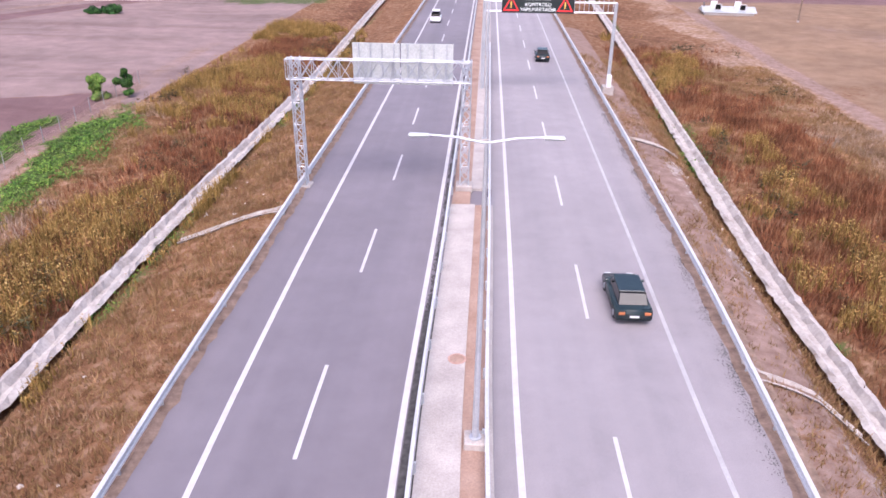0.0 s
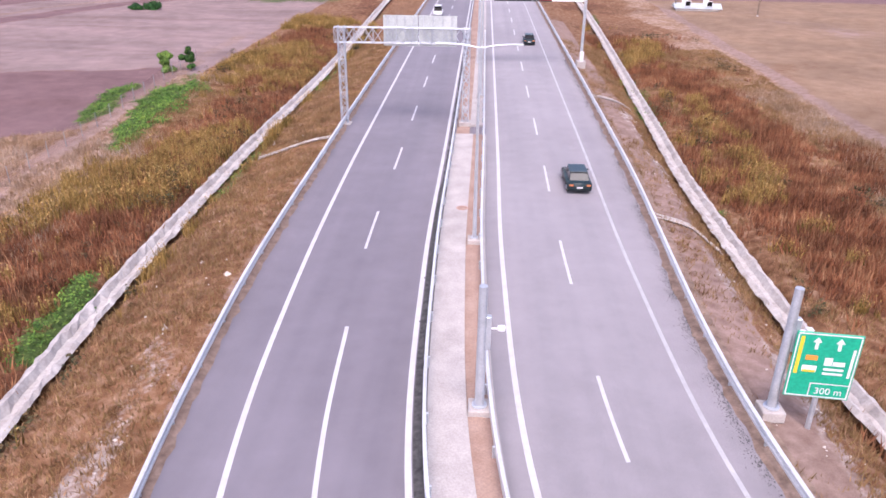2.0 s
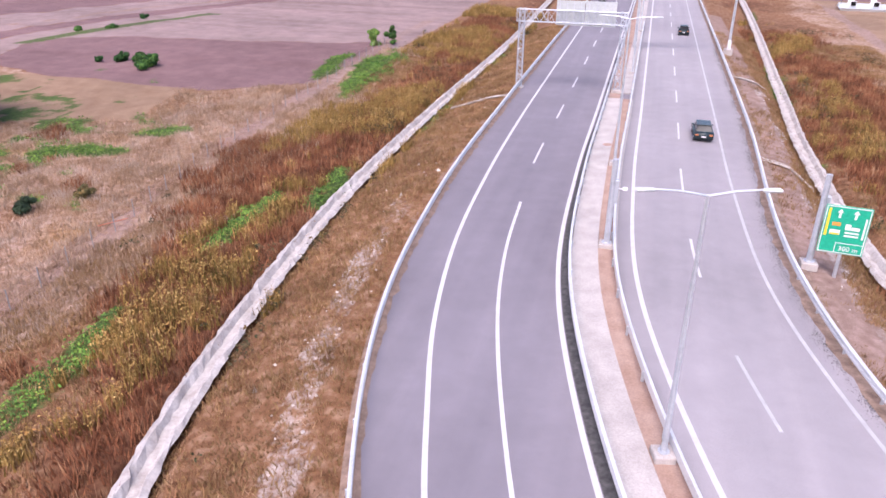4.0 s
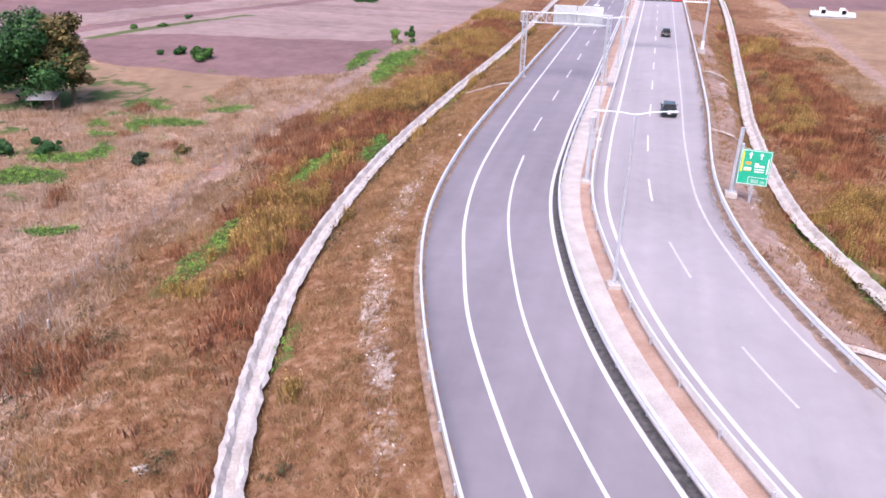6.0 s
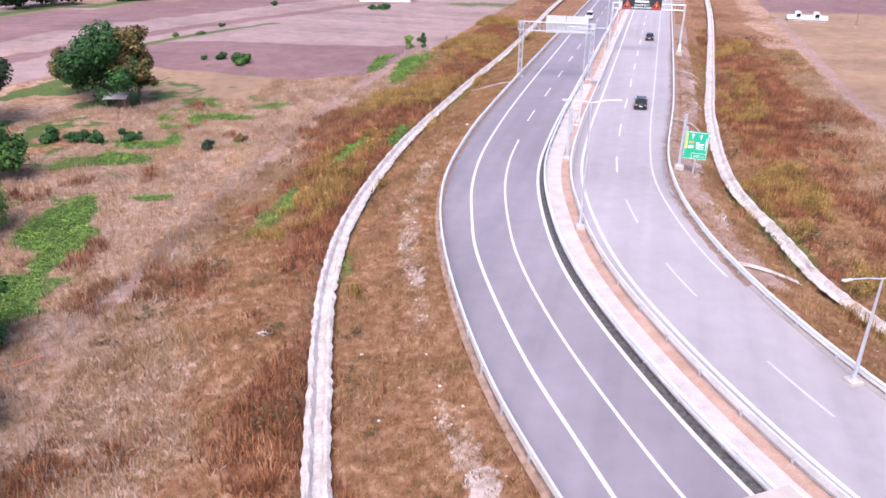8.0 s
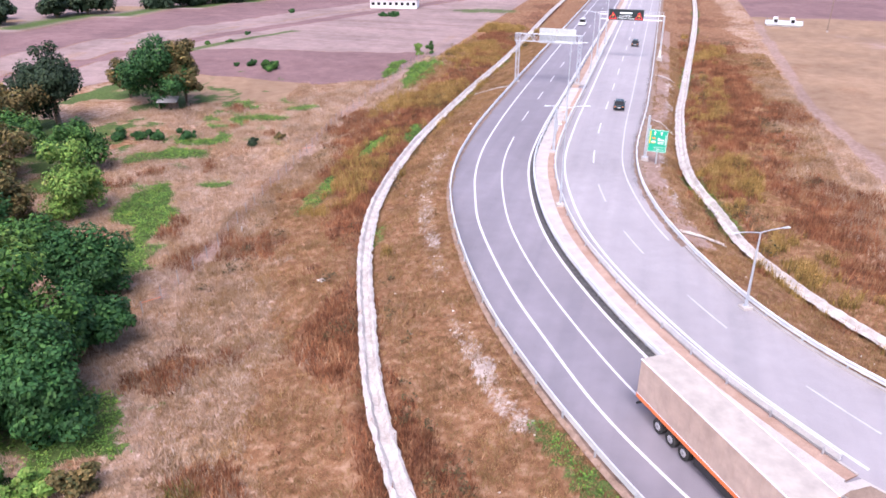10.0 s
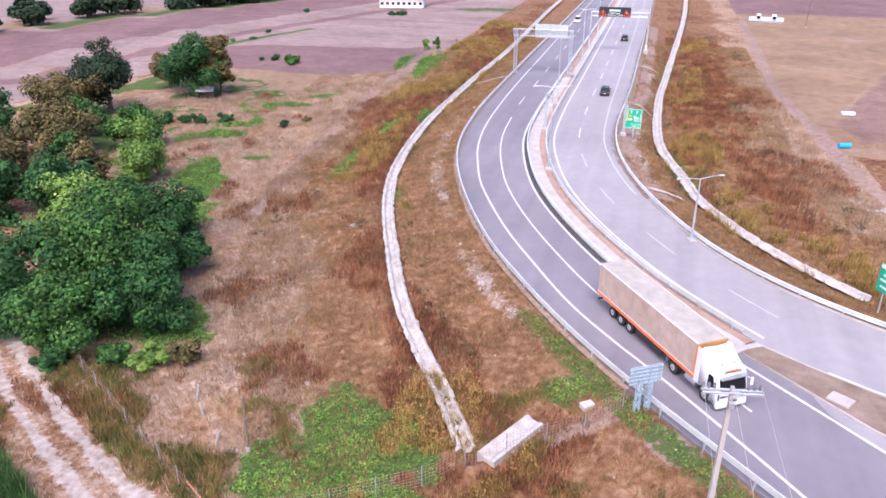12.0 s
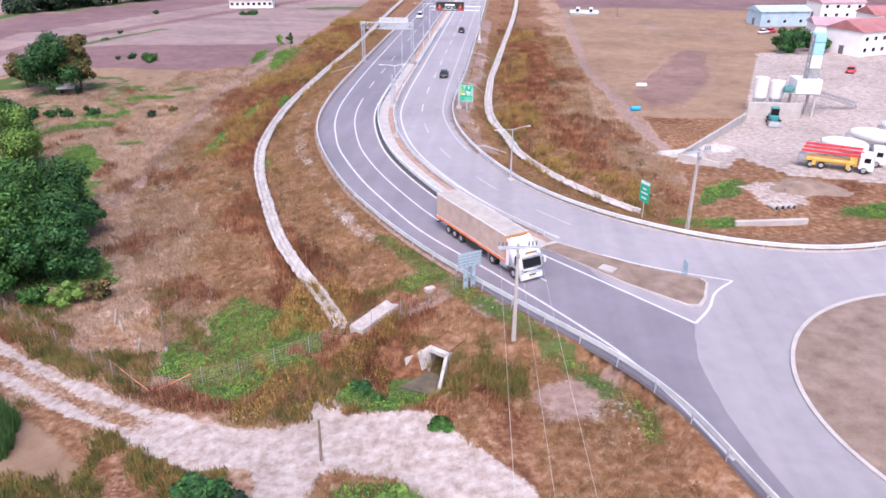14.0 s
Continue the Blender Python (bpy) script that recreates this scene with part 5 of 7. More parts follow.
def blades(name, x, y, z, height, width, count, spread, material, label, category, seed, lean=0.35, leaf=False):
    """Many tufts of narrow blades (or small tilted leaves) as one mesh."""
    g = np.random.RandomState(seed)
    t = np.clip(((x - 9.0) * 2.5 + (y + 69.0) * 4.7) / 28.3, 0, 1)
    clear = (np.hypot((x - 14.7) / 2.5, (y + 73.0) / 1.9) > 1) & (np.hypot(x - 9.0 - 2.5 * t, y + 69.0 - 4.7 * t) > 1.1)
    x, y, z, height = x[clear], y[clear], z[clear], height[clear]
    n = len(x)
    k = n * count
    px = np.repeat(x, count) + g.normal(0, spread, k)
    py = np.repeat(y, count) + g.normal(0, spread, k)
    pz = np.repeat(z, count) - 0.05
    h = np.repeat(height, count) * g.uniform(0.55, 1.15, k)
    a = g.uniform(0, 2 * np.pi, k)
    w = width * g.uniform(0.6, 1.4, k)
    lx, ly = g.normal(0, lean, k) * h, g.normal(0, lean, k) * h
    dx, dy = np.cos(a) * w / 2, np.sin(a) * w / 2
    if leaf:
        pz = pz + h
        ux, uy, uz = np.cos(a) * w, np.sin(a) * w, g.normal(0, 0.35, k) * w
        vx, vy, vz = -np.sin(a) * w * 0.8, np.cos(a) * w * 0.8, g.normal(0, 0.35, k) * w
        co = np.stack([np.stack([px - ux, py - uy, pz - uz], 1), np.stack([px + vx * 0.6, py + vy * 0.6, pz + vz], 1), np.stack([px + ux, py + uy, pz + uz], 1), np.stack([px - vx * 0.6, py - vy * 0.6, pz - vz], 1)], 1)
        c = 4
    else:
        co = np.stack([np.stack([px - dx, py - dy, pz], 1), np.stack([px + dx, py + dy, pz], 1), np.stack([px + lx, py + ly, pz + h], 1)], 1)
        c = 3
    return cards(name, co.reshape(-1, 3), c, material, label, category)


def cards(name, co, c, material, label="", category="", parent=None):
    me = bpy.data.meshes.new(name)
    m = len(co) // c
    me.vertices.add(m * c)
    me.vertices.foreach_set("co", co.astype(np.float32).ravel())
    me.loops.add(m * c)
    me.polygons.add(m)
    me.loops.foreach_set("vertex_index", np.arange(m * c))
    me.polygons.foreach_set("loop_start", np.arange(m) * c)
    me.update(calc_edges=True)
    me.materials.append(material)
    ob = new(name, me)
    if parent:
        ob.parent = parent
        if label:
            ob["label"] = label
        return ob
    return tagged(ob, label, category, kind="stuff")


STRAW_M = leafy("straw_blades", [(0.16, 0.088, 0.048), (0.3, 0.184, 0.11), (0.4, 0.275, 0.186), (0.48, 0.365, 0.29), (0.56, 0.465, 0.42)], clump=0.6, patch=0.2, low=0.6, high=1.0)
VERGE_M = leafy("brown_grass", [(0.15, 0.066, 0.032), (0.27, 0.138, 0.07), (0.27, 0.18, 0.075), (0.41, 0.242, 0.14), (0.56, 0.4, 0.29)], clump=0.5, patch=0.35, low=0.55, high=1.0)
# darkest blades also stand in for the weeds' shaded undersides
RUST_M = leafy("russet_weeds", [(0.06, 0.024, 0.015), (0.16, 0.06, 0.032), (0.3, 0.118, 0.058), (0.4, 0.21, 0.11), (0.5, 0.33, 0.2)], clump=0.55, patch=0.3, low=0.45, high=1.0)
# golden stalks; the palest tones also stand in for their lit tops
OLIVE_M = leafy("olive_weeds", [(0.06, 0.058, 0.018), (0.15, 0.115, 0.032), (0.31, 0.19, 0.055), (0.44, 0.29, 0.095), (0.54, 0.39, 0.16)], clump=0.45, patch=0.35, low=0.5, high=1.0)
MIXED_M = leafy("mixed_weed_blades", [(0.045, 0.07, 0.02), (0.1, 0.14, 0.034), (0.2, 0.165, 0.05), (0.33, 0.19, 0.075), (0.44, 0.32, 0.13)], clump=0.5, patch=0.4, low=0.55, high=1.0)
VINE_M = leafy("green_vines", [(0.04, 0.115, 0.024), (0.09, 0.2, 0.035), (0.17, 0.3, 0.048), (0.3, 0.38, 0.075)], clump=0.4, patch=0.35, low=0.5, high=1.05)
DARK_WEED_M = leafy("dark_shrubby_weeds", [(0.025, 0.03, 0.014), (0.055, 0.06, 0.024), (0.12, 0.07, 0.034), (0.2, 0.14, 0.06)], clump=0.5, patch=0.5, low=0.55, high=1.0)
# golden plumes, with the light on the weed tips put into the tones
GOLD_M = leafy("golden_heads_lit_tips", [(0.16, 0.07, 0.025), (0.34, 0.17, 0.05), (0.5, 0.33, 0.11), (0.6, 0.44, 0.2)], clump=0.45, patch=0.3, low=0.55, high=1.0)


def sow(n, box, seed):
    g = np.random.RandomState(seed)
    x, y = g.uniform(box[0], box[1], n), g.uniform(box[2], box[3], n)
    return g, x, y


def plant_cover():
    F = FIELD.get
    # brown grass on both banks and fields
    g, x, y = sow(360000, (-34, 46, -112, 105), 21)
    d, gr, rail = F("d", x, y), F("gravel", x, y), np.minimum(F("ditw", x, y), F("dite", x, y))
    k = (d > 0.35) & (rail > 0.75) & (gr < 0.45 + 0.3 * g.rand(len(x))) & (F("path", x, y) < 0.4 + 0.4 * g.rand(len(x))) & (d < 26) & (F("rust", x, y) < 0.35)
    blades("brown_grass", x[k], y[k], F("z", x[k], y[k]), g.uniform(0.15, 0.62, k.sum()) * (0.75 + 0.35 * fractal(x[k] / 1.6, y[k] / 1.6, 44)), 0.062, 5, 0.13, VERGE_M, "short dry brown grass on the banks and verges", "grass", 22)
    # pale straw in the western and eastern fields
    g, x, y = sow(290000, (-78, 60, -80, 75), 23)
    st = F("straw", x, y)
    k = (st > 0.25 + 0.5 * g.rand(len(x))) & (F("d", x, y) > 9) & (F("gravel", x, y) < 0.4) & (F("path", x, y) < 0.5) & (F("green", x, y) < 0.5)
    blades("straw_grass", x[k], y[k], F("z", x[k], y[k]), g.uniform(0.3, 0.75, k.sum()), 0.06, 4, 0.2, STRAW_M, "pale dry meadow grass in the fields", "grass", 24)
    # russet weeds
    g, x, y = sow(240000, (-60, 44, -80, 118), 25)
    ru = F("rust", x, y)
    rail = np.minimum(F("ditw", x, y), F("dite", x, y))
    k = (ru > 0.22 + 0.55 * g.rand(len(x))) & (rail > 1.0) & (F("green", x, y) < 0.5) & (F("d", x, y) > 5) & (F("path", x, y) < 0.5) & (F("gravel", x, y) < 0.4)
    blades("russet_weeds", x[k], y[k], F("z", x[k], y[k]), g.uniform(0.45, 1.1, k.sum()), 0.09, 5, 0.2, RUST_M, "dense dark russet weeds beyond the channels", "weeds", 26, 0.25)
    # tall olive and yellow weeds in a broken band beyond the channels
    g, x, y = sow(190000, (-46, 40, -82, 130), 27)
    west = F("west", x, y) > 0.5
    r = np.where(west, F("ditw", x, y), F("dite", x, y))
    f = fractal(x / 6, y / 6, 31) + 0.6 * fractal(x / 1.1, y / 1.1, 32)
    mid = np.where(west, 5.2, 4.2)
    near = np.abs(r - mid) < 3.6 * (0.6 + 0.5 * f)
    wide = west & (y > 14) & (r < 13.5)
    k = (F("d", x, y) > 6.5) & (r > 1.0) & (near | wide) & (f > np.where(wide, 0.05, 0.3)) & ((~west) | (y > -28)) & (F("green", x, y) < 0.5) & (F("path", x, y) < 0.5)
    south = west & (y < -60) & (y > -80) & (x > 1) & (x < 13) & (F("d", x, y) > 9) & (f > -0.1)
    k |= south
    blades("tall_weeds", x[k], y[k], F("z", x[k], y[k]), g.uniform(0.6, 1.5, k.sum()) * (0.8 + 0.25 * f[k]), 0.09, 6, 0.17, OLIVE_M, "tall yellow and olive weeds beside the channels", "weeds", 28, 0.16)
    blades("seed_heads_lit_tips", x[k], y[k], F("z", x[k], y[k]), g.uniform(0.6, 1.35, k.sum()) * (0.8 + 0.25 * f[k]), 0.06, 6, 0.2, GOLD_M, "golden and russet seed heads and painted lit tips of the tall weeds", "weeds", 46, leaf=True)
    # dark leafy shrubs hugging the channels and dotted through the weeds
    g, x, y = sow(90000, (-48, 46, -60, 120), 38)
    f = fractal(x / 4, y / 4, 39) + 0.7 * fractal(x / 1.4, y / 1.4, 40)
    west = F("west", x, y) > 0.5
    r = np.where(west, F("ditw", x, y), F("dite", x, y))
    k = (F("d", x, y) > 6.5) & (r > 1.1) & (r < 16) & (f > np.where(r < 4, 0.55, 1.1)) & (F("path", x, y) < 0.4) & (F("green", x, y) < 0.5)
    blades("shrubby_weeds", x[k], y[k], F("z", x[k], y[k]), g.uniform(0.15, 1.0, k.sum()), 0.1, 8, 0.16, DARK_WEED_M, "dark olive and brown leafy weeds by the channels", "weeds", 45, leaf=True)
    # mixed brown and green weeds round the culvert and the fence corner
    g, x, y = sow(80000, (-34, 24, -96, -57), 35)
    f = fractal(x / 2.5, y / 2.5, 36)
    k = (F("west", x, y) > 0.5) & (F("d", x, y) > 3) & (F("gravel", x, y) < 0.35) & (F("ditw", x, y) > 1.0) & (f > 0.05 + 0.5 * g.rand(len(x)) + 1.2 * smooth(-66, -57, y + 2.5 * fractal(x / 4, y / 4, 42))) & (F("green", x, y) < 0.45)
    blades("mixed_weeds", x[k], y[k], F("z", x[k], y[k]), g.uniform(0.3, 0.95, k.sum()), 0.09, 6, 0.18, MIXED_M, "mixed green, olive and brown weeds round the culvert", "weeds", 37, 0.3)
    # green creepers
    g, x, y = sow(260000, (-62, 80, -96, 82), 29)
    k = (F("green", x, y) > 0.42 + 0.35 * g.rand(len(x))) & (F("d", x, y) > 0.8) & (F("gravel", x, y) < 0.5)
    blades("green_creepers", x[k], y[k], F("z", x[k], y[k]), g.uniform(0.12, 0.5, k.sum()), 0.088, 6, 0.22, VINE_M, "low bright green creepers and weeds", "weeds", 30, leaf=True)


plant_cover()


# ---- loose stones on the banks ----
def stones():
    g, x, y = sow(5200, (-26, 34, -82, 60), 41)
    d = FIELD.get("d", x, y)
    gr = FIELD.get("gravel", x, y)
    k = (d > 0.8) & (d < 7) & ((gr > 0.3) | (g.rand(len(x)) < 0.12))
    x, y = x[k], y[k]
    z = FIELD.get("z", x, y)
    r = g.uniform(0.03, 0.13, len(x)) * np.where(g.rand(len(x)) < 0.04, 2.0, 1.0)
    dirs = np.array([(1, 0, 0), (0, 1, 0), (-1, 0, 0), (0, -1, 0), (0, 0, 0.8), (0, 0, -0.6)])
    tri = np.array([(0, 1, 4), (1, 2, 4), (2, 3, 4), (3, 0, 4), (1, 0, 5), (2, 1, 5), (3, 2, 5), (0, 3, 5)])
    v = dirs[None] * (r[:, None, None] * g.uniform(0.6, 1.3, (len(x), 6, 1))) + np.stack([x, y, z + 0.03], 1)[:, None]
    co = v[:, tri].reshape(-1, 3)
    cards("stones", co, 3, surface("pale_stone", (0.4, 0.34, 0.3), (0.66, 0.6, 0.56), 2, 20, 0.9), "loose pale stones on the verges", "stones")


stones()


# ---- trees ----
def tree(name, x, y, top, radius, tones, label, category="tree", group="", leaf=0.3, count=7000, seed=1, lumps=16, low=0.25, narrow=1.0):
    """A tapered trunk with limbs and a crown of many small leaves in uneven clumps."""
    g = np.random.RandomState(seed)
    z0 = ground_at(x, y)
    H = top - z0
    ob = empty(name, (x, y, z0), 0, label, category, group)
    cz = H * (0.5 + low * 0.35)
    rz = H * (0.5 - low * 0.3)
    centres = []
    for i in range(lumps):
        u = g.normal(size=3)
        u /= np.linalg.norm(u)
        k = g.uniform(0.3, 0.9)
        p = np.array((u[0] * radius * k * narrow, u[1] * radius * k * narrow, cz + u[2] * rz * k))
        centres.append((p, radius * g.uniform(0.17, 0.38)))
    centres.append((np.array((0, 0, cz)), radius * 0.5))
    bm = bmesh.new()
    tr = max(0.06, radius * 0.055)
    rod_bm((0, 0, -0.3), (0.1 * tr, 0, H * 0.45), tr * 1.3, tr * 0.7, 8, bm)
    part("trunk", bm, BARK, ob)
    bm = bmesh.new()
    for p, r in centres[:9]:
        rod_bm((0, 0, H * g.uniform(0.22, 0.42)), tuple(p), tr * 0.5, tr * 0.12, 5, bm)
    part("limbs", bm, BARK, ob)
    share = np.array([r ** 2 for _, r in centres])
    which = g.choice(len(centres), count, p=share / share.sum())
    P = np.array([p for p, _ in centres])[which]
    R = np.array([r for _, r in centres])[which]
    u = g.normal(size=(count, 3))
    u /= np.linalg.norm(u, axis=1)[:, None]
    rr = g.uniform(0.35, 1.15, count) ** 0.7
    c = P + u * (R * rr)[:, None] * np.array((1, 1, 0.85))
    c[:, 2] = np.maximum(c[:, 2], 0.15)
    s = leaf * g.uniform(0.6, 1.3, count)
    a = g.normal(size=(count, 3)) * 0.7 + np.array((0, 0, 0.0))
    nrm = u + 0.6 * a + np.array((0, 0, 0.5))
    nrm /= np.linalg.norm(nrm, axis=1)[:, None]
    e1 = np.cross(nrm, g.normal(size=(count, 3)))
    e1 /= np.linalg.norm(e1, axis=1)[:, None] + 1e-9
    e2 = np.cross(nrm, e1)
    e1, e2 = e1 * s[:, None], e2 * (s * 0.6)[:, None]
    co = np.stack([c - e1, c + e2, c + e1, c - e2], 1).reshape(-1, 3)
    cards("crown", co, 4, tones, "", "", ob)
    return ob


LEAF_DEEP = leafy("deep_green_leaves", [(0.014, 0.062, 0.02), (0.036, 0.12, 0.03), (0.022, 0.08, 0.024), (0.07, 0.17, 0.04)])
LEAF_MID = leafy("mid_green_leaves", [(0.016, 0.066, 0.017), (0.04, 0.13, 0.027), (0.11, 0.24, 0.044), (0.024, 0.08, 0.02)], low=0.3, high=0.95)
LEAF_FRESH = leafy("fresh_green_leaves", [(0.12, 0.25, 0.045), (0.2, 0.34, 0.06), (0.085, 0.19, 0.04), (0.28, 0.36, 0.08)])
LEAF_TURN = leafy("turning_leaves", [(0.09, 0.09, 0.03), (0.2, 0.14, 0.05), (0.06, 0.075, 0.026), (0.27, 0.18, 0.07)])
LEAF_DARK = leafy("dark_leaves", [(0.016, 0.034, 0.018), (0.03, 0.055, 0.026), (0.022, 0.045, 0.024), (0.045, 0.07, 0.03)])
BIG = "large broadleaf tree with dense deep green foliage"
for i, (x, y, top, r, m, lab, n, lf) in enumerate((
        (-31.5, -55.0, 10.0, 6.8, LEAF_MID, BIG, 16000, 0.26),
        (-24.8, -58.0, 5.4, 4.2, LEAF_DEEP, "lower dense green tree beside the largest trees", 9000, 0.24),
        (-30.5, -62.0, 4.6, 4.6, LEAF_MID, "lower dense green tree beside the largest trees", 9000, 0.25),
        (-35.5, -40.5, 4.6, 4.2, LEAF_DEEP, "lower dense green tree beside the largest trees", 6000, 0.27),
        (-37.5, -60.5, 7.0, 5.4, LEAF_DEEP, BIG, 9000, 0.28),
        (-39.5, -48.5, 9.0, 6.2, LEAF_FRESH, "large tree with yellow-green top foliage", 10000, 0.28),
        (-29.0, -47.5, 3.2, 3.4, LEAF_DEEP, "lower dense green tree beside the largest trees", 6000, 0.25),
        (-50.5, -24.5, 7.2, 5.0, LEAF_FRESH, "slender light green tree in the meadow", 8000, 0.24),
        (-56.5, -30.0, 3.6, 4.2, LEAF_TURN, "tree with foliage turning brown", 6000, 0.3),
        (-46.0, -36.0, 3.0, 3.6, LEAF_MID, "low green tree behind the largest trees", 5000, 0.28),
        (-70.0, -18.0, 6.4, 6.6, LEAF_TURN, "tree with foliage turning brown", 7000, 0.34),
        (-64.5, -23.5, 2.4, 3.6, LEAF_MID, "low green tree at the grove's edge", 4500, 0.3),
        (-84.5, 0.0, 6.6, 6.6, LEAF_TURN, "tree with foliage turning brown", 6500, 0.36),
        (-74.5, -7.5, 3.2, 4.2, LEAF_MID, "low green tree at the grove's edge", 4500, 0.32),
        (-83.0, 9.0, 12.2, 7.2, LEAF_DARK, "tall round dark green tree", 9000, 0.36),
        (-73.8, 25.0, 10.6, 7.4, LEAF_DEEP, "broad old tree with browning top over a small shed", 10000, 0.34),
        (-70.0, 27.0, 9.2, 4.6, LEAF_TURN, "tree with foliage turning brown", 6500, 0.34),
        (-83.0, 28.0, 5.0, 4.0, LEAF_TURN, "tree with foliage turning brown", 5000, 0.36),
        (-62.5, -11.0, 3.6, 4.6, LEAF_MID, "low green tree at the grove's edge", 5000, 0.32),
        (-78.5, -24.0, 7.0, 6.5, LEAF_DEEP, "dense green tree in the grove", 7000, 0.36),
        (-54.0, -37.5, 5.6, 5.0, LEAF_DEEP, "dense green tree in the grove", 6500, 0.32),
        (-66.0, -33.0, 6.5, 6.0, LEAF_TURN, "tree with foliage turning brown", 6500, 0.36),
        (-90.0, -14.0, 6.0, 6.0, LEAF_DEEP, "dense green tree in the grove", 6000, 0.4),
        (-60.0, -42.0, 6.0, 6.0, LEAF_DEEP, "dense green tree in the grove", 6000, 0.36))):
    tree("tree", x, y, top, r, m, lab, "tree", "trees", lf * 0.8, int(n * 1.35), 50 + i, 34 if r > 4 else 22, -0.15 if x > -62 else 0.1, 0.75 if m is LEAF_FRESH and r < 5.5 else 1.0)
for i, (x, y) in enumerate(((-170, 84), (-167, 104), (-162, 112), (-150, 134), (-147, 141), (-144.5, 147), (-142, 152), (-139, 160), (-178, 92), (-135, 168), (-176, 66), (-131, 178))):
    tree("tree", x, y, 5.5 + (i * 37 % 5) * 0.7, 6.0 + (i * 13 % 4), LEAF_DARK, "far dark green tree at the edge of the fields", "tree", "far trees", 0.8, 1800, 90 + i, 12, 0.1)
for i, (x, y, top, r, m) in enumerate(((-66.8, 54.2, 0.7, 2.3, LEAF_MID), (-72.8, 56.0, 0.3, 1.2, LEAF_DEEP), (-76.0, 55.2, -0.4, 0.8, LEAF_DEEP), (-37.6, 77.2, 3.3, 1.2, LEAF_MID), (-40.6, 76.2, 2.9, 1.3, LEAF_FRESH),
                                       (-66.5, 3.5, -1.0, 1.7, LEAF_DEEP), (-63.6, 4.6, -1.1, 1.6, LEAF_DEEP), (-61.0, 5.0, -1.2, 1.5, LEAF_DEEP), (-56.8, 7.2, -1.0, 1.5, LEAF_DEEP), (-45.2, 6.9, -1.7, 1.2, LEAF_DARK), (-42.8, 11.2, -1.9, 1.0, LEAF_TURN),
                                       (-21.5, -63.0, -0.6, 1.7, LEAF_FRESH), (-18.8, -62.2, -0.8, 1.5, LEAF_TURN), (-29.5, -65.0, -0.6, 2.2, LEAF_DEEP), (-24.5, -63.5, -0.9, 2.0, LEAF_MID), (2.5, -89.5, -0.6, 2.6, LEAF_DEEP), (5.2, -90.0, -1.4, 1.5, LEAF_DARK), (-1.8, -91.0, -1.4, 1.8, LEAF_MID),
                                       (15.2, -88.6, -1.9, 2.2, LEAF_FRESH), (17.6, -80.6, -2.2, 1.3, LEAF_MID), (12.0, -77.2, -2.3, 1.4, LEAF_MID), (10.5, -76.0, -2.2, 1.3, LEAF_DEEP), (-68, 137, 1.4, 2.4, LEAF_DEEP), (-71.5, 136.5, 0.9, 1.8, LEAF_DEEP), (-102, 134, 1.3, 1.2, LEAF_DEEP), (-92.3, 88.6, 0.9, 1.0, LEAF_DEEP), (-95, 74, 0.1, 1.3, LEAF_MID), (-91, 78, 0.1, 1.2, LEAF_MID))):
    tree("bush", x, y, top, r, m, "rounded bush with dense small leaves in dry grass", "bush", "bushes", 0.13 + 0.03 * r, int(900 + 900 * r), 130 + i, 9, -0.3)


# ---- fences ----
RUSTY = surface("rusty_wire", (0.36, 0.2, 0.16), (0.5, 0.33, 0.29), 3, 20, 0.8, bump=0)
ORANGE_BAR = surface("orange_pipe", (0.6, 0.15, 0.07), (0.75, 0.24, 0.12), 2, 20, 0.6, bump=0)


def wire_fence(line, label, s0=0.0, s1=None, high=1.5, bars=()):
    s1 = line.length if s1 is None else s1
    ob = tagged(new("wire_fence"), label, "fence", "wire fences")
    post = None
    for s in np.arange(s0, s1, 3.0):
        x, y = line.at(s)
        m = pose(x, y, ground_at(x, y))
        if post is None:
            post = part("post", box_bm((0.06, 0.06, high + 0.5), (0, 0, -0.4), 0.01), GREY, ob)
            post.matrix_basis = m
        else:
            o = post.copy()
            scene.collection.objects.link(o)
            o.matrix_basis = m
    verts, faces = [], []

    def bar(a, b, w):
        d = (Vector(b) - Vector(a)).normalized()
        up = Vector((0, 0, 1)) if abs(d.z) < 0.9 else Vector((line.t[0][0], line.t[0][1], 0))
        i = len(verts)
        for p, q in ((a, -w), (b, -w), (b, w), (a, w)):
            verts.append(tuple(Vector(p) + up * q))
        faces.append((i, i + 1, i + 2, i + 3))
    ss = np.arange(s0, s1, 0.75)
    pts = [(*line.at(s), ) for s in ss]
    zs = ground_z(pts)
    base = [(p[0], p[1], z) for p, z in zip(pts, zs)]
    for a, b in zip(base[:-1], base[1:]):
        for k in range(7):
            h = 0.08 + (high - 0.1) * k / 6
            bar((a[0], a[1], a[2] + h), (b[0], b[1], b[2] + h), 0.011)
        for k in range(3):
            c = Vector(a).lerp(Vector(b), k / 3)
            bar((c.x, c.y, c.z), (c.x, c.y, c.z + high), 0.009)
    mesh_object("wire_mesh", verts, faces, RUSTY, ob, "rusty square wire mesh")
    for u, v in bars:
        a, b = line.at(u), line.at(v)
        part("brace", rod_bm((*a, ground_at(*a) + 1.3), (*b, ground_at(*b) + 0.25), 0.032, 0.032, 6), ORANGE_BAR, ob, "orange brace pipe")


wire_fence(PLOT_FENCE, "rusty wire mesh fence along the meadow's edge", 0, None, 1.6, ((58.5, 61.8), (65.2, 62.2), (92.2, 96.0)))
wire_fence(ROW_FENCE, "rusty wire mesh fence between the weeds and the fields", 0, 130, 1.4, ((3, 6), (49, 53)))


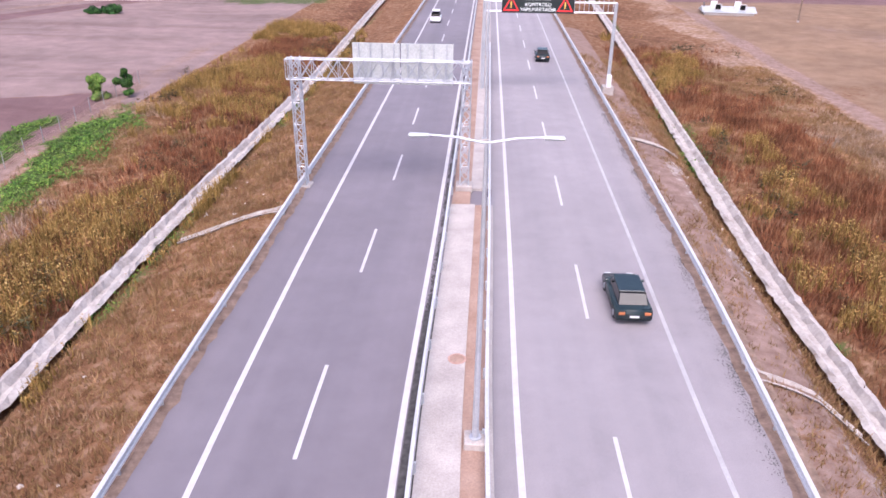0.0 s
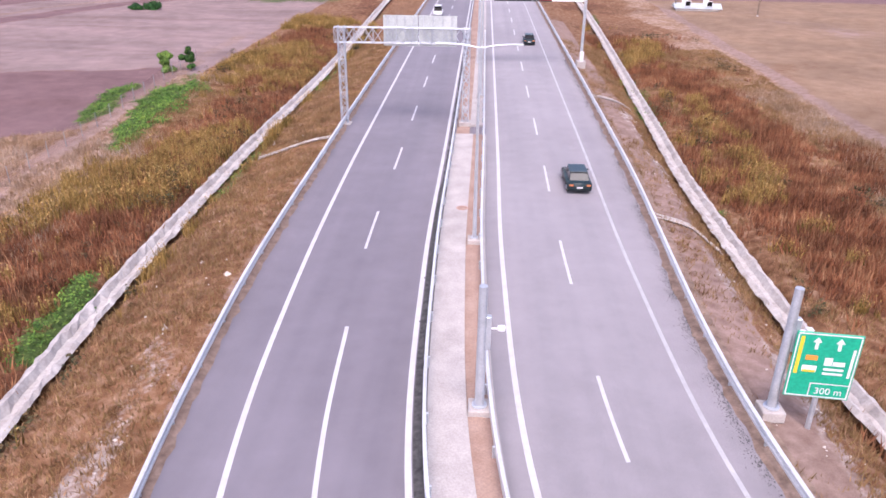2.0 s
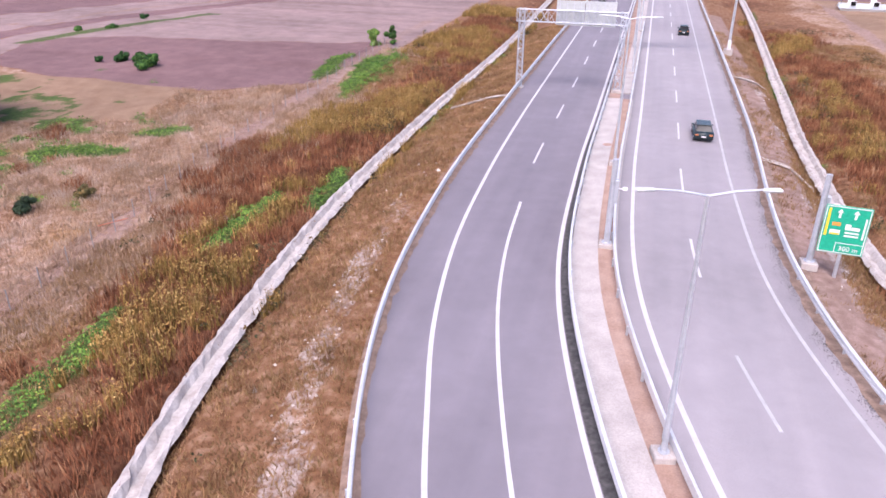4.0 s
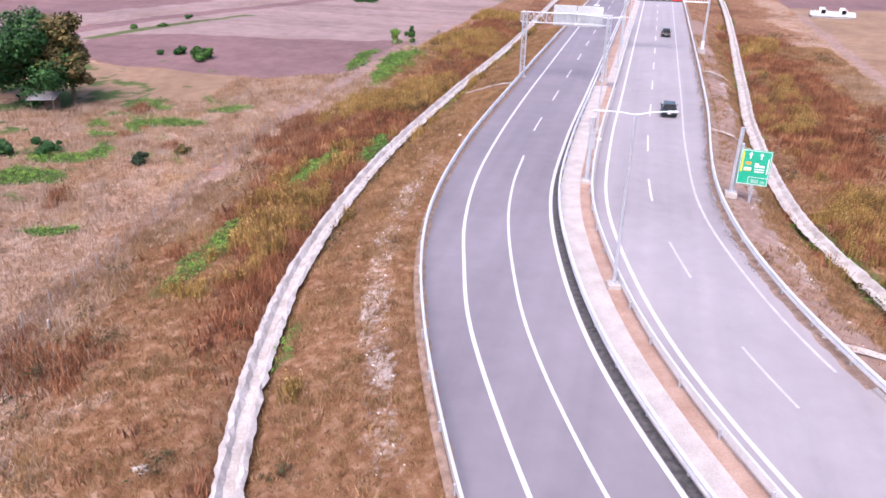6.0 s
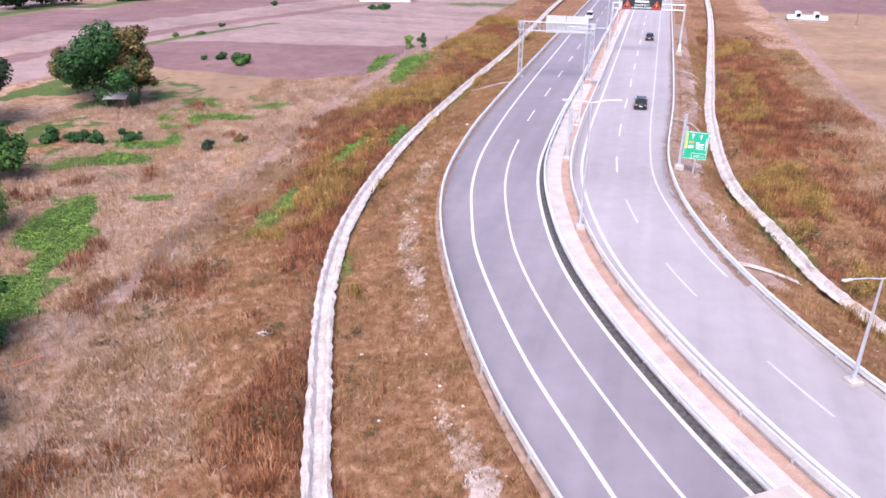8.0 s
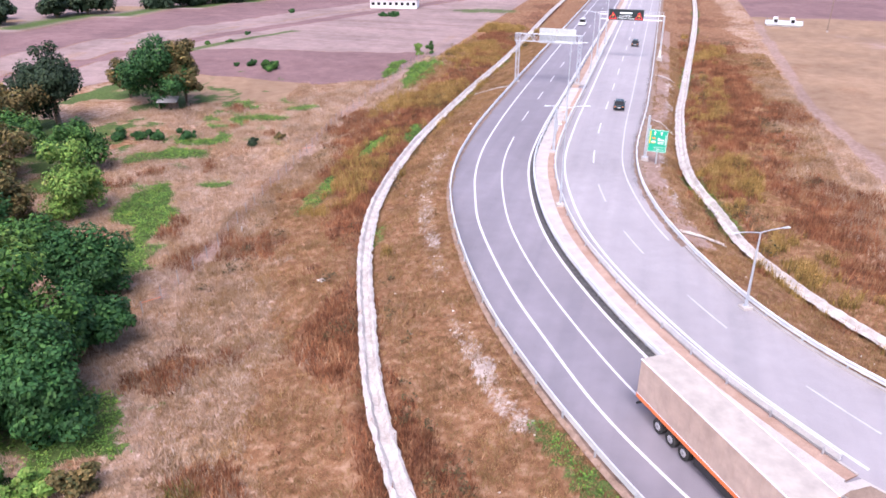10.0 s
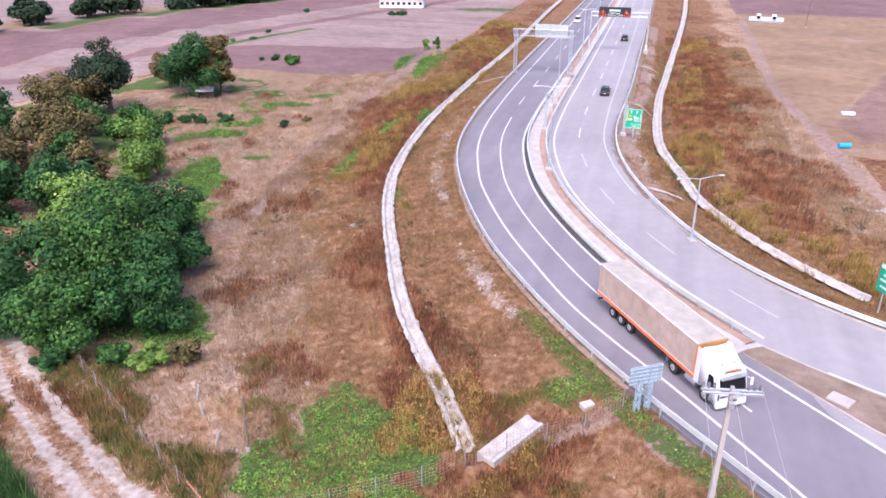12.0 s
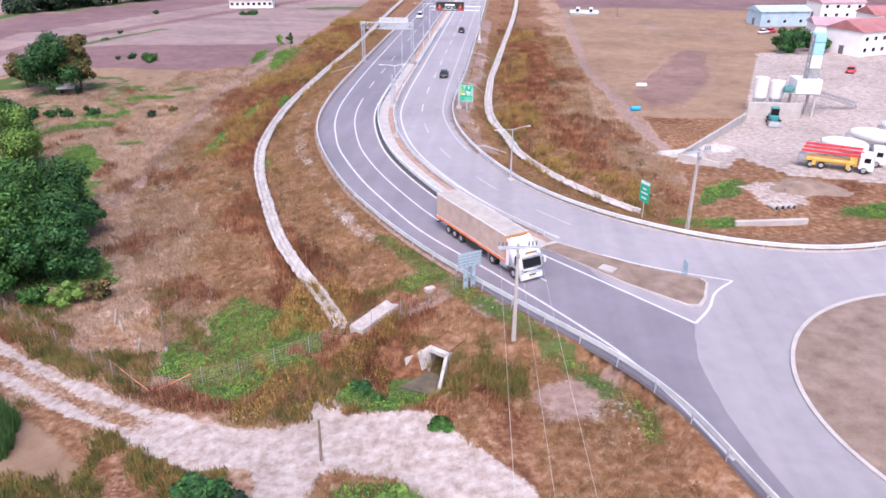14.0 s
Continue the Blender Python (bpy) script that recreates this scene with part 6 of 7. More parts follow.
# ---- poles and wires ----
WOOD = surface("weathered_wood", (0.12, 0.085, 0.06), (0.24, 0.18, 0.14), 3, 20, 0.9, bump=0.4)


def concrete_pole(x, y, top, turn, label):
    z = ground_at(x, y)
    ob = empty("power_pole", (x, y, z), turn, label, "power pole", "power poles")
    h = top - z
    bm = rod_bm((0, 0, -0.5), (0, 0, h), 0.24, 0.13, 4)
    bmesh.ops.rotate(bm, verts=bm.verts, matrix=Matrix.Rotation(radians(45), 3, "Z"))
    part("pole", bm, CONCRETE, ob, "pale square concrete pole")
    part("crossarm", box_bm((3.2, 0.12, 0.12), (0, 0.16, h - 0.4), 0.01), STEEL, ob)
    part("crossarm", box_bm((3.2, 0.12, 0.12), (0, -0.16, h - 0.4), 0.01), STEEL, ob)
    for k in (-1.5, -1.2, -0.9, 0.9, 1.2, 1.5):
        bm = rod_bm((k, 0.16, h - 0.28), (k, 0.16, h + 0.1), 0.05, 0.03, 8)
        for j in range(3):
            rod_bm((k, 0.16, h - 0.2 + 0.1 * j), (k, 0.16, h - 0.15 + 0.1 * j), 0.1, 0.06, 8, bm)
        part("insulator", bm, DARK_GREY, ob, "dark ribbed insulator")
    part("switch_gear", box_bm((0.3, 0.25, 0.4), (0.0, -0.3, h - 1.2), 0.02), GREY, ob)
    return ob


concrete_pole(22.8, -70.6, 8.4, 10, "pale concrete power pole with crossarms on the grass bank")
concrete_pole(42.6, -45.2, 9.1, 25, "pale concrete power pole with crossarms beside the eastern bend")


def wooden_pole(x, y, top, r, label):
    z = ground_at(x, y)
    ob = empty("wooden_pole", (x, y, z), 0, label, "wooden pole", "wooden poles")
    part("pole", rod_bm((0, 0, -0.4), (0.05, 0.1, top - z), r, r * 0.7, 8), WOOD, ob)
    part("pole_foot", rod_bm((0, 0, -0.2), (0, 0, 0.35), r * 1.4, r * 1.3, 8), CONCRETE, ob, "pale concrete foot")


wooden_pole(-8.2, -70.2, 1.0, 0.11, "thin dark wooden pole standing in the meadow")
wooden_pole(9.3, -84.0, 0.5, 0.12, "thin dark wooden pole beside the dirt track")
wooden_pole(60.0, 150.0, 8.0, 0.16, "far leaning wooden pole in the eastern field")
wooden_pole(-83.5, 2.5, 6.0, 0.12, "thin wooden pole among the trees")


def overhead_wire(a, b, sag, name="overhead_wire"):
    bm = bmesh.new()
    pts = [Vector(a).lerp(Vector(b), k / 14) - Vector((0, 0, sag * 4 * (k / 14) * (1 - k / 14))) for k in range(15)]
    for p, q in zip(pts[:-1], pts[1:]):
        rod_bm(p, q, 0.011, 0.011, 4, bm)
    tagged(part(name, bm, surface("aluminium_wire", (0.4, 0.38, 0.33), (0.55, 0.52, 0.46), 2, 20, 0.5, 0.3, bump=0)), "thin bare overhead wire slung from the power pole", "wire", "overhead wires")


for k, u in ((-1.5, 25.3), (0.0, 27.6), (1.5, 30.2)):
    overhead_wire((22.8 + k, -70.6 + 0.2 * k, 8.4), (u + k * 0.3, -150, 8.0), 1.6)


# ---- white marker stakes in the meadow ----
def stake(x, y, h, lean, label):
    ob = empty("marker_stake", (x, y, ground_at(x, y)), lean * 3, label, "stake", "marker stakes")
    bm = box_bm((0.14, 0.14, h), (0, 0, -0.1), 0.02)
    bmesh.ops.rotate(bm, verts=bm.verts, matrix=Matrix.Rotation(radians(lean), 3, "Y"))
    part("stake", bm, CONCRETE, ob)


for x, y, h, l in ((-15.2, -66.0, 1.6, 12), (-13.6, -67.6, 1.3, -10), (-10.8, -70.3, 1.2, 16), (-29.5, -23.5, 0.9, 5)):
    stake(x, y, h, l, "short white leaning stake in the dry grass")


# ---- culvert ----
def wall_bm(a, b, z0, za, zb, thick=0.28):
    """An upright wall from a to b with a sloping top."""
    a, b = Vector((*a, 0)), Vector((*b, 0))
    n = Vector((-(b - a).y, (b - a).x, 0)).normalized() * thick / 2
    bm = bmesh.new()
    v = [bm.verts.new(p + Vector((0, 0, z))) for p, z in ((a - n, z0), (b - n, z0), (b - n, zb), (a - n, za), (a + n, z0), (b + n, z0), (b + n, zb), (a + n, za))]
    for f in ((0, 1, 2, 3), (5, 4, 7, 6), (3, 2, 6, 7), (1, 5, 6, 2), (4, 0, 3, 7), (4, 5, 1, 0)):
        bm.faces.new([v[i] for i in f])
    bmesh.ops.recalc_face_normals(bm, faces=bm.faces[:])
    bmesh.ops.bevel(bm, geom=bm.edges[:], offset=0.03, segments=1, affect="EDGES")
    return bm


# culvert floor, darker than the other soils
MUD = surface("dark_mud", (0.06, 0.05, 0.035), (0.13, 0.11, 0.075), 1.2, 12, 0.8, bump=0.5)


def culvert():
    ob = tagged(new("box_culvert"), "pale concrete box culvert with splayed wing walls under the embankment", "culvert")
    a, b = (15.7, -71.0), (17.25, -71.95)
    part("wing_wall", wall_bm((12.0, -71.5), a, -4.4, -3.15, -1.4, 0.34), CHANNEL, ob, "sloping wing wall")
    part("wing_wall", wall_bm(b, (16.75, -75.2), -4.4, -1.4, -3.4, 0.3), CHANNEL, ob, "sloping wing wall")
    part("lintel", wall_bm((a[0] - 0.1, a[1] + 0.06), (b[0] + 0.1, b[1] - 0.06), -1.75, -1.33, -1.33, 0.5), CHANNEL, ob)
    d = Vector((0.52, 0.85, 0)) * 3
    for p in (a, b):
        part("tunnel_wall", wall_bm(p, (p[0] + d.x, p[1] + d.y), -4.3, -1.6, -1.6, 0.25), CONCRETE, ob)
    part("tunnel_roof", extrude_bm([a, b, (b[0] + d.x, b[1] + d.y), (a[0] + d.x, a[1] + d.y)], 0.2, "z"), CONCRETE, ob).matrix_basis = pose(0, 0, -1.72)
    part("tunnel_floor", extrude_bm([(13.4, -73.6), a, (a[0] + d.x, a[1] + d.y), (b[0] + d.x, b[1] + d.y), b, (16.5, -74.6)], 0.2, "z"), MUD, ob).matrix_basis = pose(0, 0, -3.9)
    part("bank_cover", extrude_bm([(a[0] + 0.1, a[1] + 0.25), (b[0] + 0.15, b[1] + 0.25), (b[0] + d.x * 1.1, b[1] + d.y * 1.1), (a[0] + d.x * 1.1, a[1] + d.y * 1.1)], 0.25, "z"), GROUND, ob, "earth over the tunnel").matrix_basis = pose(0, 0, -1.46)
    part("tunnel_end", wall_bm((a[0] + d.x, a[1] + d.y), (b[0] + d.x, b[1] + d.y), -4.3, -1.5, -1.5, 0.2), CONCRETE, ob)


culvert()


def small_headwall():
    ob = tagged(new("pipe_headwall"), "small pale concrete headwall with a round pipe", "headwall")
    part("wall", wall_bm((8.7, -72.3), (10.8, -71.1), -3.6, -2.55, -2.1, 0.25), CHANNEL, ob)
    part("pipe", rod_bm((9.9, -71.75, -2.75), (10.05, -72.0, -2.75), 0.25, 0.25, 12), BLACK, ob)
    g = tagged(new("spillway"), "pale concrete spillway slab on the grassy bank", "spillway")
    L = Line([(9.0, -69.0), (11.5, -64.3)], smooth=False)
    top = [ground_at(*L.at(s)) for s in (0, L.length)]
    strip("slab", L, [(-0.75, -0.4), (-0.7, 0.42), (-0.5, 0.45), (-0.2, 0.3), (0.25, 0.32), (0.55, 0.5), (0.75, 0.46), (0.8, -0.4)], CHANNEL, None, None, 0.6, g, True, zfun=lambda s: top[0] + (top[1] - top[0]) * s / L.length)
    r = tagged(new("outfall_block"), "small pale concrete block at the head of a dirt gully", "concrete block")
    part("block", box_bm((1.0, 0.7, 0.5), (14.9, -62.4, ground_at(14.9, -62.4) - 0.1), 0.08, turn=0.7), CHANNEL, r)


small_headwall()


# ---- shed below the old tree ----
def shed():
    x, y = -71.0, 22.8
    ob = empty("shed", (x, y, ground_at(x, y)), 20, "small weathered shed with a pale sheet roof below trees", "shed")
    for sx in (-1.4, 1.4):
        for sy in (-1, 1):
            part("post", box_bm((0.12, 0.12, 2.0), (sx, sy, 0), 0.01), WOOD, ob)
    part("wall", box_bm((2.8, 0.06, 1.8), (0, 1.0, 0.1), 0.01), WOOD, ob)
    bm = box_bm((3.6, 2.8, 0.06), (0, 0, 2.0), 0.01)
    bmesh.ops.rotate(bm, verts=bm.verts, cent=(0, 0, 2), matrix=Matrix.Rotation(radians(12), 3, "X"))
    part("roof", bm, GREY, ob)


shed()


# ---- concrete plant, houses and vehicles beyond the eastern bend ----
ROOF_PINK = surface("faded_roof", (0.36, 0.21, 0.24), (0.46, 0.3, 0.33), 0.4, 6, 0.8, bump=0.2)
ROOF_RED = surface("red_roof", (0.27, 0.1, 0.1), (0.36, 0.16, 0.16), 0.4, 6, 0.8, bump=0.2)
ROOF_BLUE = surface("blue_sheet_roof", (0.3, 0.42, 0.5), (0.42, 0.54, 0.62), 0.4, 6, 0.6, bump=0.1)
WALL_WHITE = surface("white_render", (0.68, 0.66, 0.66), (0.8, 0.78, 0.78), 0.4, 6, 0.85, bump=0.1)
SKY_BLUE = surface("pale_blue_paint", (0.25, 0.5, 0.62), (0.36, 0.6, 0.7), 0.6, 8, 0.5, bump=0.03)
RED_PAINT = surface("red_paint", (0.45, 0.025, 0.04), (0.58, 0.05, 0.07), 1, 12, 0.4, bump=0.02)
AMBER_PAINT = surface("amber_paint", (0.6, 0.33, 0.06), (0.72, 0.42, 0.1), 1, 12, 0.5, bump=0.05)
TEAL = surface("teal_paint", (0.02, 0.2, 0.2), (0.05, 0.28, 0.27), 1, 12, 0.5, bump=0.03)


def building(x, y, turn, L, W, H, roof, label, rise=1.6, walls=None, windows=4, rows=1):
    ob = empty("building", (x, y, ground_at(x, y)), turn, label, "building", "buildings")
    w = part("wall", box_bm((L, W, H), (0, 0, -0.3), 0.03), walls or WALL_WHITE, ob)
    bm = extrude_bm([(-W / 2 - 0.5, H - 0.35), (W / 2 + 0.5, H - 0.35), (0, H + rise)], L + 1.0, "x")
    part("roof", bm, roof, ob)
    for r in range(rows):
        for k in range(windows):
            xx = -L / 2 + L * (k + 0.5) / windows
            for sgn in (-1, 1):
                f = part("window", box_bm((1.3, 0.1, 1.2), (xx, sgn * (W / 2 + 0.03), 1.0 + 2.8 * r), 0.02), WHITE, w)
                part("pane", box_bm((1.05, 0.04, 0.95), (xx, sgn * (W / 2 + 0.08), 1.12 + 2.8 * r), 0.0), GLASS, f)
    part("door", box_bm((0.1, 1.4, 2.2), (-L / 2 - 0.03, 0, 0), 0.02), DARK_GREY, ob)
    return ob


building(112, 140, 12, 17, 9, 5, ROOF_BLUE, "blue-grey sheet-roofed workshop with an open front", 1.2, ROOF_BLUE, 3)
building(124, 112, -8, 22, 11, 4.5, ROOF_PINK, "long low building with a faded pink roof", 1.4, None, 5)
building(118, 86, 30, 20, 11, 6.5, ROOF_RED, "white house with a red roof beside the yard", 2.2, None, 6, 2)
building(142, 128, 10, 16, 10, 6, ROOF_RED, "white house with a faded red roof", 2.0, None, 4, 2)
building(160, 104, 10, 18, 10, 6, ROOF_BLUE, "white house with a grey-blue roof", 1.6, None, 4, 2)
building(138, 160, 10, 16, 10, 6, ROOF_PINK, "far white house with a faded pink roof", 2.0, None, 4, 2)
building(-76, 161, 12, 16, 8, 3.4, ROOF_PINK, "far long white farm building with a pink roof", 1.6, None, 8)
building(49.5, 160, -6, 9.5, 5, 0.9, SIGN_BACK, "low white plastic greenhouse in the eastern field", 0.6, None, 2)


def batching_plant():
    gz = ground_at(76, 15)
    ob = empty("batching_plant", (76, 15, gz), 0, "pale blue and white concrete batching tower with two silos", "concrete plant")
    for dx in (-1.6, 1.6):
        for dy in (-1.6, 1.6):
            part("leg", box_bm((0.4, 0.4, 4.5), (dx, dy, -0.2), 0.03), CONCRETE, ob)
    part("mixer_house", box_bm((4.4, 4.2, 2.6), (0, 0, 4.2), 0.06), WHITE, ob)
    for z0, h, m in ((6.8, 1.8, GREY), (8.6, 2.4, WHITE), (11.0, 2.2, SKY_BLUE), (13.2, 1.6, SKY_BLUE)):
        part("tower_section", box_bm((1.9, 1.9, h - 0.08), (0.8, 0, z0), 0.05), m, ob)
    part("ladder", truss(bmesh.new(), (-0.6, -1.0, 4.5), (-0.6, -1.0, 14.5), (0.5, 0.3), 14, 0.04), GREY, ob)
    for sx, top in ((-7.5, 6.6), (-4.6, 6.0)):
        s = part("silo", rod_bm((sx, 0.5, 3.0), (sx, 0.5, top), 1.25, 1.25, 18), WHITE, ob, "white cement silo")
        part("hopper", rod_bm((sx, 0.5, 1.6), (sx, 0.5, 3.0), 0.3, 1.25, 18), WHITE, s)
        for a in range(4):
            px, py = sx + 1.1 * math.cos(a * 1.571 + 0.78), 0.5 + 1.1 * math.sin(a * 1.571 + 0.78)
            part("leg", rod_bm((px, py, -0.3), (px, py, 3.2), 0.1, 0.1, 6), STEEL, s)
    part("retaining_wall", box_bm((9.5, 0.5, 3.0), (-5.5, -2.6, -0.3), 0.05), CONCRETE, ob)
    bm = bmesh.new()
    truss(bm, (1.5, 1, 4.2), (12, 5, 1.0), (0.8, 0.9), 9, 0.05)
    part("conveyor", bm, GREY, ob)
    part("roof_box", box_bm((2.6, 1.5, 1.0), (-2.6, -0.8, 4.3), 0.05), TEAL, ob)
    part("handrail", truss(bmesh.new(), (-4.8, -1.9, 4.6), (2.2, -1.9, 4.6), (0.9, 0.05), 8, 0.03), GREY, ob)


batching_plant()


def heavy_truck(name, x, y, turn, label, kind):
    gz = ground_at(x, y)
    ob = empty(name, (x, y, gz + 0.05), turn, label, "truck", "yard trucks")
    side = [(0, 0.5), (0, 1.4), (-0.25, 2.6), (-0.45, 2.8), (-1.9, 2.8), (-1.9, 0.7), (-0.6, 0.5)]
    bm = extrude_bm(side, 2.4)
    bmesh.ops.bevel(bm, geom=bm.edges[:], offset=0.05, segments=1, affect="EDGES")
    c = part("cab", bm, WHITE, ob)
    part("windscreen", extrude_bm([(0.0, 1.6), (-0.2, 2.45), (-0.18, 2.46), (0.03, 1.6)], 2.1), GLASS, c)
    for sgn in (-1, 1):
        part("side_window", box_bm((0.8, 0.04, 0.7), (-0.95, sgn * 1.2, 1.65), 0.01), GLASS, c)
        for wx in (-1.2, -3.0, -6.6, -8.0):
            wheel(ob, wx, sgn * 1.02, 0.5, 0.36)
    part("chassis", box_bm((8.6, 1.0, 0.3), (-5.0, 0, 0.75), 0.02), AMBER_PAINT if kind == "pump" else GREY, ob)
    if kind == "pump":
        for k, z in enumerate((2.2, 2.6, 3.0)):
            part("boom", box_bm((8.2 - 0.4 * k, 0.4, 0.3), (-5.4, -0.5 + 0.5 * k, z), 0.03), RED_PAINT, ob, "red folded boom")
        part("turret", box_bm((1.0, 1.2, 1.2), (-2.6, 0, 1.05), 0.05), AMBER_PAINT, ob)
        part("deck", box_bm((6.2, 2.3, 0.35), (-5.6, 0, 1.1), 0.03), AMBER_PAINT, ob, "amber deck")
        part("hopper", box_bm((1.1, 1.8, 0.9), (-9.3, 0, 0.8), 0.05), GREY, ob)
        for sx in (-3.2, -7.6):
            for sgn in (-1, 1):
                part("outrigger", box_bm((0.5, 0.4, 1.0), (sx, sgn * 1.15, 0.5), 0.03), AMBER_PAINT, ob)
    else:
        prof = [(-2.5, 0.55), (-3.2, 1.0), (-5.2, 1.2), (-7.4, 0.95), (-8.8, 0.45)]
        bm = bmesh.new()
        rings = []
        for px, r in prof:
            zc = 2.3 + (-(px + 2.5)) * 0.08
            rings.append([bm.verts.new((px, r * math.cos(a), zc + r * math.sin(a))) for a in np.linspace(0, 2 * np.pi, 19)[:-1]])
        for p, q in zip(rings[:-1], rings[1:]):
            for i in range(18):
                bm.faces.new((p[i], p[(i + 1) % 18], q[(i + 1) % 18], q[i]))
        bm.faces.new(rings[0])
        bm.faces.new(rings[-1][::-1])
        bmesh.ops.recalc_face_normals(bm, faces=bm.faces[:])
        part("drum", bm, WHITE, ob, "white mixing drum", True)
        part("chute", box_bm((0.8, 0.7, 1.2), (-9.0, 0, 1.5), 0.05), GREY, ob)
    return ob


heavy_truck("pump_truck", 73.6, -20.6, -22, "concrete pump truck with a folded red boom and amber deck", "pump")
heavy_truck("mixer_truck", 77.0, -16.8, -22, "white concrete mixer truck parked beside the pump truck", "mixer")
heavy_truck("mixer_truck", 83.5, -11.0, -22, "white concrete mixer truck parked in the yard", "mixer")
heavy_truck("mixer_truck", 90.5, -6.0, -22, "white concrete mixer truck parked in the yard", "mixer")


def loader():
    x, y = 68.8, 7.0
    ob = empty("wheel_loader", (x, y, ground_at(x, y)), -100, "dark teal wheeled loader standing in the yard", "loader")
    part("body", box_bm((2.6, 1.5, 1.0), (-0.6, 0, 0.7), 0.1), TEAL, ob)
    part("cab", box_bm((1.3, 1.3, 1.3), (-0.4, 0, 1.6), 0.08), GLASS, ob)
    part("cab_roof", box_bm((1.5, 1.4, 0.12), (-0.4, 0, 2.88), 0.04), TEAL, ob)
    part("bucket", extrude_bm([(1.6, 0.2), (2.5, 0.15), (2.2, 0.9), (1.7, 1.0)], 2.1), GREY, ob)
    for sx in (-1.3, 0.9):
        for sgn in (-1, 1):
            wheel(ob, sx, sgn * 0.85, 0.6, 0.45)


loader()


def heap(name, x, y, r, h, material, label, category, seed):
    g = np.random.RandomState(seed)
    N, R = 28, 8
    verts, faces = [(x, y, ground_at(x, y) + h)], []
    for k in range(1, R + 1):
        for i in range(N):
            a = 2 * math.pi * i / N
            rr = r * k / R * (1 + 0.15 * math.sin(3 * a + seed) + 0.05 * g.normal())
            px, py = x + rr * math.cos(a), y + rr * math.sin(a) * 0.7
            verts.append((px, py, ground_at(px, py) - 0.15 + h * (1 - k / R) ** 1.2 + 0.05 * g.normal()))
    for i in range(N):
        faces.append((0, 1 + i, 1 + (i + 1) % N))
        for k in range(R - 1):
            p = 1 + k * N
            faces.append((p + i, p + N + i, p + N + (i + 1) % N, p + (i + 1) % N))
    tagged(mesh_object(name, verts, faces, material), label, category, "heaps")


heap("soil_heap", 62.5, -27.5, 6.0, 1.5, ISLAND_SOIL, "heap of reddish soil and rubble beside the yard", "heap", 3)
heap("gravel_heap", 49, -13, 4.5, 1.0, CHANNEL, "low heap of whitish gravel at the yard's edge", "heap", 5)
heap("gravel_heap", 55, -9, 4.0, 0.8, CHANNEL, "low heap of whitish gravel at the yard's edge", "heap", 6)


def pipes():
    for k in range(4):
        x, y = 55.4 + 0.75 * k, -35.4 + 0.15 * k
        ob = empty("concrete_pipe", (x, y, ground_at(x, y) + 0.3), 20, "short pale concrete pipe lying on the grass", "pipe", "concrete pipes")
        bm = rod_bm((0, -0.6, 0), (0, 0.6, 0), 0.33, 0.33, 14)
        part("pipe", bm, CONCRETE, ob)
        # solid pipe: a flat black disc stands in for the shade in its bore
        part("bore_shade", rod_bm((0, -0.615, 0), (0, -0.605, 0), 0.24, 0.24, 12), BLACK, ob, "flat black disc in place of the shaded bore")
    ob = empty("low_wall", (53.5, -40.6, ground_at(53.5, -40.6)), 10, "low pale concrete wall along the bank", "wall")
    part("wall", box_bm((9.0, 0.5, 0.9), (0, 0, -0.2), 0.05), CONCRETE, ob)
    ob = empty("blue_tank", (45.9, 14.2, ground_at(45.9, 14.2)), 15, "small bright blue tank lying in the field", "tank")
    bm = rod_bm((-0.9, 0, 0.4), (0.9, 0, 0.4), 0.42, 0.42, 12)
    part("tank", bm, surface("bright_blue", (0.01, 0.28, 0.62), (0.02, 0.36, 0.7), 1, 10, 0.4, bump=0), ob)


pipes()


def yard_wall():
    ob = tagged(new("yard_wall"), "low pale concrete retaining wall along the yard's edge", "wall")
    a, b = (47.6, -16.4), (64.5, 9.0)
    part("wall", wall_bm(a, b, -2.0, -0.2, -0.1, 0.35), CONCRETE, ob)
    part("wall_return", wall_bm(a, (52.8, -19.4), -2.0, -0.2, -0.5, 0.35), CONCRETE, ob)
    t = empty("water_trough", (50.5, 35.9, ground_at(50.5, 35.9)), 8, "small white trough standing in the field", "trough")
    part("basin", box_bm((2.2, 0.9, 0.55), (0, 0, 0.1), 0.06), WHITE, t)
    for k in (-0.8, 0.8):
        part("foot", box_bm((0.15, 0.7, 0.2), (k, 0, -0.08), 0.02), GREY, t)


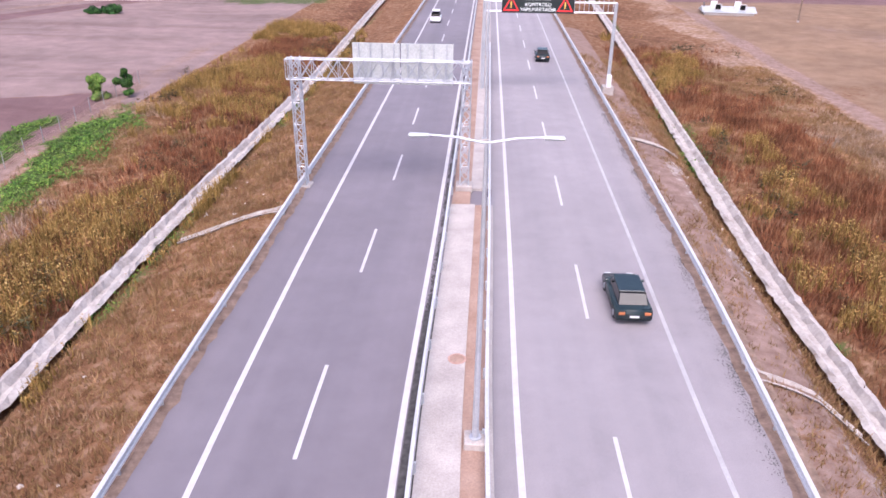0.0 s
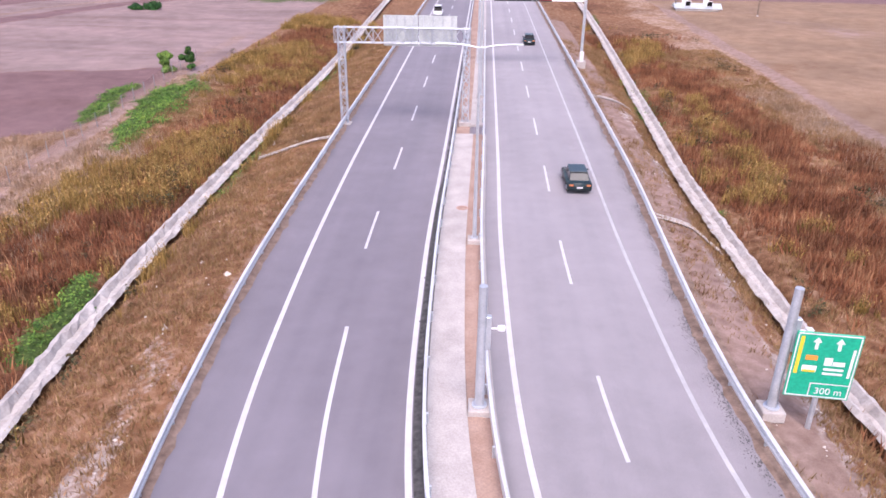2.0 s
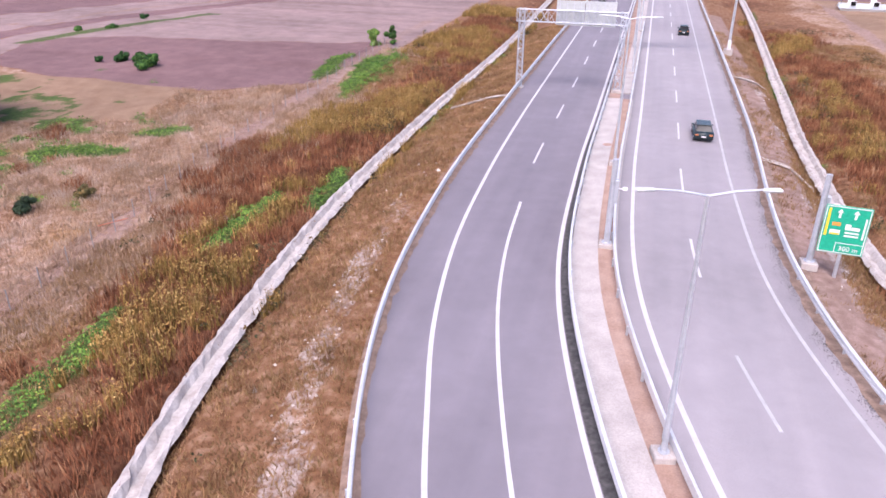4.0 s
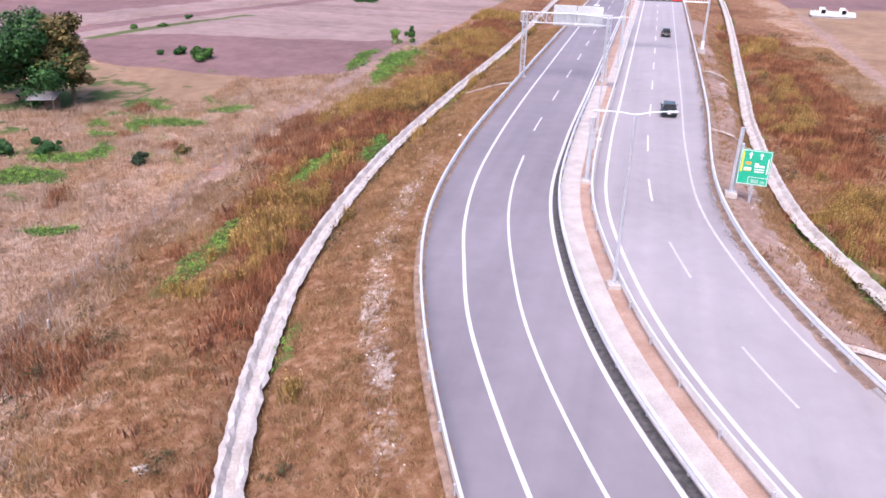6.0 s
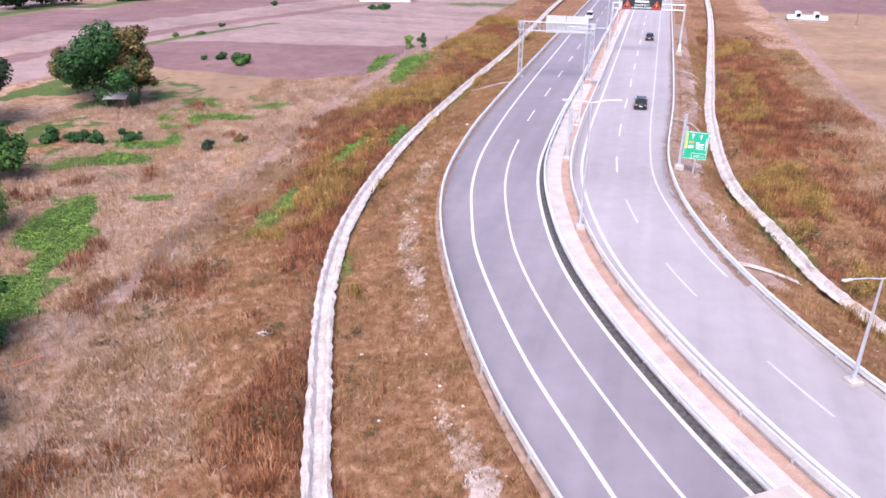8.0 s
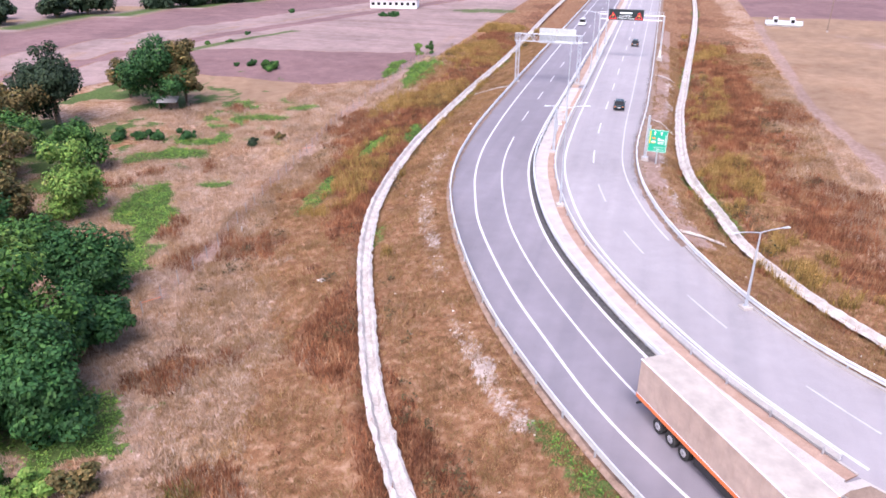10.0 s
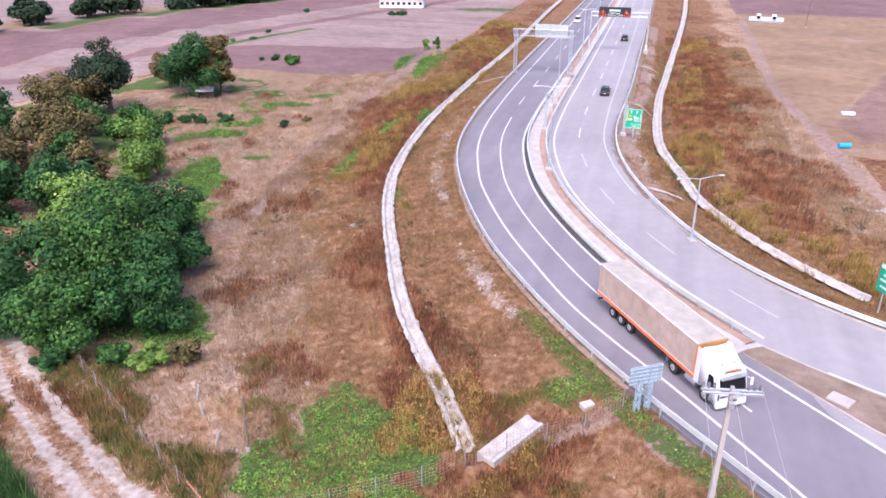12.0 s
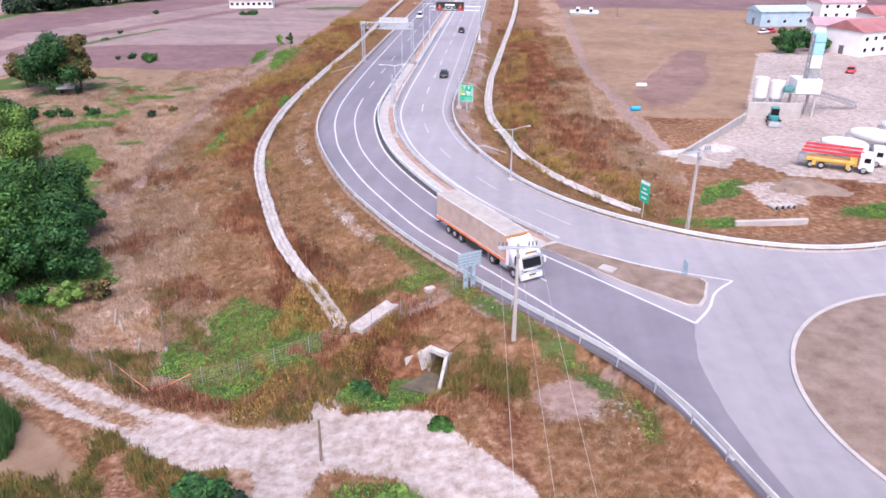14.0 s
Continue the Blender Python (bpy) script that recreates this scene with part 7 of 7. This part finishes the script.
yard_wall()
tree("tree", 97, 82, 5.5, 5.0, LEAF_DEEP, "round green tree between the yard and the workshops", "tree", "trees", 0.34, 5000, 171, 20, -0.1)
tree("tree", 104, 84, 4.5, 4.0, LEAF_DEEP, "round green tree between the yard and the workshops", "tree", "trees", 0.34, 4000, 172, 16, -0.1)
for x, y, tn, m, lab in ((101, 118, 40, WHITE, "white car parked near the workshop"), (104, 121, 40, RED_PAINT, "red car parked near the workshop"), (101.5, 55, 60, RED_PAINT, "red pickup parked beside the white house")):
    car("parked_car", x, y, tn, m, lab, z=ground_at(x, y) + 0.02)["group"] = "parked cars"


# ---- maize at the field's edge ----
MAIZE_M = leafy("maize_leaves", [(0.05, 0.13, 0.035), (0.09, 0.19, 0.05), (0.03, 0.085, 0.025), (0.14, 0.22, 0.07)])


def maize():
    g = np.random.RandomState(61)
    xs, ys = [], []
    for k in range(48):
        for t in np.arange(0, 30, 0.2):
            xs.append(-40 + 0.66 * k + 0.55 * t + g.normal(0, 0.05))
            ys.append(-66 - 0.28 * k - 0.83 * t + g.normal(0, 0.05))
    x, y = np.array(xs), np.array(ys)
    q = np.stack([x, y], 1)
    k = inside(np.array([(-36, -68), (-26, -75), (-15.2, -80.8), (-13.4, -85), (-20, -92), (-38, -84)]), q) & (TRACK.near(q)[0] > 2.4)
    x, y = x[k], y[k]
    blades("maize", x, y, FIELD.get("z", x, y), g.uniform(1.4, 2.0, len(x)), 0.13, 9, 0.07, MAIZE_M, "rows of tall green maize beside the dirt track", "maize", 62, 0.22)


maize()


# ---- small finds ----
def cover_plate():
    ob = empty("drain_cover", (-0.35, 29.1, 0.18), 0, "round rusty drain cover let into the median slab", "drain cover")
    part("rim", rod_bm((0, 0, -0.02), (0, 0, 0.012), 0.42, 0.42, 18), RUSTY, ob)
    part("lid", rod_bm((0, 0, 0.0), (0, 0, 0.025), 0.34, 0.34, 18), SOIL, ob, "soil-stained lid")


cover_plate()
for i, (x, y, r) in enumerate(((-14.9, -33.9, 0.8), (-18.6, 47.5, 0.35), (-14.9, 13.0, 0.3), (-13.9, -12, 0.22))):
    heap("rubble", x, y, r, 0.35, CHANNEL, "small pile of whitish rubble in the grass", "rubble", 11 + i)
